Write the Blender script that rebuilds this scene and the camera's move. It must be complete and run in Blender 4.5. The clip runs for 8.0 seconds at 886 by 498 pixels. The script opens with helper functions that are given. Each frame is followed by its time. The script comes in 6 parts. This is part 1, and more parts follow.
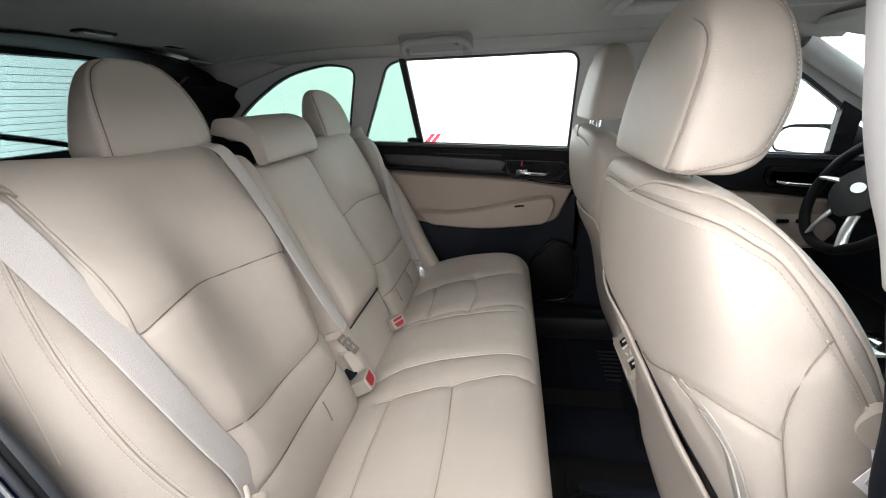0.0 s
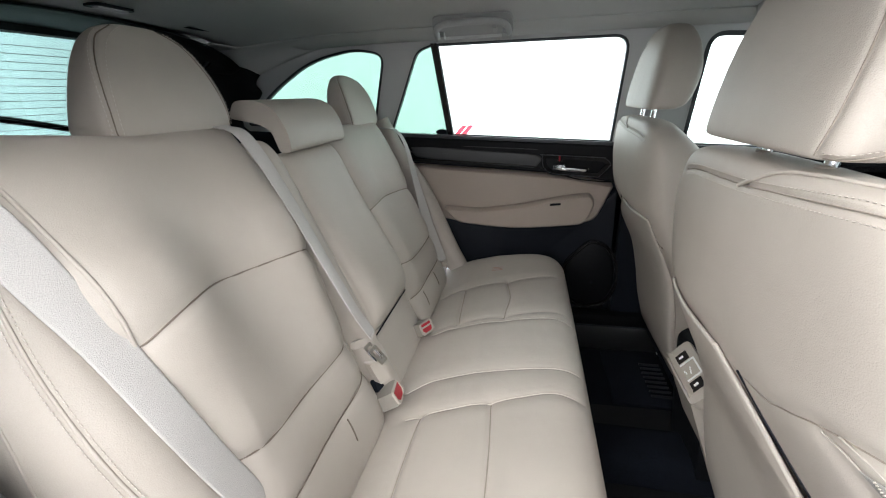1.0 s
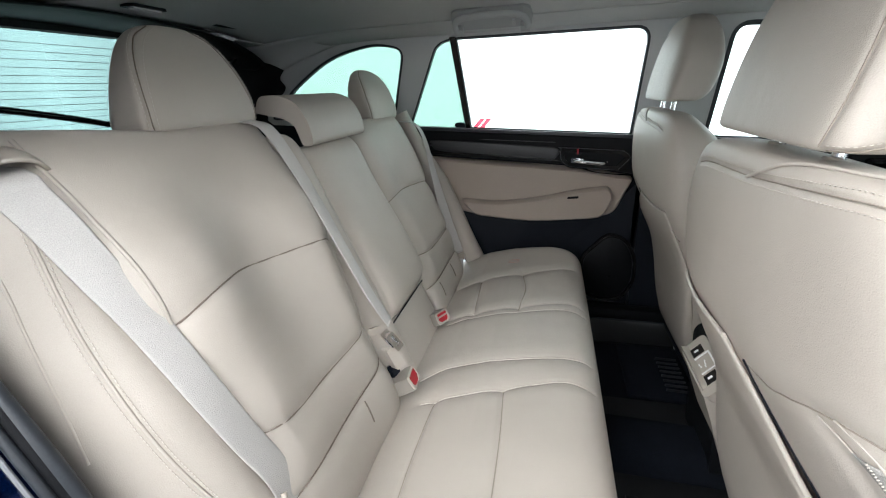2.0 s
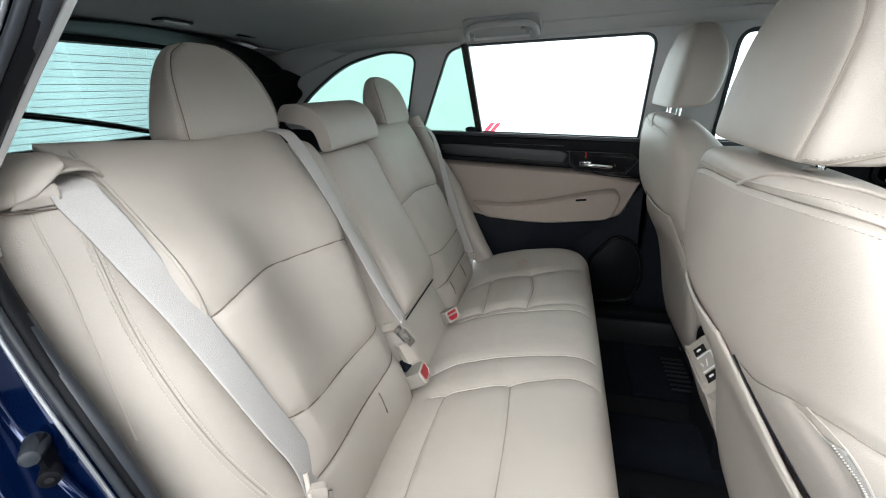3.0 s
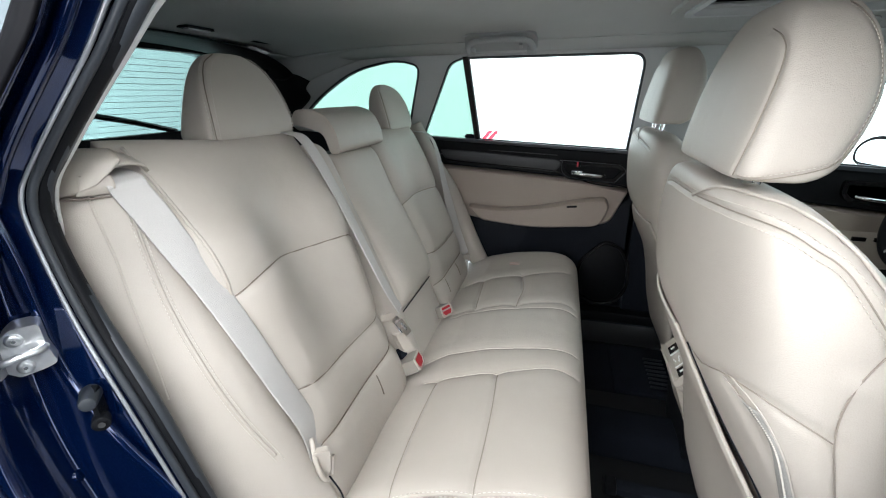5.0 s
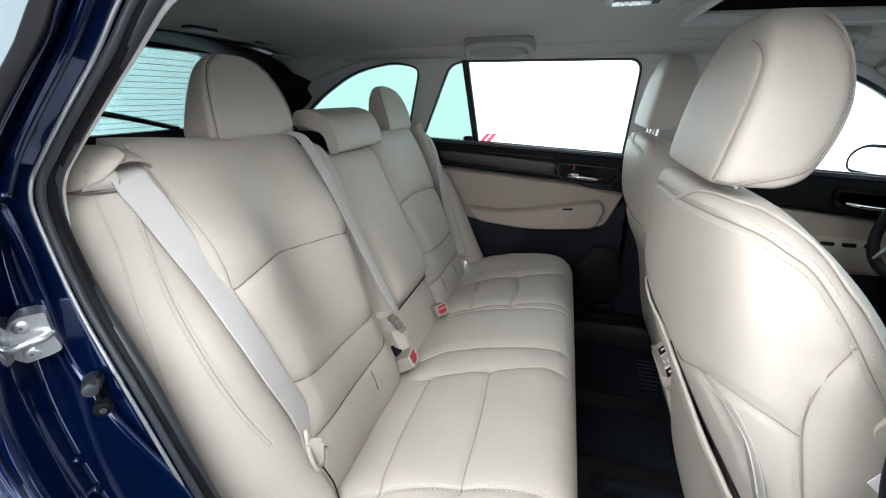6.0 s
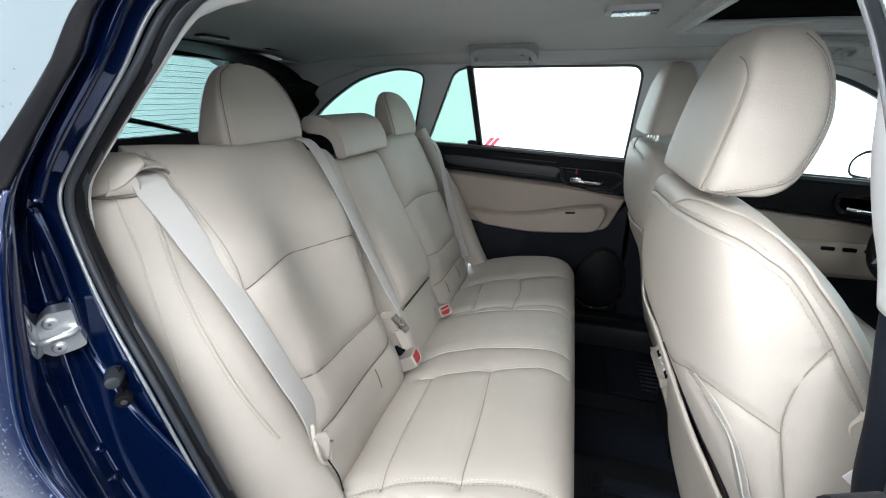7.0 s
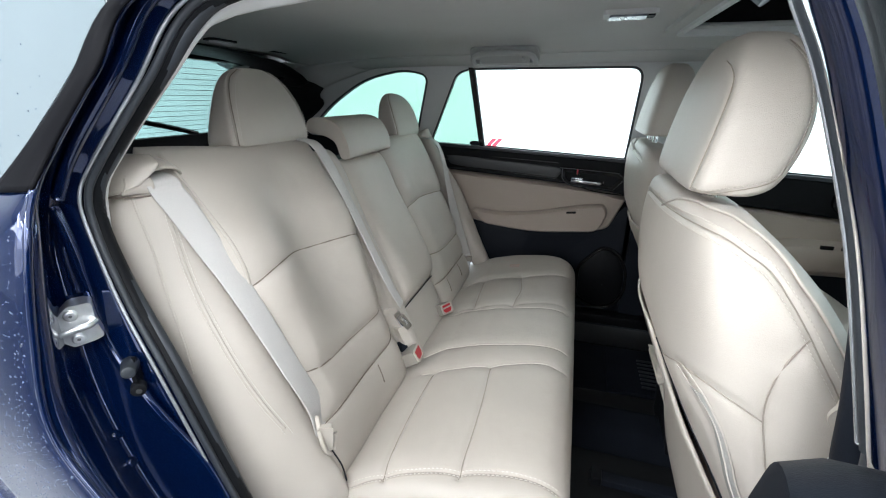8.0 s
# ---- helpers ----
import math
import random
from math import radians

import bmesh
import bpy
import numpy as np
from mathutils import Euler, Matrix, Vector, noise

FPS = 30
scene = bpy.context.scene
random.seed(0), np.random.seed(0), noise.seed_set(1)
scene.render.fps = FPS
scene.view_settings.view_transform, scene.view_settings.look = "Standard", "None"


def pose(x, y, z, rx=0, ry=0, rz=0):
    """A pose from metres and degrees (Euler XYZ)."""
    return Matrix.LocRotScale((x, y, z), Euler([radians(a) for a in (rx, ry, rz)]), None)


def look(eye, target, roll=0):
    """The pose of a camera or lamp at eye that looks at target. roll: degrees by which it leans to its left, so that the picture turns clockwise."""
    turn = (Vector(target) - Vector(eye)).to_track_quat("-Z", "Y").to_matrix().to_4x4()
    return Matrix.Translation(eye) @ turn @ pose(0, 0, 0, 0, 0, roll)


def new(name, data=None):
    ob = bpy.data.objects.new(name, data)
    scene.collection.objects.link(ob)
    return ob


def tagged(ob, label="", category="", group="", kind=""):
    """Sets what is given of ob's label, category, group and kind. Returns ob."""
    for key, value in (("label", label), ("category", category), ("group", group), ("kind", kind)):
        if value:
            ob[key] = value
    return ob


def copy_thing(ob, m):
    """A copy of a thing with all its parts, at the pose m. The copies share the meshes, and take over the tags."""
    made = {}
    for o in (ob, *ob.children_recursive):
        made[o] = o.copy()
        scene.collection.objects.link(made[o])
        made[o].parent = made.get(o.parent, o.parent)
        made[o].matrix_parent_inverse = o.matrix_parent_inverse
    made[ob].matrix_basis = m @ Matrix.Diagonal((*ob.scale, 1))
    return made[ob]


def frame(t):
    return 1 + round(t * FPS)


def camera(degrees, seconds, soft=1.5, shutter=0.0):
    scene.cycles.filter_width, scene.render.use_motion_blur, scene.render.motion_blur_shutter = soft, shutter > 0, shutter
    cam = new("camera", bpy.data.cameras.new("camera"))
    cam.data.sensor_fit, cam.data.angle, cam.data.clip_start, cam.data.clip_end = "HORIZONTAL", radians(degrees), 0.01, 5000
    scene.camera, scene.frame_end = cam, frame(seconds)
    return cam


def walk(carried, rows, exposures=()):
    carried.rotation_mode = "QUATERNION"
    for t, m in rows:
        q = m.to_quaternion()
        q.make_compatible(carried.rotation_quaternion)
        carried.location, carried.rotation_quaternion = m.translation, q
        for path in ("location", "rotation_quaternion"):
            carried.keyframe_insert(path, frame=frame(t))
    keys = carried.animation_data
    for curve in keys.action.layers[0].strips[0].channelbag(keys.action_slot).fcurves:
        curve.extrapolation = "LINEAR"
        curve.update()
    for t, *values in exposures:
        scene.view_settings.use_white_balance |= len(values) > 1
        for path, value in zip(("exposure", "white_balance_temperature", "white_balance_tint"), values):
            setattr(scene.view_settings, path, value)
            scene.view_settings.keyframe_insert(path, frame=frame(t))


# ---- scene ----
cam = camera(94.4, 8.0, soft=1.1)
PATH = [
    (0, (0.134, -1.006, 1.313), (-0.181, 0.842, 0.615), -2.4),
    (0.5, (0.078, -0.942, 1.296), (-0.271, 0.903, 0.606), -2.0),
    (1, (0.064, -0.916, 1.283), (-0.322, 0.916, 0.579), -1.9),
    (1.5, (0.071, -0.921, 1.28), (-0.362, 0.895, 0.563), -2.1),
    (2, (0.078, -0.938, 1.285), (-0.399, 0.862, 0.556), -2.4),
    (3.5, (0.094, -1.002, 1.309), (-0.44, 0.786, 0.587), -2.5),
    (4, (0.101, -1.027, 1.314), (-0.429, 0.765, 0.601), -2.0),
    (4.5, (0.107, -1.046, 1.317), (-0.414, 0.75, 0.607), -1.3),
    (6, (0.13, -1.076, 1.321), (-0.383, 0.725, 0.619), 0.2),
    (6.5, (0.14, -1.087, 1.33), (-0.386, 0.712, 0.631), 0.3),
    (7, (0.143, -1.1, 1.334), (-0.395, 0.696, 0.639), 0.3),
    (7.5, (0.149, -1.111, 1.337), (-0.4, 0.682, 0.643), 0.2),
    (8, (0.157, -1.122, 1.339), (-0.4, 0.669, 0.644), 0.2),
]
walk(cam, [(t, look(eye, target, roll)) for t, eye, target, roll in PATH],
     exposures=[(0.0, 0.44, 6600, 13), (1.5, 0.50, 6280, 9), (4.0, 0.48, 6200, 8), (8.0, 0.46, 6080, 7)])

# ---- world and light ----
world = bpy.data.worlds.new("studio_world")
scene.world = world
world.use_nodes = True
wn = world.node_tree.nodes
wl = world.node_tree.links
wbg = wn["Background"]
wbg.inputs["Color"].default_value = (0.93, 0.97, 1.0, 1)
wbg.inputs["Strength"].default_value = 0.35


def area_lamp(name, eye, target, sx, sy, watts, color=(1, 1, 1)):
    data = bpy.data.lights.new(name, "AREA")
    data.shape, data.size, data.size_y, data.energy, data.color = "RECTANGLE", sx, sy, watts, color
    ob = new(name, data)
    ob.matrix_world = look(eye, target)
    return ob


# overhead studio strips, then unseen fill lamps added to brighten the cabin
for x, y in ((-1.9, -1.95), (-0.5, -1.95), (0.9, -1.95)):
    area_lamp("ceiling_strip", (x, y, 2.75), (0.2, -0.4, 0.9), 1.2, 0.16, 18)
# added fill panels outside the open door, balanced for seats and jamb
area_lamp("door_fill", (1.1, -2.2, 2.3), (-0.4, -0.5, 1.0), 1.4, 0.8, 22, (1.0, 0.985, 0.965))
area_lamp("door_fill", (-1.0, -2.2, 2.3), (0.3, -0.5, 1.0), 1.8, 1.0, 36, (1.0, 0.985, 0.965))
area_lamp("door_fill", (0.1, -2.5, 1.95), (0.0, -0.5, 1.0), 2.4, 1.1, 20, (1.0, 0.985, 0.965))
area_lamp("door_fill", (-0.5, -3.4, 1.45), (-0.2, -0.6, 1.0), 3.2, 1.4, 26, (1.0, 0.985, 0.965))
# added overhead fill, mainly for the front of the cabin
area_lamp("overhead_fill", (0.6, -0.6, 4.6), (0.6, -0.6, 0.0), 8.0, 5.0, 170, (1.0, 0.99, 0.975))


# ---- materials ----
def material(name, color, rough=0.5, metal=0.0, grain=0.0, grain_scale=400.0, vary=0.06, vary_scale=6.0, coat=0.0,
             sheen=0.0, bump=0.0, bump_scale=300.0, spec=0.5, stretch=(1, 1, 1), ripple=0.0):
    """A principled surface with colour variation at two scales and a fine relief."""
    m = bpy.data.materials.new(name)
    m.use_nodes = True
    nt = m.node_tree
    b = nt.nodes["Principled BSDF"]
    b.inputs["Roughness"].default_value = rough
    b.inputs["Metallic"].default_value = metal
    b.inputs["Coat Weight"].default_value = coat
    b.inputs["Coat Roughness"].default_value = 0.04
    b.inputs["Sheen Weight"].default_value = sheen
    b.inputs["Specular IOR Level"].default_value = spec
    co = nt.nodes.new("ShaderNodeTexCoord")
    mp = nt.nodes.new("ShaderNodeMapping")
    mp.inputs["Scale"].default_value = stretch
    nt.links.new(co.outputs["Object"], mp.inputs["Vector"])
    big = nt.nodes.new("ShaderNodeTexNoise")
    big.inputs["Scale"].default_value = vary_scale
    big.inputs["Detail"].default_value = 4
    fine = nt.nodes.new("ShaderNodeTexNoise")
    fine.inputs["Scale"].default_value = grain_scale
    fine.inputs["Detail"].default_value = 2
    for n in (big, fine):
        nt.links.new(mp.outputs["Vector"], n.inputs["Vector"])
    ramp = nt.nodes.new("ShaderNodeMapRange")
    ramp.inputs["From Min"].default_value, ramp.inputs["From Max"].default_value = 0.3, 0.7
    ramp.inputs["To Min"].default_value, ramp.inputs["To Max"].default_value = 1 - vary, 1 + vary
    nt.links.new(big.outputs["Fac"], ramp.inputs["Value"])
    ramp2 = nt.nodes.new("ShaderNodeMapRange")
    ramp2.inputs["From Min"].default_value, ramp2.inputs["From Max"].default_value = 0.3, 0.7
    ramp2.inputs["To Min"].default_value, ramp2.inputs["To Max"].default_value = 1 - grain, 1 + grain
    nt.links.new(fine.outputs["Fac"], ramp2.inputs["Value"])
    mul = nt.nodes.new("ShaderNodeMath")
    mul.operation = "MULTIPLY"
    nt.links.new(ramp.outputs["Result"], mul.inputs[0])
    nt.links.new(ramp2.outputs["Result"], mul.inputs[1])
    tint = nt.nodes.new("ShaderNodeVectorMath")
    tint.operation = "SCALE"
    tint.inputs[0].default_value = color
    nt.links.new(mul.outputs["Value"], tint.inputs["Scale"])
    nt.links.new(tint.outputs["Vector"], b.inputs["Base Color"])
    if bump:
        bn = nt.nodes.new("ShaderNodeTexNoise")
        bn.inputs["Scale"].default_value = bump_scale
        bn.inputs["Detail"].default_value = 3
        nt.links.new(mp.outputs["Vector"], bn.inputs["Vector"])
        bp = nt.nodes.new("ShaderNodeBump")
        bp.inputs["Strength"].default_value = bump
        bp.inputs["Distance"].default_value = 0.002
        nt.links.new(bn.outputs["Fac"], bp.inputs["Height"])
        if ripple:
            rn = nt.nodes.new("ShaderNodeTexNoise")
            rn.inputs["Scale"].default_value = 16
            rn.inputs["Detail"].default_value = 3
            nt.links.new(mp.outputs["Vector"], rn.inputs["Vector"])
            rb = nt.nodes.new("ShaderNodeBump")
            rb.inputs["Strength"].default_value = ripple
            rb.inputs["Distance"].default_value = 0.02
            nt.links.new(rn.outputs["Fac"], rb.inputs["Height"])
            nt.links.new(rb.outputs["Normal"], bp.inputs["Normal"])
        nt.links.new(bp.outputs["Normal"], b.inputs["Normal"])
    return m


def glass(name, tint, gloss=0.06):
    """A thin tinted pane: straight-through tint under a clear reflection."""
    m = bpy.data.materials.new(name)
    m.use_nodes = True
    nt = m.node_tree
    nt.nodes.remove(nt.nodes["Principled BSDF"])
    tr = nt.nodes.new("ShaderNodeBsdfTransparent")
    tr.inputs["Color"].default_value = (*tint, 1)
    gl = nt.nodes.new("ShaderNodeBsdfGlossy")
    gl.inputs["Roughness"].default_value = 0.02
    mix = nt.nodes.new("ShaderNodeMixShader")
    mix.inputs["Fac"].default_value = gloss
    nt.links.new(tr.outputs[0], mix.inputs[1])
    nt.links.new(gl.outputs[0], mix.inputs[2])
    nt.links.new(mix.outputs[0], nt.nodes["Material Output"].inputs["Surface"])
    return m


LEATHER = material("ivory_leather", (0.392, 0.353, 0.310), rough=0.48, grain=0.03, grain_scale=900, vary=0.035, vary_scale=7, bump=0.25, bump_scale=700, spec=0.32, ripple=0.12)
# darkened leather tones: shade of seams and gaps put into the colour
CREASE_SHADE = material("dark_crease_shade", (0.16, 0.13, 0.105), rough=0.8, vary=0.04)
SOFT_CREASE_SHADE = material("soft_crease_shade", (0.25, 0.215, 0.18), rough=0.75, vary=0.04)
THREAD = material("ivory_thread", (0.50, 0.455, 0.405), rough=0.6, vary=0.05, vary_scale=80)
IVORY_PLASTIC = material("ivory_plastic", (0.40, 0.358, 0.31), rough=0.45, grain=0.02, vary=0.02, bump=0.15, bump_scale=1200)
DOOR_TAN = material("ivory_door_vinyl", (0.34, 0.282, 0.240), rough=0.5, grain=0.02, vary=0.03, bump=0.2, bump_scale=900)
PILLAR_GREY = material("light_grey_pillar_trim", (0.50, 0.50, 0.50), rough=0.6, grain=0.03, vary=0.03, bump=0.15, bump_scale=900)
HEADLINER = material("grey_headliner_fabric", (0.48, 0.475, 0.465), rough=0.95, grain=0.06, grain_scale=1200, vary=0.04, vary_scale=3, bump=0.35, bump_scale=900, spec=0.1)
BLACK_PLASTIC = material("black_grained_plastic", (0.005, 0.0055, 0.007), rough=0.5, grain=0.1, vary=0.1, bump=0.25, bump_scale=1300, spec=0.14)
# bright grey metal; on the door seal it paints the highlight line
BRIGHT_GREY = material("bright_grey_metal", (0.42, 0.43, 0.45), rough=0.22, metal=0.7, vary=0.1)
GLOSS_BLACK = material("gloss_black_trim", (0.012, 0.012, 0.013), rough=0.12, vary=0.05)
DARK_TRIM = material("charcoal_trim", (0.007, 0.009, 0.014), rough=0.55, grain=0.08, vary=0.08, bump=0.2, bump_scale=1100, spec=0.13)
CARPET = material("charcoal_carpet", (0.006, 0.0075, 0.011), rough=0.98, grain=0.5, grain_scale=500, vary=0.15, vary_scale=14, bump=0.8, bump_scale=600, spec=0.05)
SATIN_BLACK = material("satin_black_inlay", (0.011, 0.012, 0.015), rough=0.45, grain=0.08, vary=0.06, bump=0.08, bump_scale=900)
RUBBER_MAT = material("black_rubber_mat", (0.004, 0.0045, 0.0055), rough=0.6, grain=0.1, vary=0.1, bump=0.2, bump_scale=500, spec=0.25)
RUBBER = material("black_weatherstrip_rubber", (0.022, 0.026, 0.032), rough=0.42, grain=0.08, vary=0.1, bump=0.1, spec=0.5)
CHROME = material("bright_chrome", (0.86, 0.86, 0.87), rough=0.09, metal=1.0, vary=0.02)
ZINC = material("zinc_plated_steel", (0.84, 0.85, 0.86), rough=0.42, metal=1.0, vary=0.08, vary_scale=60)
PAINT = material("dark_blue_metallic_paint", (0.0016, 0.0100, 0.052), rough=0.11, metal=0.55, grain=0.3, grain_scale=1600, vary=0.06, coat=1.0, spec=0.2)
WEBBING = material("ivory_belt_webbing", (0.44, 0.42, 0.40), rough=0.65, grain=0.1, grain_scale=900, vary=0.02, bump=0.5, bump_scale=900, stretch=(1, 1, 1))
BUCKLE = material("grey_ivory_buckle_plastic", (0.24, 0.22, 0.195), rough=0.45, vary=0.03, bump=0.1, bump_scale=1200)
ZIP_TAPE = material("zip_tape_weave", (0.24, 0.23, 0.215), rough=0.8, grain=0.25, grain_scale=1500, vary=0.05, bump=0.5, bump_scale=1200)
RED = material("red_release_button", (0.36, 0.006, 0.016), rough=0.3, vary=0.04)
PALE_TRIM = material("pale_grey_trim", (0.58, 0.58, 0.59), rough=0.5, vary=0.03, bump=0.1, bump_scale=1000)
RED_FILM = glass("red_window_film", (0.90, 0.26, 0.32), 0.03)
WHITE_PLASTIC = material("white_plastic", (0.78, 0.78, 0.77), rough=0.4, vary=0.03)
TINT_GLASS = glass("green_privacy_glass", (0.435, 0.550, 0.50), 0.05)
REAR_GLASS = glass("green_heated_glass", (0.35, 0.432, 0.42), 0.05)
CLEAR_GLASS = glass("clear_side_glass", (0.93, 0.97, 0.95), 0.05)
SMOKE_GLASS = glass("smoked_roof_glass", (0.02, 0.02, 0.022), 0.08)
MIRROR = material("mirror_glass", (0.9, 0.92, 0.93), rough=0.02, metal=1.0, vary=0.0)


# ---- mesh helpers ----
def thing(name, label, category, at=(0, 0, 0), group="", kind=""):
    e = new(name)
    e.location = at
    return tagged(e, label, category, group, kind)


def placed(ob):
    """An object's place in the world, with all its parents."""
    if ob.parent is None:
        return ob.matrix_basis.copy()
    return placed(ob.parent) @ ob.matrix_parent_inverse @ ob.matrix_basis


def mesh_from(name, verts, faces, mat, parent=None, label="", smooth=True):
    me = bpy.data.meshes.new(name)
    me.from_pydata([tuple(map(float, v)) for v in verts], [], faces)
    me.validate()
    me.update()
    if smooth:
        me.polygons.foreach_set("use_smooth", [True] * len(me.polygons))
    me.materials.append(mat)
    ob = new(name, me)
    if parent is not None:
        ob.parent = parent
        ob.matrix_parent_inverse = placed(parent).inverted()
    if label:
        tagged(ob, label)
    return ob


def part(name, bm, mat, parent=None, label="", smooth=False, bevel=0.0, segments=2):
    if bevel:
        edges = [e for e in bm.edges if len(e.link_faces) == 2 and e.calc_face_angle(0) > 0.6]
        bmesh.ops.bevel(bm, geom=edges, offset=bevel, segments=segments, affect="EDGES", profile=0.5, clamp_overlap=True)
        smooth = True
    bmesh.ops.recalc_face_normals(bm, faces=bm.faces)
    me = bpy.data.meshes.new(name)
    bm.to_mesh(me)
    bm.free()
    if smooth:
        me.polygons.foreach_set("use_smooth", [True] * len(me.polygons))
        me.set_sharp_from_angle(angle=radians(40))
    me.materials.append(mat)
    ob = new(name, me)
    if parent is not None:
        ob.parent = parent
        ob.matrix_parent_inverse = placed(parent).inverted()
    if label:
        tagged(ob, label)
    return ob


def add_box(bm, c, size, m=None):
    r = bmesh.ops.create_cube(bm, size=1)
    mat = (m or Matrix.Translation(c)) @ Matrix.Diagonal((*size, 1))
    bmesh.ops.transform(bm, matrix=mat, verts=r["verts"])
    return r["verts"]


def box(c, size, m=None):
    bm = bmesh.new()
    add_box(bm, c, size, m)
    return bm


def add_cyl(bm, p, q, r1, r2=None, n=20):
    p, q = Vector(p), Vector(q)
    d = q - p
    m = Matrix.Translation((p + q) / 2) @ d.to_track_quat("Z", "Y").to_matrix().to_4x4()
    bmesh.ops.create_cone(bm, cap_ends=True, segments=n, radius1=r1, radius2=r1 if r2 is None else r2, depth=d.length, matrix=m)


def cyl(p, q, r1, r2=None, n=20):
    bm = bmesh.new()
    add_cyl(bm, p, q, r1, r2, n)
    return bm


def prism(loop, put, d0, d1):
    """A plate with the outline loop (2D), between depths d0 and d1; put(a, b, d) gives a place."""
    bm = bmesh.new()
    lo = [bm.verts.new(put(a, b, d0)) for a, b in loop]
    hi = [bm.verts.new(put(a, b, d1)) for a, b in loop]
    bm.faces.new(lo)
    bm.faces.new(list(reversed(hi)))
    n = len(loop)
    for i in range(n):
        j = (i + 1) % n
        bm.faces.new((lo[j], lo[i], hi[i], hi[j]))
    return bm


def ring(outer, inner, put, d0, d1):
    """A plate with a hole: outer and inner loops of the same count."""
    bm = bmesh.new()
    n = len(outer)
    V = [[bm.verts.new(put(a, b, d)) for a, b in lp] for lp in (outer, inner) for d in (d0, d1)]
    o0, o1, i0, i1 = V
    for i in range(n):
        j = (i + 1) % n
        bm.faces.new((o0[i], o0[j], i0[j], i0[i]))
        bm.faces.new((o1[j], o1[i], i1[i], i1[j]))
        bm.faces.new((o0[j], o0[i], o1[i], o1[j]))
        bm.faces.new((i0[i], i0[j], i1[j], i1[i]))
    return bm


def rounded(loop, r, n=5):
    """The loop with its corners rounded; r may be one radius or one for each corner."""
    out = []
    m = len(loop)
    for i, p in enumerate(loop):
        p = Vector(p)
        a = (Vector(loop[i - 1]) - p)
        b = (Vector(loop[(i + 1) % m]) - p)
        rr = r if isinstance(r, (int, float)) else r[i]
        d = min(rr, a.length * 0.48, b.length * 0.48)
        pa, pb = p + a.normalized() * d, p + b.normalized() * d
        for k in range(n + 1):
            t = k / n
            out.append(tuple((1 - t) ** 2 * pa + 2 * t * (1 - t) * p + t * t * pb))
    return out


def shrink(loop, d):
    """The loop moved inwards by d (counter-clockwise or clockwise alike)."""
    m = len(loop)
    area = sum(loop[i][0] * loop[(i + 1) % m][1] - loop[(i + 1) % m][0] * loop[i][1] for i in range(m))
    sgn = 1 if area > 0 else -1
    out = []
    for i in range(m):
        p, a, b = Vector(loop[i]), Vector(loop[i - 1]), Vector(loop[(i + 1) % m])
        t = (b - a)
        if t.length < 1e-9:
            out.append(tuple(p))
            continue
        t.normalize()
        nrm = Vector((-t.y, t.x)) * sgn
        out.append(tuple(p + nrm * d))
    return out


def spline(points, per=8, closed=False):
    """A Catmull-Rom curve through the points."""
    P = [np.array(p, float) for p in points]
    n = len(P)
    out = []
    for i in range(n if closed else n - 1):
        p1, p2 = P[i], P[(i + 1) % n]
        p0 = P[i - 1] if (closed or i > 0) else 2 * p1 - p2
        p3 = P[(i + 2) % n] if (closed or i + 2 < n) else 2 * p2 - p1
        for k in range(per):
            t = k / per
            out.append(0.5 * (2 * p1 + (p2 - p0) * t + (2 * p0 - 5 * p1 + 4 * p2 - p3) * t * t + (3 * p1 - p0 - 3 * p2 + p3) * t ** 3))
    if not closed:
        out.append(P[-1])
    return out


def tube(name, points, r, mat, parent=None, label="", n=10, closed=False, flat=1.0, per=8, up=(0, 0, 1)):
    """A round or flattened bar along a smooth curve."""
    C = spline(points, per, closed)
    m = len(C)
    verts, faces = [], []
    for i in range(m):
        a = C[(i - 1) % m] if (closed or i > 0) else C[i]
        b = C[(i + 1) % m] if (closed or i < m - 1) else C[i]
        t = Vector(b - a).normalized()
        s = t.cross(Vector(up))
        if s.length < 1e-4:
            s = t.cross(Vector((1, 0, 0)))
        s.normalize()
        w = s.cross(t)
        for k in range(n):
            ang = 2 * math.pi * k / n
            verts.append(Vector(C[i]) + s * (r * math.cos(ang)) + w * (r * flat * math.sin(ang)))
    last = m if closed else m - 1
    for i in range(last):
        for k in range(n):
            a, b = i * n + k, i * n + (k + 1) % n
            c, d = ((i + 1) % m) * n + (k + 1) % n, ((i + 1) % m) * n + k
            faces.append((a, b, c, d))
    if not closed:
        faces.append(tuple(range(n)))
        faces.append(tuple(reversed(range((m - 1) * n, m * n))))
    return mesh_from(name, verts, faces, mat, parent, label)


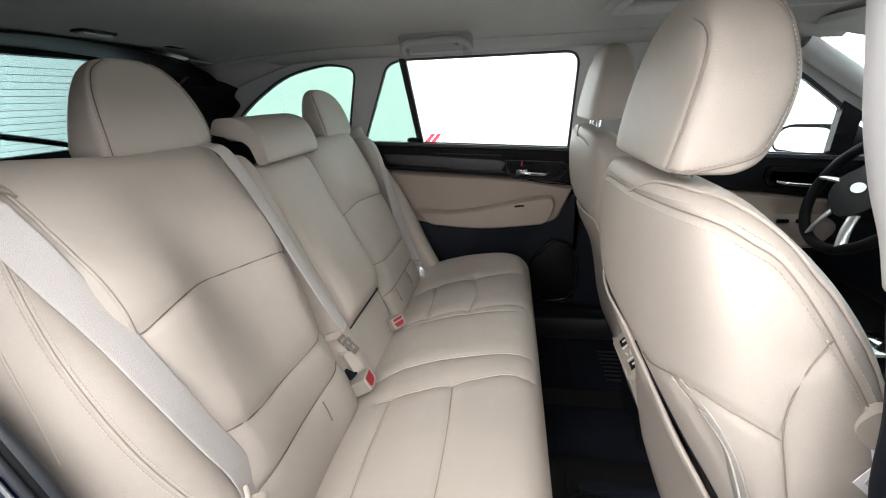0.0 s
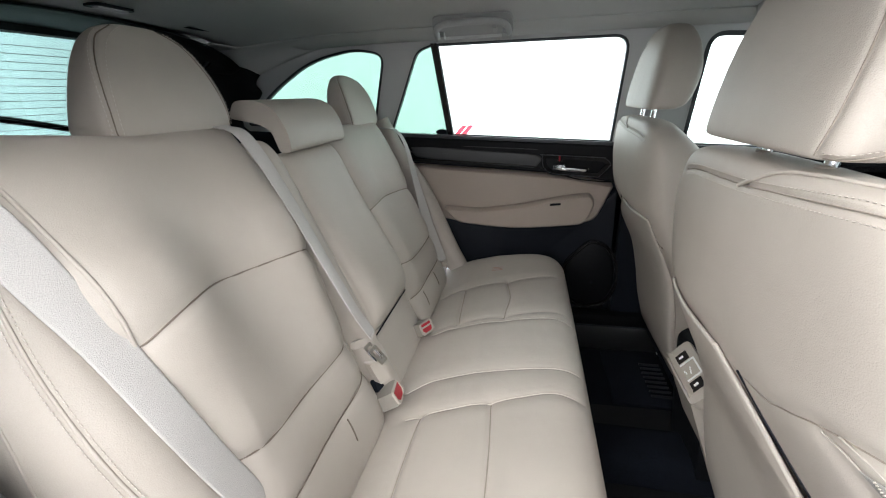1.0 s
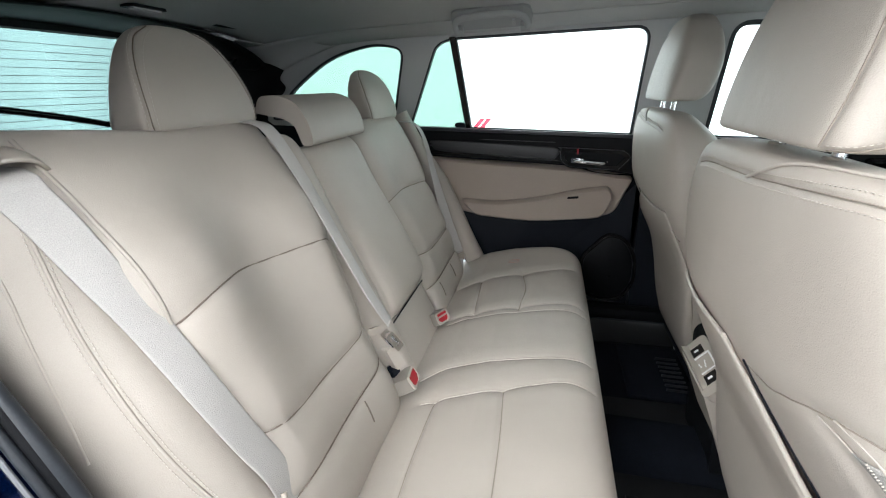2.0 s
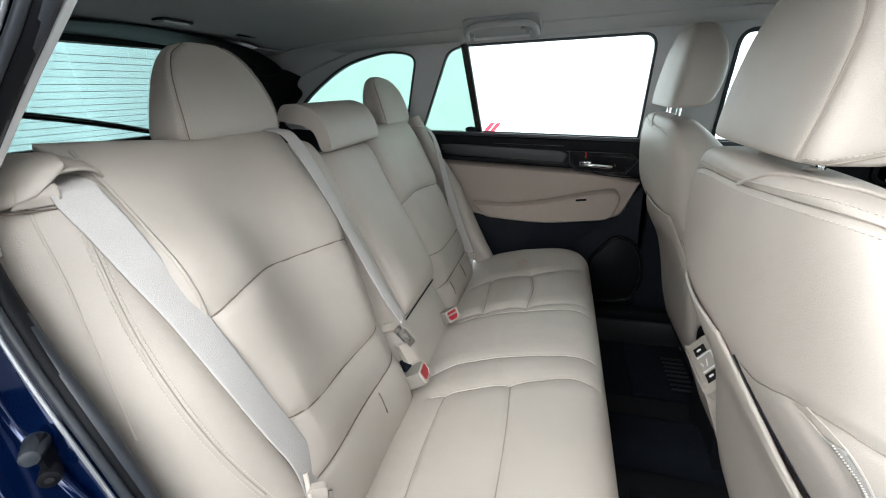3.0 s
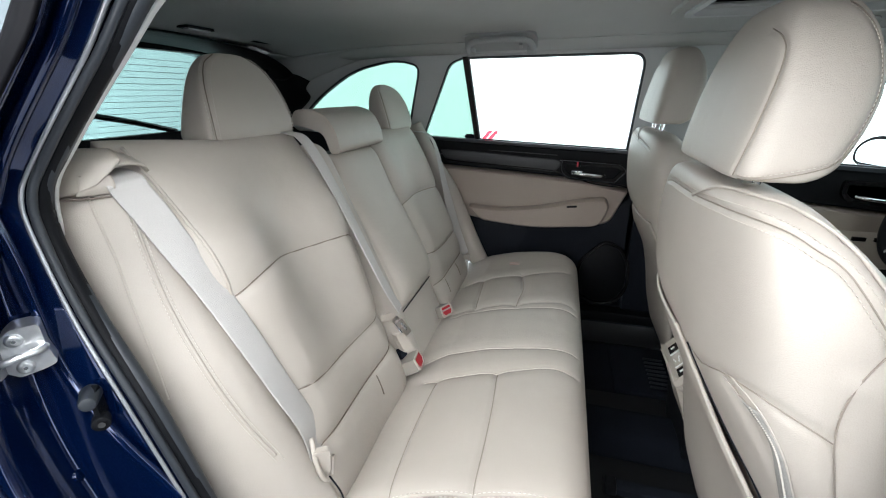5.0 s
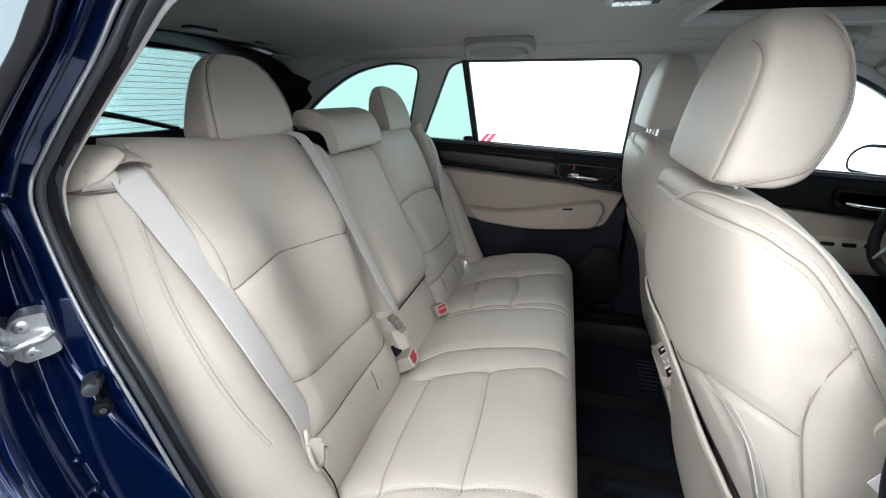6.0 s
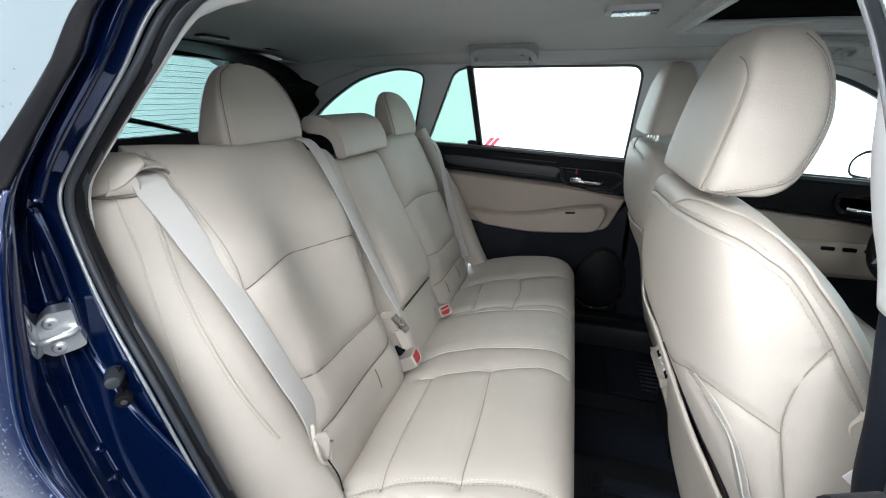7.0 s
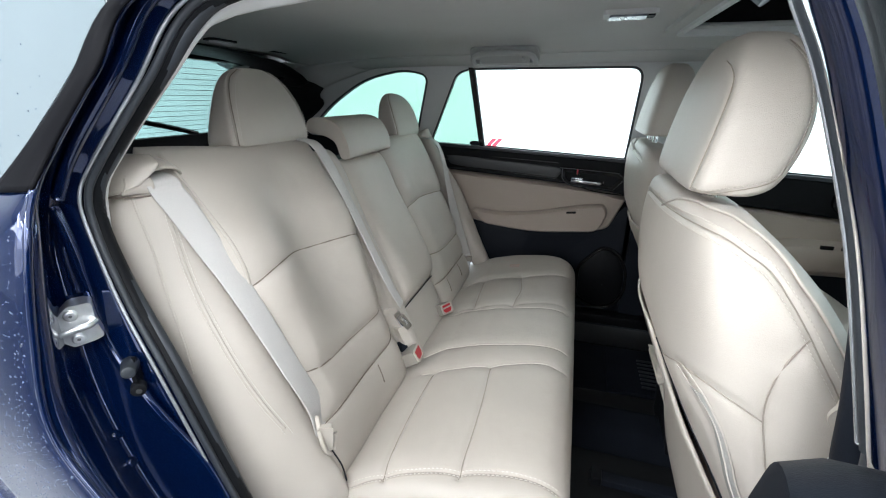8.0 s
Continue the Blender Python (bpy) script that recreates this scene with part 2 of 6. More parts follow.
def ribbon(name, points, sides, width, thick, mat, parent=None, label="", per=10):
    """A strap along a curve; sides gives the across-direction at each point."""
    C = spline(points, per)
    S = spline(sides, per)
    verts, faces = [], []
    for i in range(len(C)):
        a, b = C[max(i - 1, 0)], C[min(i + 1, len(C) - 1)]
        t = Vector(b - a).normalized()
        s = Vector(S[i])
        s = (s - t * s.dot(t)).normalized()
        w = t.cross(s)
        c = Vector(C[i])
        h, e = width / 2, thick / 2
        for x, y in ((-h, -e * 0.4), (-h * 0.97, e), (-h * 0.86, e * 1.5), (h * 0.86, e * 1.5), (h * 0.97, e), (h, -e * 0.4), (h * 0.9, -e), (-h * 0.9, -e)):
            verts.append(c + s * x + w * y)
    n = 8
    for i in range(len(C) - 1):
        for k in range(n):
            a, b = i * n + k, i * n + (k + 1) % n
            faces.append((a, b, b + n, a + n))
    faces.append(tuple(range(n)))
    faces.append(tuple(reversed(range((len(C) - 1) * n, len(C) * n))))
    return mesh_from(name, verts, faces, mat, parent, label)


def sheet(name, rows, mat, parent=None, label="", per=6, thick=0.004, cross=4):
    """A smooth shell through rows of places, with a thickness."""
    R = [spline(r, cross) for r in rows]
    cols = list(zip(*R))
    cols = [spline(c, per) for c in cols]
    nr, nc = len(cols[0]), len(cols)
    verts = [cols[j][i] for i in range(nr) for j in range(nc)]
    faces = [(i * nc + j, i * nc + j + 1, (i + 1) * nc + j + 1, (i + 1) * nc + j) for i in range(nr - 1) for j in range(nc - 1)]
    ob = mesh_from(name, verts, faces, mat, parent, label)
    if thick:
        s = ob.modifiers.new("thickness", "SOLIDIFY")
        s.thickness, s.offset = thick, 0
    return ob


def seam_distance(u, v, line):
    """Distance of places (arrays) to a polyline in the same plane."""
    best = np.full(u.shape, 9.0)
    for (ax, ay), (bx, by) in zip(line[:-1], line[1:]):
        dx, dy = bx - ax, by - ay
        L = dx * dx + dy * dy + 1e-12
        t = np.clip(((u - ax) * dx + (v - ay) * dy) / L, 0, 1)
        best = np.minimum(best, np.hypot(u - ax - t * dx, v - ay - t * dy))
    return best


class Pad:
    """An upholstered cushion: a front and a back sheet that meet at a rounded rim. Local places are (u, v) on the face and w outwards."""

    def __init__(self, O, U, V, a, b, tf, tb, k=0.12, p=5.0, r=2.0, taper=0.0, pt=None, seams=(), swell=None, depth=0.004, wide=0.006, dip=0.004, dipw=0.03, back_seams=(), bend=None, outline=None, pb=None, skew=0.0):
        self.O, self.U, self.V = Vector(O), Vector(U).normalized(), Vector(V).normalized()
        self.W = self.U.cross(self.V).normalized()
        self.a, self.b, self.tf, self.tb, self.k, self.p, self.r, self.taper = a, b, tf, tb, k, p, r, taper
        self.pt = pt or p
        self.outline = outline
        self.skew = skew
        self.pb = pb or self.pt
        self.seams = [[tuple(c) for c in spline([(x, y, 0) for x, y in s], 8)] for s in seams]
        self.seams = [[(x, y) for x, y, _ in s] for s in self.seams]
        self.back_seams = [[(c[0], c[1]) for c in spline([(x, y, 0) for x, y in s], 8)] for s in back_seams]
        self.swell, self.depth, self.wide, self.dip, self.dipw, self.bend = swell, depth, wide, dip, dipw, bend

    def width(self, t):
        A = self.a * (1 + self.taper * t)
        return A if self.outline is None else A * self.outline(t)

    def uvw(self, s, t, side):
        A = self.width(t)
        u = A * s * np.sqrt(1 - self.k * t * t)
        v = self.b * t * np.sqrt(1 - self.k * s * s) + self.skew * np.clip(-s, 0, 1) * np.clip(t, 0, 1) ** 3
        e = (np.clip(1 - np.abs(s) ** self.p, 0, 1) * np.clip(1 - np.abs(t) ** np.where(t > 0, self.pt, self.pb), 0, 1)) ** (1 / self.r)
        w = self.tf * e if side > 0 else -(self.tb(t) if callable(self.tb) else self.tb) * e
        if side > 0 and self.swell is not None:
            w = w + self.swell(u, v) * e
        for line in (self.seams if side > 0 else self.back_seams):
            d = seam_distance(u, v, line)
            w = w - side * (self.depth * np.exp(-(d / self.wide) ** 2) + self.dip * np.exp(-(d / self.dipw) ** 2)) * np.minimum(1, e * 1.5)
        return u, v, w

    def world(self, u, v, w):
        if self.bend is not None:
            w = w + self.bend(u, v)
        O, U, V, W = (np.array(q) for q in (self.O, self.U, self.V, self.W))
        return O + np.outer(u, U) + np.outer(v, V) + np.outer(w, W)

    def inverse(self, u, v):
        s, t = u / self.a, v / self.b
        for _ in range(25):
            s = np.clip(u / (np.maximum(self.width(t), 1e-4) * np.sqrt(1 - self.k * t * t)), -1, 1)
            t = np.clip(v / (self.b * np.sqrt(1 - self.k * s * s)), -1, 1)
        return s, t

    def on(self, u, v, side=1, lift=0.0):
        """World places on the face at local (u, v)."""
        u, v = np.atleast_1d(np.array(u, float)), np.atleast_1d(np.array(v, float))
        s, t = self.inverse(u, v)
        uu, vv, w = self.uvw(s, t, side)
        return self.world(uu, vv, w + side * lift)

    def build(self, name, mat, parent=None, label="", nu=90, nv=110):
        S = np.sin(np.linspace(-1, 1, nu) * math.pi / 2)
        T = np.sin(np.linspace(-1, 1, nv) * math.pi / 2)
        s, t = [g.ravel() for g in np.meshgrid(S, T)]
        front = self.world(*self.uvw(s, t, 1))
        back = self.world(*self.uvw(s, t, -1))
        idx = np.arange(nu * nv).reshape(nv, nu)
        inner = np.zeros((nv, nu), bool)
        inner[1:-1, 1:-1] = True
        bidx = idx.copy()
        count = int(inner.sum())
        bidx[inner] = nu * nv + np.arange(count)
        verts = np.vstack([front, back.reshape(nv, nu, 3)[inner]])
        q = np.stack([idx[:-1, :-1], idx[:-1, 1:], idx[1:, 1:], idx[1:, :-1]], -1).reshape(-1, 4)
        qb = np.stack([bidx[:-1, :-1], bidx[1:, :-1], bidx[1:, 1:], bidx[:-1, 1:]], -1).reshape(-1, 4)
        return mesh_from(name, verts, [tuple(map(int, f)) for f in np.vstack([q, qb])], mat, parent, label)


def stitch_mesh(name, lines, parent, mat=None, length=0.0055, gap=0.003, r=0.0009, label=""):
    """Rows of short raised stitches along world curves."""
    verts, faces = [], []
    for line in lines:
        P = np.array(line, float)
        arc = np.concatenate([[0], np.cumsum(np.linalg.norm(np.diff(P, axis=0), axis=1))])
        starts = np.arange(0, arc[-1] - length, length + gap)
        if len(starts) == 0:
            continue
        A = np.stack([np.interp(starts, arc, P[:, c]) for c in range(3)], 1)
        B = np.stack([np.interp(starts + length, arc, P[:, c]) for c in range(3)], 1)
        for a, b in zip(A, B):
            c0, c1 = Vector(a), Vector(b)
            d = (c1 - c0).normalized()
            s = d.cross(Vector((0.3, 0.5, 0.81))).normalized()
            w = s.cross(d)
            base = len(verts)
            q0, q1 = c0 + d * length * 0.2, c1 - d * length * 0.2
            verts += [c0]
            for q in (q0, q1):
                verts += [q + s * r, q + w * r, q - s * r, q - w * r]
            verts += [c1]
            for i in range(4):
                k = (i + 1) % 4
                faces += [(base, base + 1 + i, base + 1 + k), (base + 1 + i, base + 5 + i, base + 5 + k, base + 1 + k), (base + 9, base + 5 + k, base + 5 + i)]
    return tagged(mesh_from(name, verts, faces, mat or THREAD, parent, label), kind="stuff")


def offset_line(line, d):
    """A polyline (2D) moved sideways by d."""
    out = []
    for i, p in enumerate(line):
        a, b = line[max(i - 1, 0)], line[min(i + 1, len(line) - 1)]
        tx, ty = b[0] - a[0], b[1] - a[1]
        n = math.hypot(tx, ty) or 1
        out.append((p[0] - ty / n * d, p[1] + tx / n * d))
    return out


def dense(line, step=0.003):
    """The polyline cut into even short steps."""
    out = []
    for a, b in zip(line[:-1], line[1:]):
        n = max(1, int(math.dist(a, b) / step))
        for i in range(n):
            out.append(tuple(np.array(a) + (np.array(b) - np.array(a)) * i / n))
    out.append(tuple(line[-1]))
    return out


def pad_stitch(pad, line, name, parent, offs=(0.005,), side=1, **kw):
    curves = []
    for o in offs:
        L = dense(offset_line(line, o))
        P = pad.on([c[0] for c in L], [c[1] for c in L], side, 0.0006)
        curves.append([tuple(p) for p in P])
    return stitch_mesh(name, curves, parent, **kw)


class Loft:
    """A closed upholstered body of level rings: at each height z, rear and front x, half-width and centre y."""

    def __init__(self, stations, yc, n=3.0, mirror=1, nf=None):
        S = np.array(spline(stations, 14))
        self.z, self.xr, self.xf, self.a = S[:, 0], S[:, 1], S[:, 2], np.maximum(S[:, 3], 0.001)
        self.yc, self.n, self.nf = yc, n, nf or n

    def at(self, z, ang, lift=0.0):
        """The place at the height z and the angle ang (0: outboard -y, 90 degrees: rear, 180: inboard)."""
        z, ang = np.atleast_1d(np.array(z, float)), np.atleast_1d(np.array(ang, float))
        order = np.argsort(self.z)
        zz = self.z[order]
        xr, xf, a = (np.interp(z, zz, q[order]) for q in (self.xr, self.xf, self.a))
        c, s = np.cos(ang), np.sin(ang)
        n = np.where(s > 0, self.n, self.nf)
        cx, d = (xr + xf) / 2, (xf - xr) / 2
        y = self.yc - np.sign(c) * np.abs(c) ** (2 / n) * (a + lift)
        x = cx - np.sign(s) * np.abs(s) ** (2 / n) * (d + lift)
        return np.stack([x, y, z], 1)

    def side(self, z, x):
        """The angle on the outboard half at the height z where the surface passes x."""
        o = np.argsort(self.z)
        xr, xf = np.interp(z, self.z[o], self.xr[o]), np.interp(z, self.z[o], self.xf[o])
        q = max(-1.0, min(1.0, ((xr + xf) / 2 - x) / ((xf - xr) / 2)))
        s = math.copysign(abs(q) ** ((self.n if q > 0 else self.nf) / 2), q)
        return math.degrees(math.asin(s))

    def build(self, name, mat, parent, label="", m=120, groove=()):
        """groove: lines of (z, angle) pressed into the surface."""
        ang = np.linspace(0, 2 * math.pi, m, endpoint=False)
        ang = ang + 0.16 * np.sin(4 * ang) * 0.5
        N = len(self.z)
        Z, A = [q.ravel() for q in np.meshgrid(self.z, ang, indexing="ij")]
        c, s = np.cos(A), np.sin(A)
        rep = lambda q: np.repeat(q, m)
        n = np.where(s > 0, self.n, self.nf)
        cx, d, a = rep((self.xr + self.xf) / 2), rep((self.xf - self.xr) / 2), rep(self.a)
        y = self.yc - np.sign(c) * np.abs(c) ** (2 / n) * a
        x = cx - np.sign(s) * np.abs(s) ** (2 / n) * d
        P = np.stack([x, y, Z], 1)
        if groove:
            G = P.reshape(N, m, 3)
            dz = np.gradient(G, axis=0)
            da = np.roll(G, -1, 1) - np.roll(G, 1, 1)
            nrm = np.cross(da, dz).reshape(-1, 3)
            nrm /= np.linalg.norm(nrm, axis=1)[:, None] + 1e-9
            out = P - np.stack([cx, np.full_like(cx, self.yc), Z], 1)
            nrm *= np.sign((nrm * out).sum(1))[:, None]
            press = np.zeros(len(P))
            for line, deep, wide in groove:
                L = self.at([q[0] for q in line], [q[1] for q in line])
                L = np.array(spline(L, 8))
                dist = np.full(len(P), 9.0)
                for q in L:
                    dist = np.minimum(dist, np.linalg.norm(P - q, axis=1))
                press += deep * np.exp(-(dist / wide) ** 2)
            P = P - nrm * press[:, None]
        faces = [(i * m + j, i * m + (j + 1) % m, (i + 1) * m + (j + 1) % m, (i + 1) * m + j) for i in range(N - 1) for j in range(m)]
        faces += [tuple(reversed(range(m))), tuple(range((N - 1) * m, N * m))]
        return mesh_from(name, P, faces, mat, parent, label)

    def line(self, line, lift=0.0, per=10):
        """A smooth world curve through places given as (height, angle)."""
        P = self.at([q[0] for q in line], [q[1] for q in line], lift)
        return np.array(spline(P, per))

    def stitch(self, line, name, parent, offs=(0.006,), **kw):
        P = self.line(line, 0.0012)
        t = np.gradient(P, axis=0)
        c = np.stack([np.zeros(len(P)), np.full(len(P), self.yc), P[:, 2]], 1)
        o = np.argsort(self.z)
        c[:, 0] = np.interp(P[:, 2], self.z[o], ((self.xr + self.xf) / 2)[o])
        s = np.cross(t, P - c)
        s /= np.linalg.norm(s, axis=1)[:, None] + 1e-9
        return stitch_mesh(name, [self.onto(P + s * q, 0.0012) for q in offs], parent, **kw)

    def onto(self, Q, lift):
        """Places moved onto the surface at their own heights."""
        o = np.argsort(self.z)
        z = np.clip(Q[:, 2], self.z.min(), self.z.max())
        xr, xf, a = (np.interp(z, self.z[o], q[o]) for q in (self.xr, self.xf, self.a))
        c, s = (self.yc - Q[:, 1]) / a, ((xr + xf) / 2 - Q[:, 0]) / ((xf - xr) / 2)
        n = np.where(s > 0, self.n, self.nf)
        return self.at(z, np.arctan2(np.sign(s) * np.abs(s) ** (n / 2), np.sign(c) * np.abs(c) ** (n / 2)), lift)

# ---- the car's shell ----
def left_wall(x, z, d):
    """The far (left) side of the cabin: upright to the belt, leaning in above; d is outwards."""
    return (x, 0.725 - max(0.0, z - 1.10) * 0.27 - max(0.0, -x - 0.5) * 0.10 + d, z)


def right_wall(x, z, d):
    return (x, -0.725 + max(0.0, z - 1.10) * 0.27 + max(0.0, -x - 0.5) * 0.10 - d, z)


def roof_z(x, y):
    e = abs(y) / 0.62
    return 1.525 - 0.085 * e ** 6 - 0.10 * max(0.0, -x - 0.45) ** 2 - 0.05 * max(0.0, x - 0.55) ** 2


# belt line of the far side
def belt(x):
    return 1.117 - 0.052 * x


ground = tagged(mesh_from("ground", [(-40, -40, 0), (40, -40, 0), (40, 40, 0), (-40, 40, 0)], [(0, 1, 2, 3)],
                          material("grey_studio_floor", (0.38, 0.385, 0.395), rough=0.45, vary=0.05, vary_scale=0.6)), "smooth grey studio floor", "floor", kind="structure")

def light_wall(name, color, strength):
    m = bpy.data.materials.new(name)
    m.use_nodes = True
    b = m.node_tree.nodes["Principled BSDF"]
    b.inputs["Base Color"].default_value = (*color, 1)
    b.inputs["Roughness"].default_value = 0.9
    b.inputs["Emission Color"].default_value = (*color, 1)
    b.inputs["Emission Strength"].default_value = strength
    return m


GLOW = light_wall("lit_white_backdrop", (0.95, 0.98, 1.0), 1.6)
GREYWALL = material("grey_studio_wall", (0.52, 0.53, 0.55), rough=0.8, vary=0.06, vary_scale=0.7)
backdrop = thing("backdrop", "seamless brightly lit white studio backdrop", "backdrop", kind="structure")
part("far_wall", box((0, 4.0, 2.5), (14.2, 0.1, 5.0)), GLOW, backdrop)
part("rear_wall", box((-7.0, 2.2, 2.5), (0.1, 3.5, 5.0)), GLOW, backdrop)
part("front_wall", box((7.0, 0.2, 2.5), (0.1, 7.5, 5.0)), GLOW, backdrop)
studio = thing("studio_wall", "plain grey studio wall and ceiling behind the camera", "studio wall", kind="structure")
part("near_wall", box((0, -5.0, 2.5), (14.2, 0.1, 5.0)), GREYWALL, studio)
part("side_wall", box((-7.0, -2.3, 2.5), (0.1, 5.4, 5.0)), GREYWALL, studio)
part("studio_ceiling", box((0, -0.5, 5.0), (14.2, 9.2, 0.1)), GREYWALL, studio)

# floor pan
floor = thing("floor", "dark charcoal carpeted car floor with footwells", "car floor", kind="structure")
part("floor_pan", box((0.3, 0.0, 0.32), (3.0, 1.52, 0.04)), CARPET, floor)
bm = prism(rounded([(-0.10, 0.335), (0.10, 0.335), (0.06, 0.41), (-0.06, 0.41)], 0.03), lambda a, b, d: (d, a, b), -0.3, 1.4)
part("transmission_tunnel", bm, CARPET, floor, smooth=True)

# headliner with the sunroof opening
HX = np.linspace(-1.02, 1.15, 63)
HY = np.linspace(-0.60, 0.60, 37)
SUN = (0.40, 0.98, -0.33, 0.33)
verts, faces, index = [], [], {}
for i, x in enumerate(HX):
    for j, y in enumerate(HY):
        index[i, j] = len(verts)
        verts.append((x, y, roof_z(x, y)))
for i in range(len(HX) - 1):
    for j in range(len(HY) - 1):
        cx, cy = (HX[i] + HX[i + 1]) / 2, (HY[j] + HY[j + 1]) / 2
        if not (SUN[0] < cx < SUN[1] and SUN[2] < cy < SUN[3]):
            faces.append((index[i, j], index[i, j + 1], index[i + 1, j + 1], index[i + 1, j]))
ceiling = mesh_from("ceiling", verts, faces, HEADLINER)
tagged(ceiling, "grey woven fabric headliner with a sunroof opening", "headliner", kind="structure")
s = ceiling.modifiers.new("thickness", "SOLIDIFY")
s.thickness, s.offset = 0.012, -1

# steel roof above it
rv, rf = [], []
for i, x in enumerate(np.linspace(-1.45, 1.3, 24)):
    for j, y in enumerate(np.linspace(-0.68, 0.68, 20)):
        rv.append((x, y, roof_z(x, y * 0.88) + 0.075 - 0.10 * max(0, abs(y) - 0.55)))
for i in range(23):
    for j in range(19):
        cx = -1.45 + (i + 0.5) * 2.75 / 23
        cy = -0.68 + (j + 0.5) * 1.36 / 19
        if not (0.38 < cx < 1.0 and -0.36 < cy < 0.36):
            rf.append((i * 20 + j, i * 20 + j + 1, (i + 1) * 20 + j + 1, (i + 1) * 20 + j))
roof = mesh_from("roof", rv, rf, PAINT)
tagged(roof, "dark blue painted steel car roof", "car roof", kind="structure")
s = roof.modifiers.new("thickness", "SOLIDIFY")
s.thickness, s.offset = 0.006, 1

# ---- far side: door openings, glass, pillars ----
REAR_WIN = rounded([(-0.228, belt(-0.228) + 0.004), (0.364, belt(0.364) + 0.002), (0.372, 1.445), (-0.262, 1.447)], [0.006, 0.01, 0.05, 0.01])
VENT_WIN = rounded([(-0.475, belt(-0.475) + 0.002), (-0.243, belt(-0.243) + 0.003), (-0.278, 1.446), (-0.335, 1.43)], [0.006, 0.006, 0.006, 0.03])
FRONT_WIN = rounded([(0.60, belt(0.6)), (1.30, belt(1.30)), (1.275, 1.225), (1.07, 1.36), (0.90, 1.425), (0.60, 1.44)], [0.02, 0.01, 0.02, 0.1, 0.1, 0.05])
SAIL_WIN = rounded([(1.345, belt(1.345) + 0.01), (1.60, belt(1.6) + 0.03), (1.32, 1.20)], 0.012)
CARGO_WIN = rounded([(-1.06, 1.19), (-0.535, 1.17), (-0.455, 1.425), (-0.56, 1.448), (-0.74, 1.415), (-0.93, 1.305)], [0.02, 0.03, 0.04, 0.05, 0.12, 0.1])


def glass_pane(name, loop, put, mat, label, d=0.012):
    w = thing(name, label, "car window", put(*loop[0], d), kind="structure")
    p = part("pane", prism(loop, put, d, d + 0.004), mat, w)
    p.visible_shadow = False
    return w


def wall_with_holes(name, loop, holes, put, d0, d1, mat, parent=None, label=""):
    """A plate with an outline and several holes, filled by triangles."""
    bm = bmesh.new()
    edges = []
    for lp in [loop] + holes:
        vs = [bm.verts.new((a, b, 0)) for a, b in lp]
        edges += [bm.edges.new((vs[i], vs[(i + 1) % len(vs)])) for i in range(len(vs))]
    bmesh.ops.triangle_fill(bm, use_beauty=True, use_dissolve=False, edges=edges)
    r = bmesh.ops.extrude_face_region(bm, geom=list(bm.faces))
    up = [v for v in r["geom"] if isinstance(v, bmesh.types.BMVert)]
    for v in up:
        v.co.z = 1
    for v in bm.verts:
        v.co = Vector(put(v.co.x, v.co.y, d1 if v.co.z > 0.5 else d0))
    return part(name, bm, mat, parent, label)


wall_left = thing("wall_left", "light grey trimmed car side above the belt line with window openings", "car side", kind="structure")
upper = [(-1.30, 1.05), (-0.9, belt(-0.9) - 0.07), (-0.3, belt(-0.3) - 0.07), (0.4, belt(0.4) - 0.07), (1.0, belt(1.0) - 0.07), (1.72, belt(1.72) - 0.07),
         (1.58, 1.115), (1.30, 1.275), (1.08, 1.40), (0.9, 1.455), (0.5, 1.485), (0.0, 1.49), (-0.4, 1.487), (-0.62, 1.478), (-0.85, 1.42), (-1.1, 1.33), (-1.30, 1.22)]
wall_with_holes("pillar_trim", upper, [REAR_WIN, VENT_WIN, FRONT_WIN, SAIL_WIN, CARGO_WIN], left_wall, 0.0, 0.03, PILLAR_GREY, wall_left)
# roof rail between the side and the headliner
TOPZ = lambda x: float(np.interp(x, (-1.1, -0.85, -0.62, -0.4, 0.0, 0.5, 0.9, 1.08), (1.33, 1.42, 1.478, 1.487, 1.49, 1.485, 1.455, 1.40)))
RX = (-1.08, -0.95, -0.82, -0.66, -0.4, 0.0, 0.5, 0.9, 1.10)
sheet("roof_rail_trim", [[left_wall(x, TOPZ(x) - 0.012, -0.003) for x in RX], [(x, left_wall(x, TOPZ(x), 0)[1] - 0.028, (TOPZ(x) + roof_z(x, 0.55)) / 2 + 0.004) for x in RX], [(x, 0.535, roof_z(x, 0.535) - 0.002) for x in RX]], HEADLINER, wall_left, per=4)

window_1 = glass_pane("window_1", REAR_WIN, left_wall, CLEAR_GLASS, "clear rear door glass, raised, bright white outside")
window_2 = glass_pane("window_2", VENT_WIN, left_wall, TINT_GLASS, "fixed green-tinted triangular rear door glass")
window_3 = glass_pane("window_3", FRONT_WIN, left_wall, CLEAR_GLASS, "clear front door glass, raised")
window_4 = glass_pane("window_4", SAIL_WIN, left_wall, CLEAR_GLASS, "small fixed triangular glass ahead of front door")
window_5 = glass_pane("window_5", CARGO_WIN, left_wall, TINT_GLASS, "green-tinted cargo side window with curved top")
for w, lp, wd in ((window_1, REAR_WIN, 0.006), (window_2, VENT_WIN, 0.004), (window_3, FRONT_WIN, 0.011), (window_4, SAIL_WIN, 0.009), (window_5, CARGO_WIN, 0.006)):
    part("window_seal", ring(shrink(lp, -0.002), shrink(lp, wd), left_wall, -0.003, 0.014), RUBBER, w, "black rubber seal")
# divider bar
part("divider_bar", prism([(-0.243, belt(-0.243)), (-0.226, belt(-0.226)), (-0.26, 1.45), (-0.282, 1.45)], left_wall, -0.006, 0.02), GLOSS_BLACK, window_2, "black divider bar")
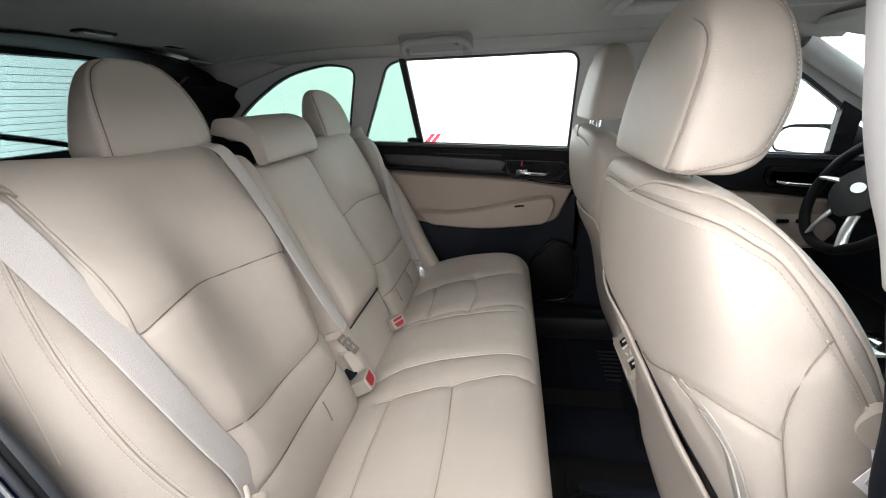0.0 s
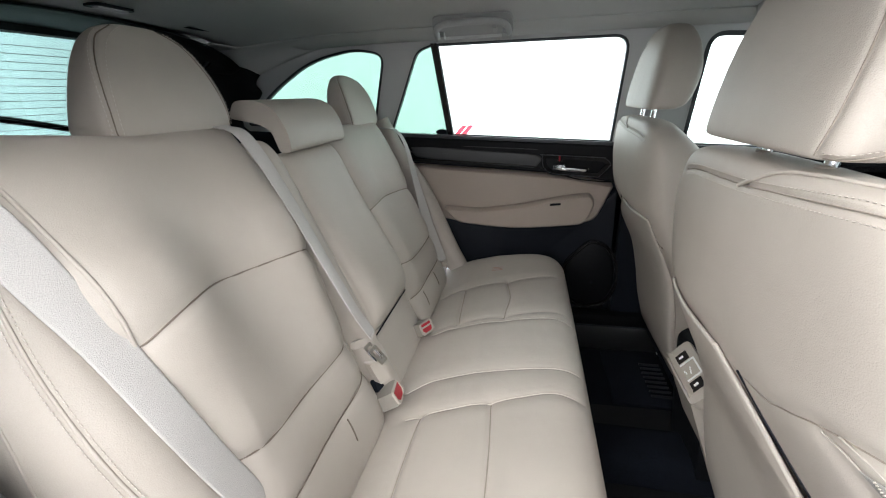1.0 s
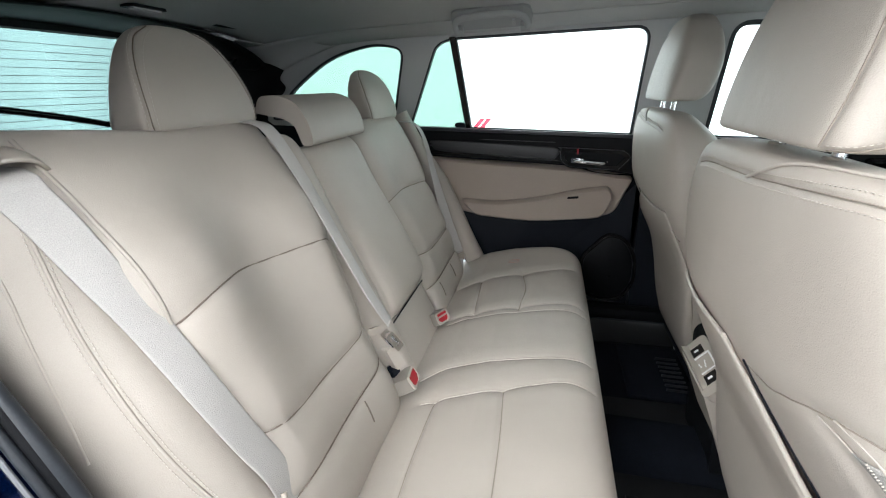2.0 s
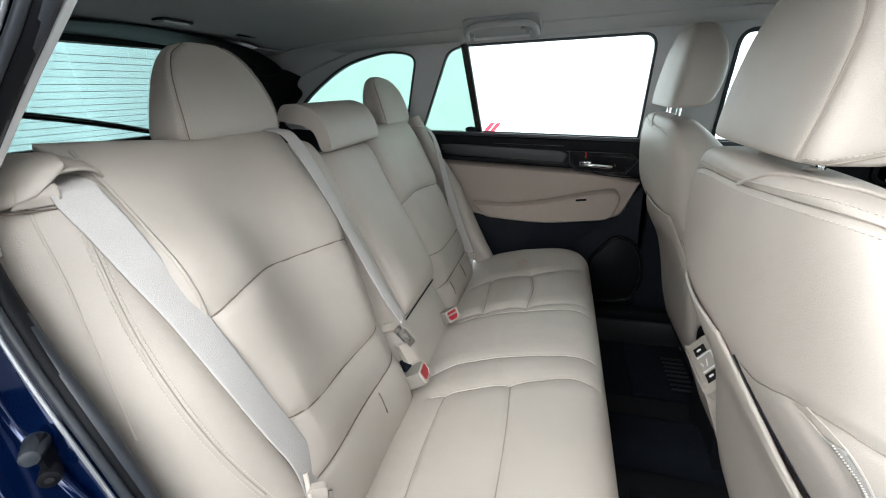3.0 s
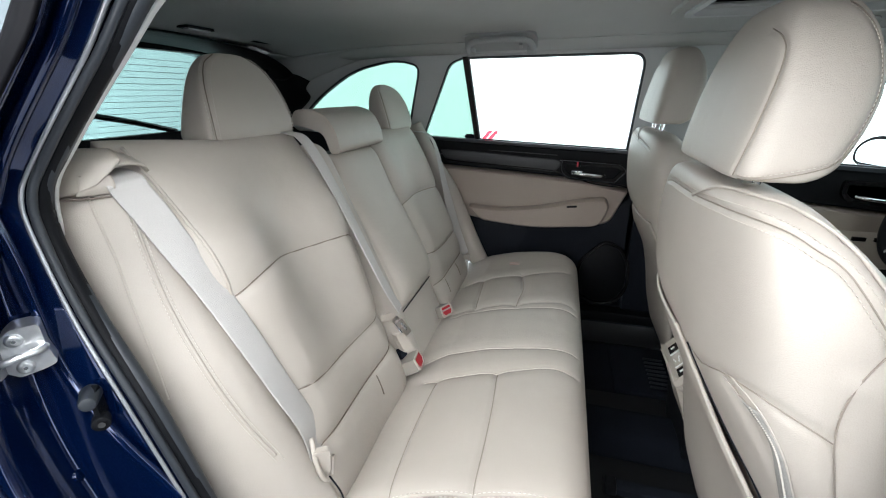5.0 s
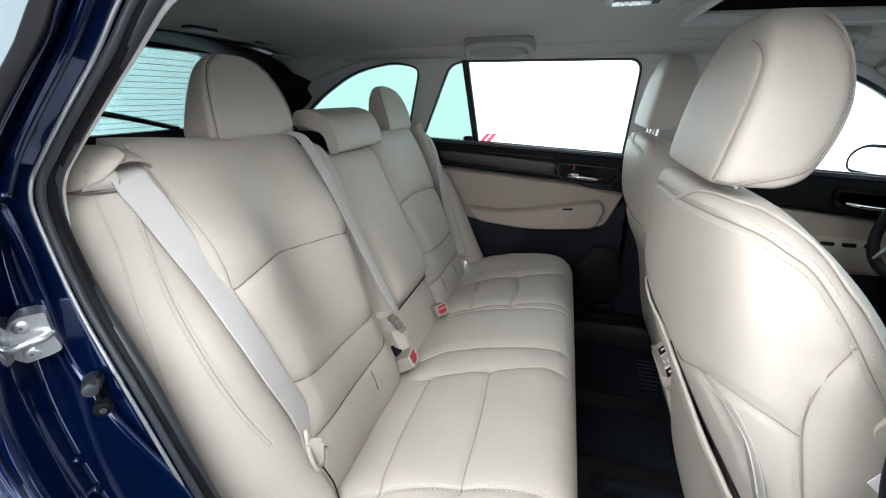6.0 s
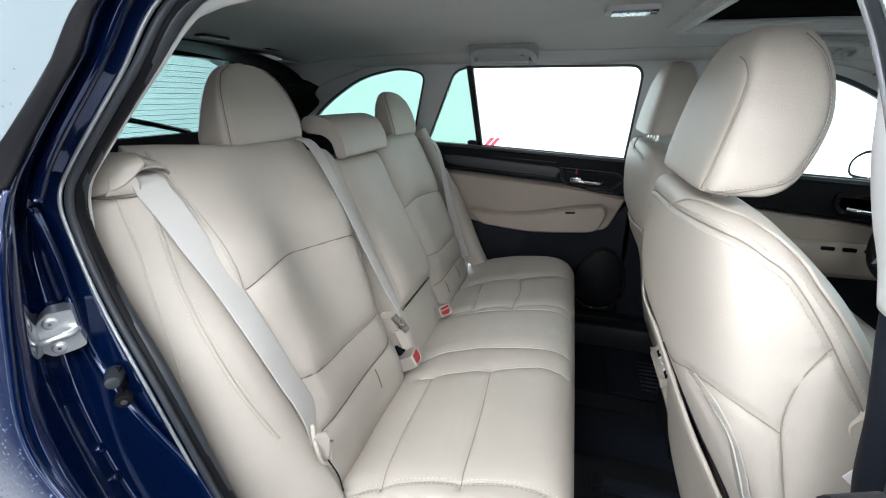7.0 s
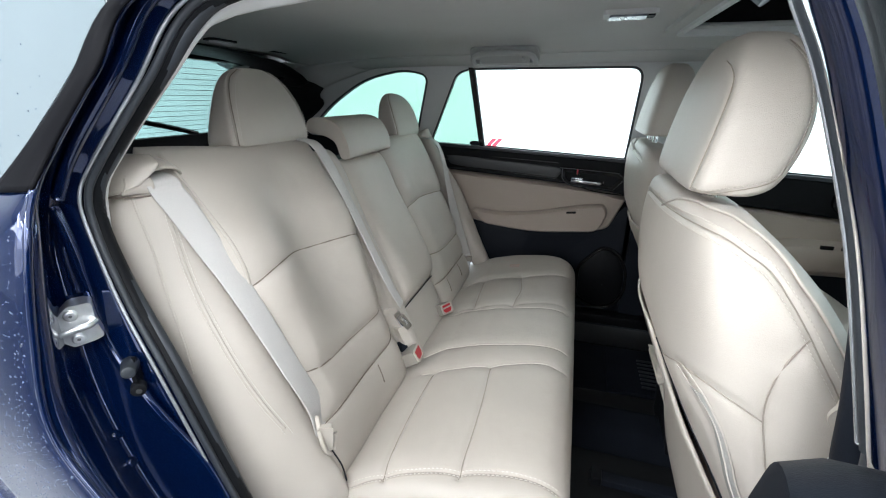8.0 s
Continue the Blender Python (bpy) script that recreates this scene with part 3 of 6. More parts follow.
part("divider_bar", prism([(1.283, belt(1.283)), (1.352, belt(1.352)), (1.335, 1.205), (1.262, 1.245)], left_wall, -0.007, 0.022), GLOSS_BLACK, window_4, "black divider bar")


# ---- the far rear door's panel ----
def door_panel(name, label):
    d = thing(name, label, "car door", (0.0, 0.72, 0.40), kind="structure")
    return d


def bulged(loop, put, d0, depth, mat, name, parent, label="", inset=0.03, seg=0.012):
    """A padded panel: the loop raised towards the cabin with a soft shoulder."""
    bm = bmesh.new()
    steps = [(0.0, 0.0), (0.15, 0.55), (0.45, 0.88), (1.0, 1.0)]
    rings = []
    for f, h in steps:
        lp = shrink(loop, inset * f)
        rings.append([bm.verts.new(put(a, b, d0 - depth * h)) for a, b in lp])
    n = len(loop)
    for r0, r1 in zip(rings[:-1], rings[1:]):
        for i in range(n):
            j = (i + 1) % n
            bm.faces.new((r0[i], r0[j], r1[j], r1[i]))
    cap = bm.faces.new(rings[-1])
    bmesh.ops.triangulate(bm, faces=[cap])
    return part(name, bm, mat, parent, label, smooth=True)


rear_door = door_panel("door_1", "closed rear door with ivory panel, black upper trim and dark lower section")
part("door_skin", prism([(-0.60, belt(-0.6)), (0.42, belt(0.42)), (0.44, 0.36), (-0.16, 0.36), (-0.30, 0.62), (-0.46, 0.90)], left_wall, 0.035, 0.06), DARK_TRIM, rear_door)
# black upper trim under the glass
top = rounded([(-0.56, belt(-0.56) - 0.002), (0.415, belt(0.415) - 0.002), (0.425, 0.948), (0.20, 0.985), (-0.44, 1.03), (-0.50, 1.06)], [0.01, 0.01, 0.02, 0.05, 0.03, 0.02])
bulged(top, left_wall, 0.036, 0.052, BLACK_PLASTIC, "upper_trim", rear_door, "black grained upper trim", inset=0.010)
# ivory middle panel
mid = rounded([(-0.46, 1.027), (-0.40, 1.022), (0.20, 0.978), (0.395, 0.945), (0.335, 0.80), (0.27, 0.785), (-0.10, 0.76), (-0.30, 0.80)], [0.01, 0.02, 0.05, 0.02, 0.04, 0.05, 0.1, 0.03])
bulged(mid, left_wall, 0.034, 0.055, DOOR_TAN, "middle_panel", rear_door, "ivory padded panel", inset=0.012)
# lower section
low = rounded([(-0.32, 0.83), (0.0, 0.79), (0.30, 0.81), (0.425, 0.955), (0.435, 0.40), (-0.14, 0.40)], 0.02)
bulged(low, left_wall, 0.033, 0.028, DARK_TRIM, "lower_panel", rear_door, "dark charcoal lower panel", inset=0.02)

# ---- rear seat ----
BV = Vector((-0.385, 0, 0.923)).normalized()
LAT = Vector((0, 1, 0))


def back_pt(y, z, out=0.0):
    """A place on the plane of the rear backrest at the height z."""
    f = (z - 0.93) / BV.z
    W = LAT.cross(BV)
    return Vector((-0.375, y, 0.93)) + BV * f + W * out


rear_seat = thing("rear_seat", "ivory leather rear bench seat with split backrest and three headrests", "car seat", (-0.1, 0, 0.36))


R_A = 0.205


def rear_back(yc, a, name, label, arch, deep=0.046, top=0.0, skew=0.0):
    """One section of the backrest. arch: local lines of its seams."""
    pad = Pad(back_pt(yc, 0.915 - top / 2), LAT, BV, a, 0.352 - top / 2, 0.035, 0.10, k=0.022, p=7, r=2.2, pt=9, taper=0.06, skew=skew, seams=arch[:5], depth=0.005, wide=0.005, dip=0.005, dipw=0.025,
              swell=lambda u, v: deep * (0.15 + 0.85 * np.clip((v + 0.13) / 0.22, 0, 1)) * np.clip((0.34 - v) / 0.16, 0, 1) * (0.5 - 0.5 * np.cos(math.pi * np.clip(np.abs(u + 0.015 * np.sign(yc)) / 0.145, 0, 1))) * np.clip(1.15 - np.clip(v, 0, 1) * 1.2, 0, 1) + 0.014 * np.exp(-((v + 0.10) / 0.10) ** 2) * np.clip((np.abs(R_A - np.abs(u)) - 0.01) / 0.07, 0, 1))
    ob = pad.build(name, LEATHER, rear_seat, label, 120, 150)
    return pad, ob


R_C, R_A = -0.415, 0.205
near_arch = [[(-0.200, 0.092), (-0.124, 0.110), (-0.044, 0.114), (0.042, 0.104), (0.17, 0.082), (0.205, 0.075)],
             [(-0.190, 0.095), (-0.183, 0.045), (-0.175, -0.037), (-0.166, -0.097), (-0.166, -0.17)],
             [(-0.168, -0.095), (-0.109, -0.113), (-0.009, -0.121), (0.12, -0.125), (0.185, -0.125)],
             [(0.175, 0.08), (0.17, -0.05), (0.175, -0.20)],
             [(-0.19, -0.215), (0.0, -0.218), (0.19, -0.215)], [(0.058, -0.228), (0.052, -0.275)]]
pad_r, _ = rear_back(R_C, R_A, "backrest", "", near_arch, skew=0.028)
far_arch = [[(-0.225, 0.068), (-0.15, 0.086), (-0.06, 0.09), (0.06, 0.08), (0.20, 0.06)],
            [(-0.215, 0.07), (-0.205, 0.02), (-0.195, -0.07), (-0.185, -0.12), (-0.185, -0.2)],
            [(-0.19, -0.10), (-0.10, -0.118), (0.0, -0.124), (0.15, -0.12)],
            [(0.185, 0.065), (0.175, -0.05), (0.165, -0.2)],
            [(-0.22, -0.215), (0.0, -0.218), (0.22, -0.215)], [(-0.12, -0.225), (-0.12, -0.275)], [(0.03, -0.225), (0.03, -0.275)]]
pad_l, _ = rear_back(0.335, 0.190, "backrest", "", far_arch, 0.012, 0.036)
# narrow bolster between the near section and the armrest
pad_s = Pad(back_pt(-0.176, 0.90), LAT, BV, 0.036, 0.33, 0.052, 0.08, k=0.0, p=3, r=2.0, pt=14)
pad_s.build("backrest", LEATHER, rear_seat, "", 30, 90)
pad_c = Pad(back_pt(0.0, 0.957), LAT, BV, 0.140, 0.233, 0.045, 0.08, k=0.02, p=7, r=2.2, pt=12, pb=5,
            swell=lambda u, v: 0.030 * np.clip((-v + 0.1) / 0.3, 0, 1), seams=[[(-0.124, -0.22), (-0.124, 0.22)], [(0.124, -0.22), (0.124, 0.22)]])
pad_c.build("armrest", LEATHER, rear_seat, "folded-up centre armrest in ivory leather", 90, 110)
# charcoal tube standing in for the shade below the armrest's overhang
tube("armrest_crease_shade", [tuple(back_pt(y, 0.740, 0.024)) for y in (-0.125, -0.04, 0.04, 0.125)], 0.0022, DARK_TRIM, rear_seat, "dark line as crease shade under the armrest", n=6)
pad_cl = Pad(back_pt(0.0, 0.66), LAT, BV, 0.140, 0.10, 0.022, 0.08, k=0.02, p=8, r=2.2, pt=8)
pad_cl.build("backrest", LEATHER, rear_seat, "", 60, 50)
part("backrest_shell", prism([(-0.60, 0.60), (0.645, 0.60), (0.645, 1.17), (-0.60, 1.17)], lambda a, b, d: tuple(back_pt(a, b, d)), -0.09, -0.06), DARK_TRIM, rear_seat)


def rear_headrest(yc, stations, posts_z):
    """A wedge-shaped headrest: domed front face that leans back, side gussets and a sewn edge between them."""
    lf = Loft(stations, yc, n=4.5, nf=7.0)
    seams = [[(z, out + sg * radians(-43)) for z in np.linspace(stations[1][0] - 0.006, stations[-2][0], 12)] for out, sg in ((0.0, 1), (math.pi, -1))]
    ob = lf.build("headrest", LEATHER, rear_seat, "", 200, [(q, 0.0022, 0.004) for q in seams])
    # the dark line in each seam is its crease shade, as colour
    for q in seams:
        lf.stitch(q, "stitching", ob, offs=(-0.0045, 0.0045), length=0.0042, gap=0.0022, r=0.0005)
        tube("seam_line", [tuple(p) for p in lf.line(q, -0.0012, 4)], 0.0009, CREASE_SHADE, ob, n=5, per=2)
    xm = (stations[0][1] + stations[0][2]) / 2
    for sg in (-1, 1):
        part("post", cyl((xm, yc + sg * 0.055, posts_z - 0.10), (xm, yc + sg * 0.055, posts_z + 0.03), 0.006), CHROME, ob)
    return lf


hr_near = rear_headrest(-0.310, [(1.2335, -0.560, -0.505, 0.108), (1.236, -0.580, -0.494, 0.122), (1.250, -0.583, -0.490, 0.128), (1.272, -0.577, -0.492, 0.127), (1.297, -0.570, -0.498, 0.123), (1.322, -0.564, -0.506, 0.116),
                                  (1.345, -0.560, -0.515, 0.106), (1.367, -0.557, -0.524, 0.091), (1.384, -0.555, -0.532, 0.070), (1.393, -0.552, -0.537, 0.046), (1.3965, -0.549, -0.542, 0.018)], 1.236)
hr_far = rear_headrest(0.440, [(1.1885, -0.525, -0.482, 0.095), (1.192, -0.545, -0.470, 0.112), (1.206, -0.555, -0.466, 0.121), (1.228, -0.556, -0.469, 0.123), (1.252, -0.556, -0.476, 0.122), (1.29, -0.555, -0.490, 0.115),
                               (1.315, -0.553, -0.503, 0.103), (1.333, -0.551, -0.516, 0.086), (1.344, -0.549, -0.526, 0.062), (1.349, -0.547, -0.533, 0.040), (1.3515, -0.545, -0.538, 0.014)], 1.192)
low_rest = rounded([(-0.560, 1.250), (-0.490, 1.236), (-0.466, 1.222), (-0.452, 1.176), (-0.425, 1.178), (-0.428, 1.222), (-0.455, 1.270), (-0.500, 1.286), (-0.545, 1.284)], [0.01, 0.02, 0.015, 0.01, 0.012, 0.03, 0.03, 0.03, 0.015])
part("headrest", prism(low_rest, lambda a, b, d: (a, 0.025 + d, b), -0.135, 0.135), LEATHER, rear_seat, "low saddle-shaped centre headrest", bevel=0.012, segments=4)

# cushion
CV = Vector((0.99, 0, 0.14)).normalized()
cush_seams = [[(0.275, -0.11), (0.269, -0.073), (0.253, 0.024), (0.227, 0.13), (0.207, 0.202), (0.212, 0.26)],
              [(0.185, -0.14), (0.175, -0.117), (0.159, -0.073), (0.137, 0.078), (0.119, 0.235), (0.119, 0.265)],
              [(-0.072, -0.133), (-0.088, 0.049), (-0.108, 0.221), (-0.102, 0.262)],
              [(-0.095, -0.133), (-0.115, 0.049), (-0.145, 0.221), (-0.14, 0.262)],
              [(0.243, 0.075), (0.359, 0.082), (0.482, 0.084), (0.592, 0.082)],
              [(0.27, -0.074), (0.409, -0.078), (0.502, -0.076), (0.61, -0.069)],
              [(-0.112, 0.08), (-0.229, 0.094), (-0.33, 0.081), (-0.36, 0.079)],
              [(-0.105, -0.052), (-0.336, -0.064)],
              [(-0.30, -0.185), (-0.336, -0.066), (-0.35, 0.08), (-0.40, 0.24)],
              [(0.62, -0.149), (0.597, -0.043), (0.582, 0.068), (0.567, 0.172), (0.562, 0.262)]]
cush = Pad(Vector((-0.06, 0.02, 0.632)) - Vector((0, -1, 0)).cross(CV) * 0.042, Vector((0, -1, 0)), CV, 0.638, 0.278, 0.078, 0.13, k=0.012, p=30, r=2.2, pt=7, pb=16, seams=cush_seams, outline=lambda t: 1 - 0.14 * (1 - np.sqrt(np.clip(1 - np.clip((t - 0.45) / 0.55, 0, 1) ** 2, 0, 1))),
           swell=lambda u, v: 0.008 * np.cos(v / 0.27 * 1.5) - 0.010 * np.clip((0.03 - v) / 0.10, 0, 1) - 0.052 * np.clip((-0.07 - v) / 0.2, 0, 1), depth=0.004, wide=0.0045, dip=0.005, dipw=0.022)
cush_ob = cush.build("cushion", LEATHER, rear_seat, "", 360, 170)


def seam_lines(pad, lines, parent, r=0.0015, mat=CREASE_SHADE, lift=0.0011):
    """Thin lines in the bottoms of the seams; the darker leather tones are painted crease shade."""
    for line in lines:
        L = dense([(c[0], c[1]) for c in spline([(a, b, 0) for a, b in line], 6)], 0.006)
        P = pad.on([c[0] for c in L], [c[1] for c in L], 1, lift)
        tube("seam_line", [tuple(q) for q in P[::2]], r, mat, parent, n=5, per=2)


# cross seams: darker tubes carry the shade of the creases
seam_lines(cush, cush_seams[6:8], cush_ob, 0.0011, SOFT_CREASE_SHADE)
seam_lines(cush, cush_seams[4:6], cush_ob, 0.0011, SOFT_CREASE_SHADE)
for cs in (cush_seams[0], cush_seams[1], cush_seams[2]):
    seam_lines(cush, [cs], cush_ob, 0.0012, THREAD, 0.0018)
pad_stitch(cush, cush_seams[9], "stitching", cush_ob, offs=(-0.005, 0.005))
# backrest seams: dark tubes painted as shade in the folds
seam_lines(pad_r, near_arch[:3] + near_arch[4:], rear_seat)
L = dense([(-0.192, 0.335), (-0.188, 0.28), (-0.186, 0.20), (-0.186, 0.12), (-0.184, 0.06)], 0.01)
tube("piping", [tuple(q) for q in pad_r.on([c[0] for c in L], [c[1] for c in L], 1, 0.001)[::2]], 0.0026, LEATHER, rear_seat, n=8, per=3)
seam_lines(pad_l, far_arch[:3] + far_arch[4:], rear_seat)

# ---- side bolster on the near wheel arch, and its mirror on the far side ----
bolster_rows = [((-0.514, -0.690, 1.195), (-0.472, -0.605, 1.205)), ((-0.500, -0.70, 1.15), (-0.452, -0.60, 1.15)), ((-0.462, -0.705, 1.05), (-0.412, -0.60, 1.05)),
                ((-0.405, -0.708, 0.94), (-0.350, -0.60, 0.93)), ((-0.360, -0.71, 0.80), (-0.30, -0.595, 0.80)), ((-0.325, -0.71, 0.69), (-0.255, -0.59, 0.69)),
                ((-0.29, -0.71, 0.56), (-0.205, -0.60, 0.60)), ((-0.27, -0.71, 0.42), (-0.19, -0.60, 0.42))]


BF = ((-0.12, -0.05), (0.0, -0.004), (0.2, 0.018), (0.5, 0.03), (0.8, 0.022), (1.0, 0.0), (1.06, -0.05))


class Bolster:
    """The padded strip beside the backrest, smooth between its stations."""

    def __init__(self, side):
        rows = []
        for (L, R), far_x in zip(bolster_rows, (0.0, 0.01, 0.03, 0.05, 0.07, 0.085, 0.09, 0.09)):
            L, R = np.array(L), np.array(R)
            row = []
            for f, o in BF:
                p = L + (R - L) * f + np.array((o * 0.93, 0, o * 0.35))
                if side > 0:
                    p[0] += far_x * (1 - 0.6 * f)
                row.append((p[0], p[1] if side < 0 else -0.005 - p[1], p[2]))
            rows.append(row)
        R = [spline(r, 8) for r in rows]
        cols = [spline(c, 12) for c in zip(*R)]
        self.P = np.array(cols).transpose(1, 0, 2)
        self.sign = side

    def build(self, label):
        nr, nc, _ = self.P.shape
        faces = [(i * nc + j, i * nc + j + 1, (i + 1) * nc + j + 1, (i + 1) * nc + j) for i in range(nr - 1) for j in range(nc - 1)]
        ob = mesh_from("side_bolster", self.P.reshape(-1, 3), faces, LEATHER, rear_seat, label)
        s = ob.modifiers.new("thickness", "SOLIDIFY")
        s.thickness, s.offset = 0.004, 0
        return ob

    def at(self, f, k, lift=0.0):
        """f: 0 at the door, 1 at the backrest; k: station from the top."""
        c = np.interp(f, [b[0] for b in BF], range(len(BF))) * 8
        r = k * 12
        nr, nc, _ = self.P.shape
        i, j = min(int(r), nr - 2), min(int(c), nc - 2)
        a, b = r - i, c - j
        p = (1 - a) * ((1 - b) * self.P[i, j] + b * self.P[i, j + 1]) + a * ((1 - b) * self.P[i + 1, j] + b * self.P[i + 1, j + 1])
        n = np.cross(self.P[i + 1, j] - self.P[i, j], self.P[i, j + 1] - self.P[i, j])
        n = n / (np.linalg.norm(n) + 1e-12)
        if n[0] < 0:
            n = -n
        return tuple(p + n * (lift + 0.002))


BOL = {}
for side, words in ((-1, "leather-wrapped side bolster beside the door opening"), (1, "leather-wrapped side bolster beside the far door")):
    B = BOL[side] = Bolster(side)
    bol = B.build(words)
    ks = np.arange(0.7, 4.45, 0.06)
    path = lambda k: float(np.interp(k, (0.7, 1.1, 2.1, 2.7, 3.1, 3.6, 4.25, 4.5), (0.53, 0.50, 0.40, 0.345, 0.335, 0.385, 0.51, 0.56)))
    smooth_path = lambda k: sum(path(k + d) for d in (-0.4, -0.2, 0.0, 0.2, 0.4)) / 5
    for df in (-0.04, 0.04):
        stitch_mesh("stitching", [[B.at(smooth_path(k) + df, k, 0.0016) for k in ks]], bol, length=0.0042, gap=0.0018, r=0.0007)
    tube("seam_welt", [B.at(smooth_path(k), k, 0.0) for k in ks[::6]], 0.0022, LEATHER, bol, n=6)
    tube("seam_welt", [B.at(f, k, 0.0) for k, f in ((0.02, 0.22), (0.7, 0.225), (1.5, 0.205), (2.0, 0.155), (2.4, 0.105), (2.8, 0.05), (3.2, 0.0))], 0.0018, LEATHER, bol, n=8)

# ---- front seats ----
def front_seat(name, yc, dx, side, label):
    """side: -1 outboard towards -y, +1 outboard towards +y."""
    seat = thing(name, label, "car seat", (0.60, yc, 0.36), group="front seats")
    S = [(0.42, 0.50, 0.60, 0.20), (0.50, 0.475, 0.66, 0.235), (0.60, 0.45, 0.66, 0.255), (0.70, 0.435, 0.64, 0.265), (0.80, 0.404, 0.61, 0.270), (0.90, 0.354, 0.585, 0.272), (0.98, 0.317, 0.555, 0.272),
         (1.06, 0.305, 0.515, 0.268), (1.115, 0.303, 0.475, 0.258), (1.155, 0.305, 0.437, 0.240), (1.180, 0.308, 0.409, 0.218), (1.194, 0.313, 0.393, 0.190), (1.201, 0.322, 0.378, 0.150), (1.204, 0.336, 0.362, 0.08)]
    lf = Loft([(z, r + dx, f + dx, a) for z, r, f, a in S], yc, n=4.2, nf=3.0)
    out = 0.0 if side < 0 else math.pi
    sg = 1 if side < 0 else -1

    def A(deg):
        return out + sg * radians(deg)

    def X(z, x):
        return (z, A(lf.side(z, x + dx)))

    edge = [X(0.88, 0.522), (0.95, A(-20)), (1.027, A(-14.6)), (1.073, A(-9.4)), (1.112, A(-7.0)), (1.148, A(-4.8)), (1.164, A(-2.2)), (1.174, A(0.3)), (1.181, A(2.8)), (1.186, A(10)), (1.189, A(30)), (1.1885, A(50)), (1.184, A(76)), (1.175, A(90)), (1.170, A(107)), (1.162, A(124))]
    low = [(0.989, A(4.6)), (1.004, A(13.8)), (1.012, A(25)), (1.015, A(38)), (1.005, A(59)), (0.985, A(72)), (0.962, A(84)), (0.93, A(98)), (0.905, A(114)), (0.88, A(136))]
    down = [X(1.096, 0.42), X(1.077, 0.408), X(1.060, 0.401), X(1.043, 0.397), X(1.022, 0.395), X(0.994, 0.397), X(0.955, 0.407), X(0.90, 0.423), X(0.80, 0.455), X(0.62, 0.51)]
    shoulder = [(1.174, A(90)), (1.188, A(89)), (1.199, A(84)), (1.2025, A(60)), (1.2025, A(13)), (1.201, A(-3)), (1.196, A(-11)), (1.185, A(-21)), (1.168, A(-24)), (1.148, A(-21)), (1.12, A(-23)), (1.06, A(-26)), (1.00, A(-28))]
    zipper = [(1.003, A(57)), (0.978, A(43)), (0.945, A(35)), (0.905, A(31)), (0.82, A(29)), (0.70, A(28))]
    b = lf.build("backrest", LEATHER, seat, "", 220, [(edge, 0.003, 0.005), (down, 0.004, 0.006), (low, 0.003, 0.006), (shoulder, 0.0015, 0.005), (zipper, 0.003, 0.01)])
    # darker tubes in the grooves stand in for their shade
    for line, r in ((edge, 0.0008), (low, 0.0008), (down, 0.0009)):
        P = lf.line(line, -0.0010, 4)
        tube("seam_line", [tuple(p) for p in P], r, SOFT_CREASE_SHADE, b, n=5, per=2)
    P = [tuple(lf.at(z, a, 0.001)[0]) for z, a in shoulder]
    tube("piping", P, 0.0022, LEATHER, b, n=8, per=6)
    lf.stitch(edge, "stitching", b, offs=(-0.007, 0.007), length=0.0036, gap=0.0018, r=0.0006)
    H = [(1.214, 0.324, 0.380, 0.126), (1.2165, 0.313, 0.398, 0.143), (1.232, 0.312, 0.420, 0.148), (1.27, 0.317, 0.436, 0.147), (1.31, 0.325, 0.442, 0.144), (1.345, 0.332, 0.440, 0.131),
         (1.376, 0.340, 0.434, 0.112), (1.401, 0.349, 0.424, 0.088), (1.415, 0.358, 0.414, 0.063), (1.421, 0.370, 0.402, 0.032)]
    lift = 0.003 if side < 0 else 0.016
    hl = Loft([(z + lift, r + dx, f + dx, a) for z, r, f, a in H], yc + 0.020 * sg, n=6.0, nf=4.5)
    edge2 = [(1.222, A(55)), (1.255, A(49)), (1.293, A(47)), (1.326, A(45)), (1.347, A(43)), (1.363, A(46)), (1.376, A(60)), (1.386, A(80))]
    edge3 = [(1.2195, A(44)), (1.2215, A(4)), (1.238, A(-14)), (1.264, A(-23)), (1.297, A(-25)), (1.326, A(-26)), (1.356, A(-26)), (1.383, A(-22)), (1.399, A(-14)), (1.408, A(-8))]
    edge2, edge3 = [[(z + lift - 0.003, g) for z, g in e] for e in (edge2, edge3)]
    h = hl.build("headrest", LEATHER, seat, "", 180, [(edge2, 0.002, 0.004), (edge3, 0.002, 0.005)])
    for line in (edge2, edge3):
        P = hl.line(line, -0.0006, 4)
        tube("seam_line", [tuple(p) for p in P], 0.0007, SOFT_CREASE_SHADE, h, n=5, per=2)
    hl.stitch(edge3, "stitching", h, offs=(-0.005,), length=0.0034, gap=0.0016, r=0.0005)
    for s in (-1, 1):
        part("post", cyl((0.352 + dx, yc + s * 0.058, 1.14), (0.362 + dx, yc + s * 0.058, 1.26), 0.0065), CHROME, h)
        part("post_guide", cyl((0.352 + dx, yc + s * 0.058, 1.200), (0.353 + dx, yc + s * 0.058, 1.206), 0.010, 0.008), IVORY_PLASTIC, b)
    cp = Pad(Vector((0.80 + dx, yc, 0.60)), Vector((0, -1, 0)), Vector((1, 0, 0.14)), 0.265, 0.28, 0.06, 0.10, k=0.05, p=6, r=2, pt=6,
             seams=[[(-0.15, -0.25), (-0.15, 0.2)], [(0.15, -0.25), (0.15, 0.2)]])
    cp.build("cushion", LEATHER, seat, "", 70, 70)
    part("seat_base", box((0.74 + dx, yc, 0.44), (0.46, 0.42, 0.16)), DARK_TRIM, seat, bevel=0.02)
    # map pocket: a hanging panel with a welted slanting edge
    rows = []
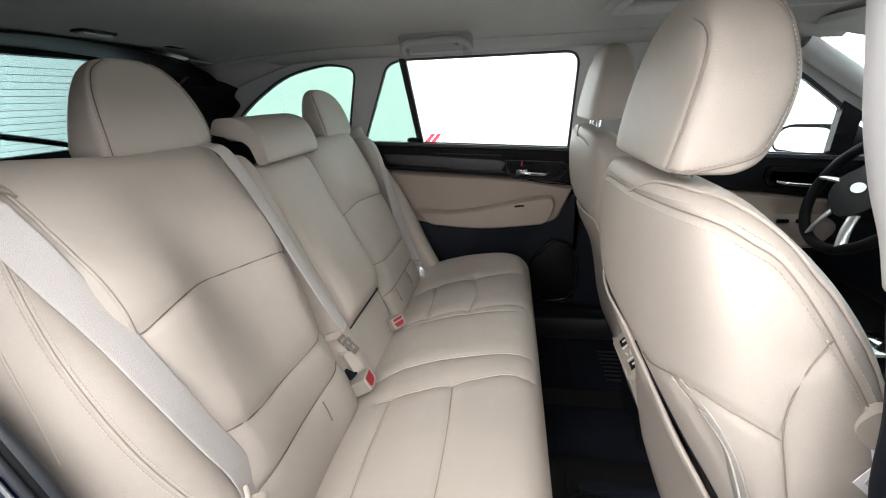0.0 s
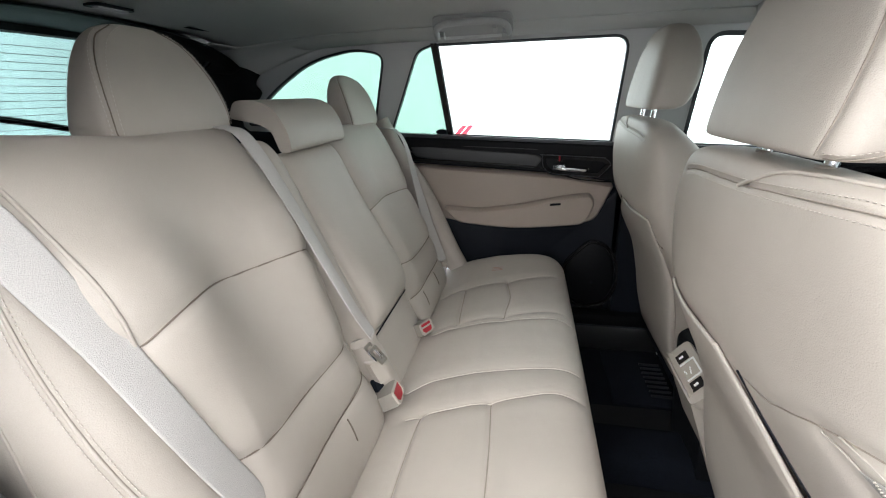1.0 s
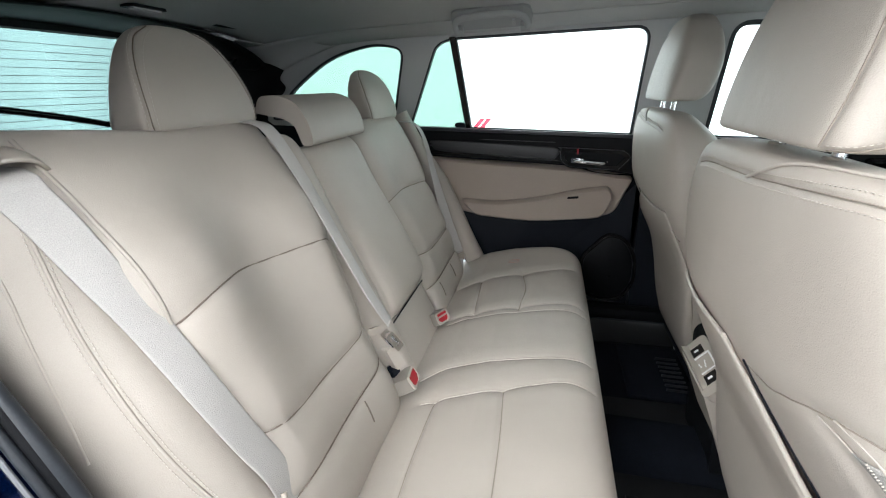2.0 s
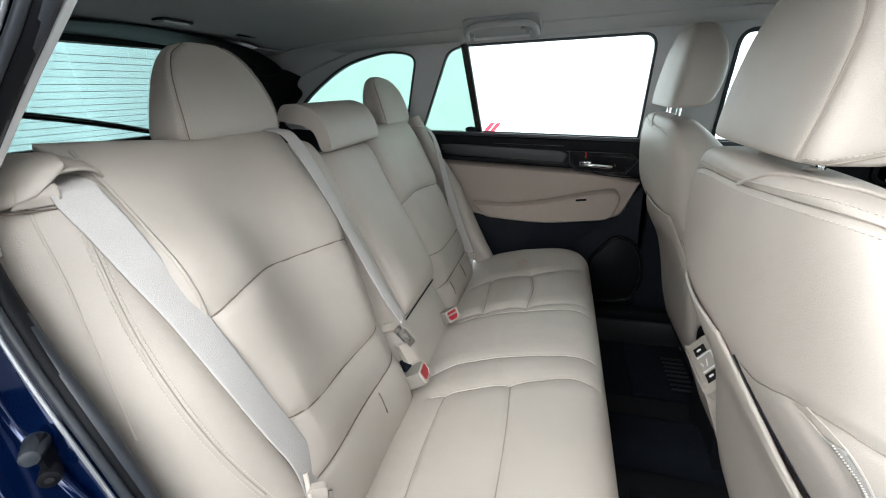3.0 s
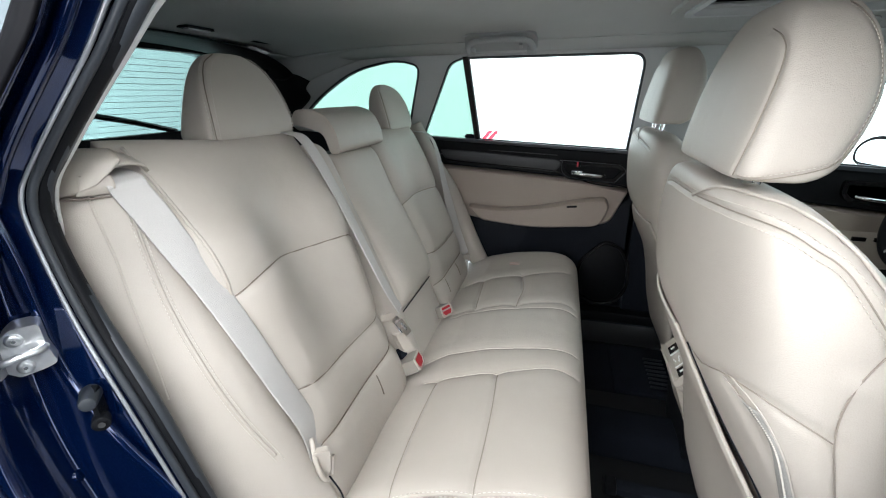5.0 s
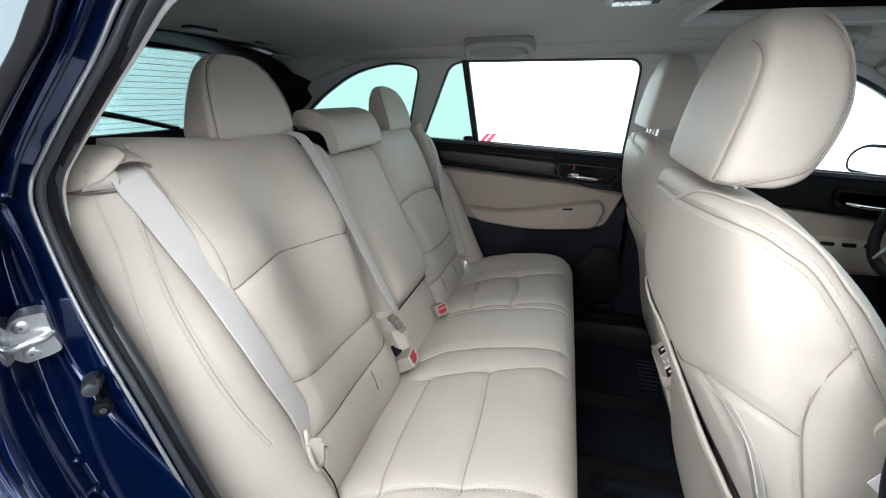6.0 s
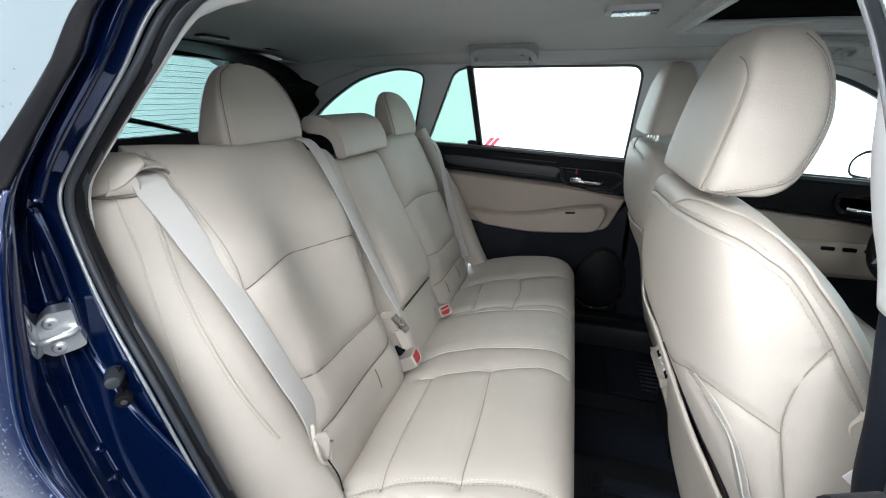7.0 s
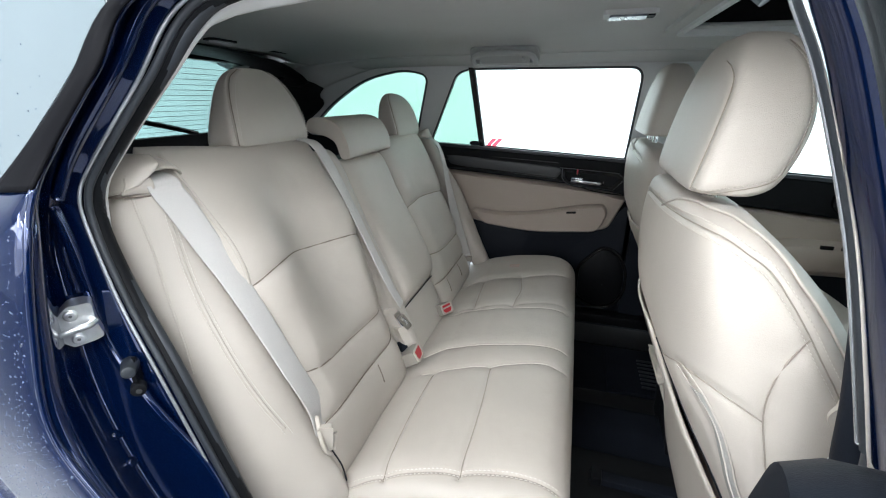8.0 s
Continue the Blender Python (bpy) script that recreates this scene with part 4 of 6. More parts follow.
    gap = [(0.958, 90, 0.004, 0.001), (0.915, 84, 0.007, 0.001), (0.875, 73, 0.011, 0.002), (0.835, 62, 0.013, 0.004), (0.76, 52, 0.009, 0.008), (0.66, 47, 0.008, 0.014), (0.56, 44, 0.008, 0.012), (0.47, 44, 0.010, 0.006)]
    for z, g, q, e in gap:
        rows.append([tuple(lf.at(z, A(g + (130 - g) * f), h)[0]) for f, h in ((0, q), (0.15, q + 0.003), (0.4, q * 0.8 + 0.002 + e * 0.2), (0.7, q * 0.3 + 0.002 + e * 0.7), (0.92, 0.002 + e), (1.0, 0.0))])
    fold_a = [(1.003, 58), (0.995, 45), (0.967, 31), (0.912, 34), (0.866, 38), (0.78, 40), (0.66, 41)]
    fold_b = [(1.012, 52), (0.997, 34), (0.957, 25), (0.908, 26), (0.88, 28), (0.78, 30), (0.66, 31)]
    tape = []
    for (za, ga), (zb, gb) in zip(fold_a[1:], fold_b[1:]):
        tape.append([tuple(lf.at(za + (zb - za) * f, A(ga + (gb - ga) * f), 0.0006 + e)[0]) for f, e in ((0.0, 0.0), (0.3, 0.0012), (0.7, 0.0012), (1.0, 0.0))])
    tp = sheet("zip_tape", tape, ZIP_TAPE, b, "pale grey zip tape of the seat cover", per=8, thick=0.001)
    teeth = [tuple(lf.at((za + zb) / 2, A((ga + gb) / 2), 0.0026)[0]) for (za, ga), (zb, gb) in zip(fold_a[1:], fold_b[1:])]
    stitch_mesh("zip_teeth", [spline(teeth, 12)], tp, length=0.0012, gap=0.0013, r=0.0013)
    for fold in (fold_a, fold_b):
        tube("pocket_fold", [tuple(lf.at(z, A(g), 0.0002)[0]) for z, g in fold], 0.0011, LEATHER, b, n=8)
    pk = sheet("map_pocket", rows, LEATHER, b, "ivory leather map pocket, hanging slightly open", per=6, thick=0.005)
    tube("pocket_welt", [tuple(lf.at(z, A(g), q)[0]) for z, g, q, e in gap], 0.0036, LEATHER, pk, n=8)
    # charcoal tube drawn as the shade inside the pocket's open edge
    tube("pocket_gap_shade", [tuple(lf.at(z, A(g - 2), 0.0)[0]) for z, g, q, e in gap], 0.0022, DARK_TRIM, pk, "dark line as shade in the pocket opening", n=6)
    return seat, lf, hl


seat_r, loft_fr, loft_fh = front_seat("passenger_seat", -0.385, 0.0, -1, "ivory leather front passenger seat with map pocket and headrest")
seat_l, loft_fl, _ = front_seat("driver_seat", 0.435, 0.045, 1, "ivory leather driver's seat behind the steering wheel")

# ---- near side: door jamb, seal and outer panel ----
jamb = thing("door_jamb", "dark blue painted rear door opening with black weatherstrip", "door frame", (-0.4, -0.8, 0.5), kind="structure")
SEAL_IN = [(-0.12, -0.625, 1.475), (-0.265, -0.655, 1.447), (-0.352, -0.68, 1.366), (-0.44, -0.70, 1.273), (-0.475, -0.715, 1.22), (-0.485, -0.72, 1.16), (-0.45, -0.725, 1.075), (-0.385, -0.73, 0.944), (-0.34, -0.732, 0.797), (-0.305, -0.735, 0.70), (-0.25, -0.735, 0.55), (-0.14, -0.735, 0.46)]
SEAL_OUT = [(-0.14, -0.65, 1.48), (-0.290, -0.682, 1.445), (-0.364, -0.71, 1.353), (-0.453, -0.73, 1.254), (-0.47, -0.745, 1.21), (-0.463, -0.75, 1.155), (-0.435, -0.755, 1.055), (-0.385, -0.76, 0.933), (-0.334, -0.762, 0.794), (-0.292, -0.765, 0.70), (-0.235, -0.765, 0.54), (-0.13, -0.765, 0.45)]
MID = [(-0.145, -0.69, 1.49), (-0.305, -0.72, 1.455), (-0.375, -0.745, 1.367), (-0.455, -0.765, 1.275), (-0.485, -0.78, 1.215), (-0.50, -0.79, 1.15), (-0.487, -0.80, 1.045), (-0.462, -0.81, 0.93), (-0.42, -0.815, 0.79), (-0.36, -0.82, 0.68), (-0.27, -0.82, 0.52), (-0.13, -0.82, 0.43)]
EDGE = [(-0.14, -0.71, 1.49), (-0.30, -0.742, 1.437), (-0.345, -0.768, 1.367), (-0.417, -0.79, 1.283), (-0.435, -0.815, 1.235), (-0.405, -0.85, 1.19), (-0.42, -0.87, 1.07), (-0.415, -0.888, 0.96), (-0.36, -0.893, 0.87), (-0.25, -0.895, 0.74), (-0.16, -0.895, 0.60), (-0.05, -0.895, 0.43)]
SKIN = [(-0.17, -0.715, 1.50), (-0.322, -0.748, 1.437), (-0.394, -0.77, 1.352), (-0.468, -0.79, 1.280), (-0.52, -0.81, 1.228), (-0.60, -0.86, 1.17), (-0.62, -0.885, 1.06), (-0.62, -0.90, 0.95), (-0.58, -0.905, 0.86), (-0.5, -0.905, 0.74), (-0.4, -0.905, 0.60), (-0.3, -0.905, 0.43)]
sheet("jamb_panel", [list(c) for c in zip(SEAL_OUT, MID, EDGE, SKIN)], PAINT, jamb, "dark blue painted steel", per=8, thick=0.002, cross=6)
strip = lambda f, dx, dy: [tuple(np.array(a) * (1 - f) + np.array(b) * f + np.array((dx, dy, 0))) for a, b in zip(SEAL_IN, SEAL_OUT)]
seal = tube("weatherstrip", strip(0.5, 0, 0), 0.0130, BLACK_PLASTIC, jamb, "black rubber door seal", n=12)
tube("seal_bulb", strip(0.28, 0.006, -0.004), 0.0088, RUBBER, seal, n=12)
tube("seal_rib", strip(0.78, 0.008, -0.006), 0.0050, RUBBER, seal, n=10)

# ---- near side, outside: pillar, quarter glass, fender ----
sheet("pillar_trim", [[tuple(np.array(a) + np.array((0.0, 0.004, 0.0))) for a in SEAL_IN[:6]], [tuple(np.array(a) + np.array((-0.012, 0.012, -0.008))) for a in SEAL_IN[:6]], [tuple(np.array(a) + np.array((-0.05, 0.022, -0.02))) for a in SEAL_IN[:6]]],
      WHITE_PLASTIC, jamb, "pale grey inner pillar trim", per=5, thick=0.003)
# thin bright tube: the seal's highlight put into the colour
tube("seal_lip_glint", [tuple(np.array(a) + np.array((0.001, -0.007, 0))) for a in SEAL_OUT], 0.0028, BRIGHT_GREY, jamb, "", n=8)
tube("jamb_ridge", [(-0.478, -0.779, 1.205), (-0.470, -0.777, 1.14), (-0.467, -0.777, 1.086), (-0.455, -0.778, 0.995), (-0.398, -0.782, 0.912), (-0.340, -0.768, 0.80), (-0.295, -0.772, 0.70)], 0.0075, PAINT, jamb, "", n=12)
tube("jamb_ridge", [tuple(np.array(a) * 0.3 + np.array(b) * 0.7 + np.array((0.006, -0.004, 0))) for a, b in zip(SEAL_OUT[:5], MID[:5])], 0.007, PAINT, jamb, "", n=12)
tube("edge_roll", [tuple(np.array(a) + np.array((0.001, -0.002, 0))) for a in EDGE[4:]], 0.0042, PAINT, jamb, "rolled fender edge", n=12)
QY = lambda z: -0.80 + max(0.0, z - 1.22) * 0.25
fender = thing("rear_fender", "wet dark blue rear fender with beads of water", "car body", (-0.9, -0.9, 0.5), kind="structure")
sheet("fender_panel", [[(a[0], a[1], a[2]), (a[0] - 0.25, a[1] - 0.012, a[2] - 0.005), (a[0] - 0.6, a[1] - 0.01, a[2]), (a[0] - 1.0, a[1] + 0.07, a[2])] for a in SKIN[4:]], PAINT, fender, "", per=8, thick=0.003)
QLOOP = rounded([(-0.328, 1.435), (-0.40, 1.352), (-0.532, 1.226), (-1.25, 1.24), (-1.05, 1.40), (-0.8, 1.455), (-0.40, 1.475)], [0.02, 0.05, 0.03, 0.05, 0.1, 0.1, 0.04])
quarter_in = lambda x, z, d: (x, QY(z) - d, z)
EDGE_METAL = material("dull_grey_edge", (0.25, 0.26, 0.27), rough=0.4, metal=1.0, vary=0.05)
BAND_BLACK = material("matte_black_band", (0.004, 0.004, 0.005), rough=0.5, vary=0.1, spec=0.03)
DARK_GLASS = material("dark_privacy_glass", (0.14, 0.168, 0.18), rough=0.03, vary=0.03, coat=1.0)
window_6 = thing("window_6", "dark privacy quarter glass with rain beads, reflecting the studio", "car window", (-0.8, -0.77, 1.3), kind="structure")
part("pane", prism(QLOOP, quarter_in, 0.0, 0.005), DARK_GLASS, window_6)
part("window_frame", ring(shrink(QLOOP, -0.002), shrink(QLOOP, 0.003), quarter_in, -0.004, 0.004), EDGE_METAL, window_6, "thin dull metal edge")
off = lambda a, d: tuple(np.array(a) + np.array((0.004, -0.006, 0)) * d)
sheet("black_band", [[off(a, 0.8), off(tuple((np.array(a) + np.array(b)) / 2), 1.2), off(b, 0.8)] for a, b in zip(EDGE[:5], SKIN[:5])], BAND_BLACK, jamb, "black pillar band", per=6, thick=0.003)


def beads(name, spots, parent, label):
    """Small flattened water beads, joined."""
    bm = bmesh.new()
    for p, nrm, r in spots:
        m = Matrix.Translation(p) @ Vector(nrm).to_track_quat("Z", "Y").to_matrix().to_4x4() @ Matrix.Diagonal((1, 1, 0.55, 1))
        bmesh.ops.create_icosphere(bm, subdivisions=1, radius=r, matrix=m)
    return tagged(part(name, bm, WATER, parent, label, smooth=True), kind="stuff")


WATER = material("clear_water", (0.05, 0.07, 0.12), rough=0.03, vary=0.0, coat=1.0)
rng = random.Random(7)
wet_rows = [spline(r, 6) for r in zip(SEAL_OUT, MID, EDGE, SKIN)]
wet = np.array([spline(c, 8) for c in zip(*wet_rows)]).transpose(1, 0, 2)
spots = []
while len(spots) < 1500:
    i, j = rng.uniform(38, 76), rng.uniform(12.6, 17.9)
    if rng.random() > (i - 34) / 30:
        continue
    a, b = int(i), int(j)
    du, dv = wet[a + 1, b] - wet[a, b], wet[a, b + 1] - wet[a, b]
    p = wet[a, b] + du * (i - a) + dv * (j - b)
    nrm = np.cross(du, dv)
    nrm = nrm / np.linalg.norm(nrm) * (-1 if nrm[1] > 0 else 1)
    spots.append((tuple(p + nrm * 0.001), tuple(nrm), rng.uniform(0.0005, 0.0014)))
beads("water_beads", spots, fender, "scattered rain beads")
spots = []
for _ in range(60):
    x, z = rng.uniform(-0.9, -0.38), rng.uniform(1.25, 1.44)
    if z < 1.42 + (x + 0.34) * 0.8 + 0.55:
        spots.append(((x, QY(z) - 0.006, z), (0, -1, 0.2), rng.uniform(0.0005, 0.0013)))
beads("water_beads", spots, window_6, "scattered rain beads")

for px, py, pz in ((-0.4435, -0.8135, 0.868), (-0.4275, -0.8150, 0.822)):
    part("drain_plug", cyl((px - 0.003, py - 0.0015, pz - 0.001), (px + 0.003, py + 0.0015, pz + 0.001), 0.0085, 0.0075), PAINT, jamb, "small round painted body plug", bevel=0.001)

# striker plate with two screws and a wire loop
striker = thing("door_striker", "zinc-plated door striker with two screws on blue jamb", "striker", (-0.478, -0.80, 1.034))
SN = Vector((0.82, -0.57, 0.0)).normalized()
SH = Vector((0.57, 0.82, 0.0)).normalized()
hexa = [(-0.0178, 0.0253), (-0.0051, 0.041), (0.0033, 0.0481), (0.0275, 0.0478), (0.0275, 0.0185), (0.0318, -0.0048), (0.0207, -0.0085), (-0.002, -0.0110), (-0.0176, 0.0056)]
SO = Vector((-0.468, -0.808, 1.032)) + SN * 0.016
sp = lambda a, b, d: tuple(SO + SH * a + Vector((0, 0, b)) - SN * d)
part("plate", prism(rounded(hexa, 0.004, 3), sp, 0.0, 0.030), ZINC, striker, bevel=0.0012)
for a, b in ((0.0042, 0.0352), (0.0051, 0.0001)):
    part("screw", cyl(sp(a, b, 0.0), sp(a, b, -0.0035), 0.0085, 0.0062), ZINC, striker, bevel=0.001)
    part("screw_recess", cyl(sp(a, b, -0.0033), sp(a, b, -0.0038), 0.0022, n=6), BRIGHT_GREY, striker)
tube("wire_loop", [sp(-0.0135, 0.012, 0.002), sp(-0.0135, 0.014, -0.008), sp(-0.008, 0.017, -0.013), sp(0.006, 0.020, -0.014), sp(0.020, 0.020, -0.010), sp(0.026, 0.019, 0.002)], 0.0045, ZINC, striker, "bent steel loop", n=12)
# rubber bump stop
stop = thing("bump_stop", "black rubber door bump stop on a bracket", "bump stop", (-0.41, -0.775, 0.96))
part("bracket", prism(rounded([(-0.012, -0.028), (0.012, -0.022), (0.012, 0.02), (-0.008, 0.026)], 0.005), lambda a, b, d: (-0.412 + a * 0.6 + d * 0.8, -0.782 - a * 0.8 + d * 0.3, 0.962 + b), -0.004, 0.004), BLACK_PLASTIC, stop, bevel=0.001)
part("rubber_button", cyl((-0.425, -0.778, 0.975), (-0.400, -0.800, 0.978), 0.012, 0.009), RUBBER, stop, bevel=0.003)
part("eyelet", cyl((-0.41, -0.785, 0.945), (-0.398, -0.795, 0.945), 0.010), BLACK_PLASTIC, stop, bevel=0.002)
part("eyelet_hole", cyl((-0.398, -0.794, 0.945), (-0.3965, -0.7955, 0.945), 0.004), GLOSS_BLACK, stop, "dark screw hole")

# ---- near B pillar and the open rear door ----
pillar = thing("b_pillar", "centre pillar with pale inner trim and charcoal rubber seal", "door pillar", (0.45, -0.74, 0.45), kind="structure")
PB = [(0.385, -0.585, 1.47), (0.398, -0.585, 1.42), (0.406, -0.59, 1.37), (0.409, -0.60, 1.33), (0.413, -0.612, 1.28), (0.422, -0.625, 1.23), (0.430, -0.64, 1.19), (0.432, -0.655, 1.155)]
sheet("inner_trim", [[(x + 0.12, y + 0.0, z), (x + 0.05, y + 0.012, z), (x + 0.012, y + 0.006, z), (x, y - 0.006, z), (x - 0.006, y - 0.03, z), (x - 0.004, y - 0.07, z), (x + 0.012, y - 0.10, z), (x + 0.05, y - 0.115, z)] for x, y, z in PB], PALE_TRIM, pillar, "pale grey inner pillar trim", per=6, thick=0.003)
PL = [(0.434, -0.662, 1.165), (0.432, -0.675, 1.13), (0.430, -0.69, 1.10), (0.433, -0.70, 1.055), (0.442, -0.70, 0.993), (0.452, -0.705, 0.93), (0.46, -0.715, 0.80), (0.46, -0.72, 0.60), (0.44, -0.72, 0.45)]
sheet("lower_trim", [[(x + 0.10, y + 0.015, z), (x + 0.05, y + 0.012, z), (x + 0.008, y + 0.007, z), (x, y, z), (x + 0.006, y - 0.014, z), (x + 0.018, y - 0.024, z)] for x, y, z in PL], DARK_TRIM, pillar, "charcoal lower pillar trim", per=6, thick=0.003)
tube("weatherstrip", [(x + 0.014, y - 0.030, z) for x, y, z in PL], 0.009, RUBBER, pillar, "black rubber door seal", n=12)
tube("weatherstrip", [(x + 0.010, y - 0.105, z) for x, y, z in PB], 0.008, RUBBER, pillar, "black rubber door seal", n=12)
sheet("painted_face", [[(x + 0.02, y - 0.045, z), (x + 0.04, y - 0.075, z), (x + 0.09, y - 0.085, z), (x + 0.15, y - 0.085, z)] for x, y, z in PL], PAINT, pillar, "dark blue painted steel", per=6, thick=0.003)
# buckle and webbing of the front passenger's belt at the pillar
fbelt = thing("front_seat_belt", "pale front seat belt hanging beside the centre pillar", "seat belt", (0.44, -0.66, 0.9))
ribbon("webbing", [(0.53, -0.655, 1.30), (0.525, -0.655, 1.12), (0.505, -0.655, 1.03), (0.515, -0.66, 0.80), (0.53, -0.66, 0.55)], [(1, -0.2, 0)] * 5, 0.046, 0.0014, WEBBING, fbelt)
part("latch_loop", prism(rounded([(0.51, 1.036), (0.464, 1.034), (0.451, 1.016), (0.456, 1.001), (0.476, 0.984), (0.51, 0.968)], [0.003, 0.010, 0.010, 0.010, 0.010, 0.003]), lambda a, b, d: (a, -0.652 + d, b), -0.006, 0.006), IVORY_PLASTIC, fbelt, "pale plastic belt tongue cover", bevel=0.004)
# dark line painted as the shade of a fold in the cover
tube("loop_fold_shade", [(0.470, -0.6595, 1.016), (0.485, -0.6595, 1.010), (0.508, -0.6595, 0.998)], 0.0010, CREASE_SHADE, fbelt, n=6)
pl_put = lambda a, b, d: (a, -0.673 - d, b)
label_ob = thing("pillar_label", "white printed label with a grey field on the centre pillar", "label", (0.46, -0.673, 0.975))
part("border", prism([(0.456, 1.004), (0.476, 0.990), (0.474, 0.944), (0.4525, 0.963), (0.463, 0.984)], pl_put, -0.001, 0.0), WHITE_PLASTIC, label_ob, "white label border")
part("field", prism([(0.472, 0.983), (0.473, 0.956), (0.461, 0.964), (0.466, 0.981)], pl_put, 0.0, 0.0008), PILLAR_GREY, label_ob, "grey label field")

open_door = thing("open_rear_door", "opened rear door with charcoal inner trim", "car door", (0.42, -0.90, 0.4), kind="structure")
OD = Vector((-0.30, -0.954, 0)).normalized()
ON = Vector((-0.954, 0.30, 0))


def door_put(a, b, d):
    p = Vector((0.312, -0.87, 0)) + OD * a + ON * d
    return (p.x, p.y, b)


part("door_body", prism(rounded([(0.0, 0.36), (0.95, 0.40), (1.05, 0.9), (1.0, 1.13), (0.03, 1.10)], 0.04), door_put, -0.14, -0.03), PAINT, open_door, "dark blue painted door edge", bevel=0.01)
bulged(rounded([(0.02, 0.40), (0.90, 0.42), (1.0, 0.9), (0.95, 1.188), (0.012, 1.188)], [0.03, 0.05, 0.05, 0.05, 0.09], 10), door_put, -0.028, -0.055, DARK_TRIM, "inner_trim", open_door, "charcoal upper trim", inset=0.035)
# upright of the open door's window frame, leaning in over the trim
FRONT_EDGE = [(0.345, -0.858, 1.14), (0.325, -0.860, 1.20), (0.302, -0.862, 1.266), (0.279, -0.865, 1.319), (0.262, -0.866, 1.3555), (0.246, -0.867, 1.383), (0.215, -0.87, 1.44)]
strake = lambda rows: [[tuple(Vector(p) + OD * a + ON * d) for a, d in rows] for p in FRONT_EDGE]
sheet("frame_upright", strake(((0.0, -0.030), (0.0, -0.010), (0.005, -0.004), (0.015, -0.001), (0.028, -0.001), (0.040, -0.005), (0.047, -0.013), (0.048, -0.030))), PAINT, open_door, "dark blue painted window frame", per=6, thick=0.002)
tube("frame_lip", [tuple(Vector(p) + OD * 0.001 + ON * 0.001) for p in FRONT_EDGE], 0.0018, BRIGHT_GREY, open_door, "pale edge of the door seal", n=8)
tube("frame_seal", [tuple(Vector(p) + OD * 0.006 - ON * 0.003) for p in FRONT_EDGE], 0.0045, RUBBER, open_door, "black rubber seal", n=10)
sheet("glass_channel", strake(((0.047, -0.028), (0.051, -0.012), (0.066, -0.012), (0.070, -0.028))), RUBBER, open_door, "black glass run channel", per=6, thick=0.002)
sheet("frame_cover", strake(((0.070, -0.026), (0.074, -0.010), (0.100, -0.010), (0.104, -0.026))), DARK_TRIM, open_door, "charcoal frame cover", per=6, thick=0.002)
sill = tagged(part("door_sill", prism([(-0.92, 0.22), (-0.66, 0.34), (-0.72, 0.40), (-0.78, 0.40), (-0.90, 0.36)], lambda a, b, d: (d, a, b), -0.30, 1.4), PAINT), "dark blue painted door sill", "door sill", kind="structure")
sill_plate = tagged(part("sill_trim", prism(rounded([(-0.74, 0.40), (-0.66, 0.345), (-0.60, 0.345), (-0.66, 0.40), (-0.72, 0.415)], 0.01), lambda a, b, d: (d, a, b), -0.25, 1.3), BLACK_PLASTIC, smooth=True), "black plastic door sill trim", "sill trim", kind="structure")

# near front door and roof side, closing the place
wall_right = thing("wall_right", "dark front door and roof side on the near side of the car", "car side", kind="structure")
FW = rounded([(0.62, belt(0.6)), (1.30, belt(1.30)), (1.275, 1.225), (1.07, 1.36), (0.90, 1.425), (0.62, 1.44)], [0.02, 0.01, 0.02, 0.1, 0.1, 0.05])
wall_with_holes("door_panel", [(0.46, 0.36), (1.75, 0.36), (1.72, 1.03), (1.58, 1.115), (1.30, 1.275), (1.08, 1.40), (0.9, 1.455), (0.5, 1.49), (0.46, 1.1)], [FW], right_wall, 0.0, 0.05, PILLAR_GREY, wall_right)
p = part("pane", prism(FW, right_wall, 0.02, 0.024), CLEAR_GLASS, wall_right, "clear door glass")
p.visible_shadow = False
sheet("roof_side", [[(1.2, -0.60, 1.42), (0.9, -0.60, 1.46), (0.4, -0.60, 1.48), (0.0, -0.60, 1.485), (-0.12, -0.60, 1.482), (-0.30, -0.60, 1.465), (-0.7, -0.58, 1.45), (-1.1, -0.55, 1.40)],
                    [(1.2, -0.66, 1.42), (0.9, -0.66, 1.46), (0.4, -0.665, 1.475), (0.0, -0.665, 1.478), (-0.14, -0.665, 1.472), (-0.32, -0.675, 1.45), (-0.7, -0.66, 1.42), (-1.1, -0.62, 1.36)],
                    [(1.2, -0.74, 1.45), (0.9, -0.74, 1.48), (0.4, -0.735, 1.51), (0.0, -0.735, 1.51), (-0.14, -0.735, 1.505), (-0.32, -0.745, 1.48), (-0.7, -0.72, 1.47), (-1.1, -0.68, 1.45)]], HEADLINER, wall_right, per=4)
tube("weatherstrip", [(-0.12, -0.64, 1.478), (0.0, -0.643, 1.482), (0.15, -0.645, 1.476), (0.26, -0.65, 1.455), (0.30, -0.668, 1.42)], 0.012, RUBBER, wall_right, "black rubber door seal", n=10)
sheet("cargo_side", [[(-0.50, -0.66, 1.25), (-0.8, -0.62, 1.25), (-1.1, -0.60, 1.25), (-1.45, -0.58, 1.25)], [(-0.50, -0.70, 0.95), (-0.8, -0.62, 0.95), (-1.1, -0.6, 0.95), (-1.45, -0.58, 0.95)], [(-0.5, -0.70, 0.4), (-0.8, -0.62, 0.4), (-1.1, -0.6, 0.4), (-1.45, -0.58, 0.4)]], DARK_TRIM, wall_right, per=3)

# ---- cargo area and tailgate ----
tail = thing("tailgate", "black-trimmed tailgate with green-tinted heated glass", "tailgate", (-1.45, 0, 0.9), kind="structure")
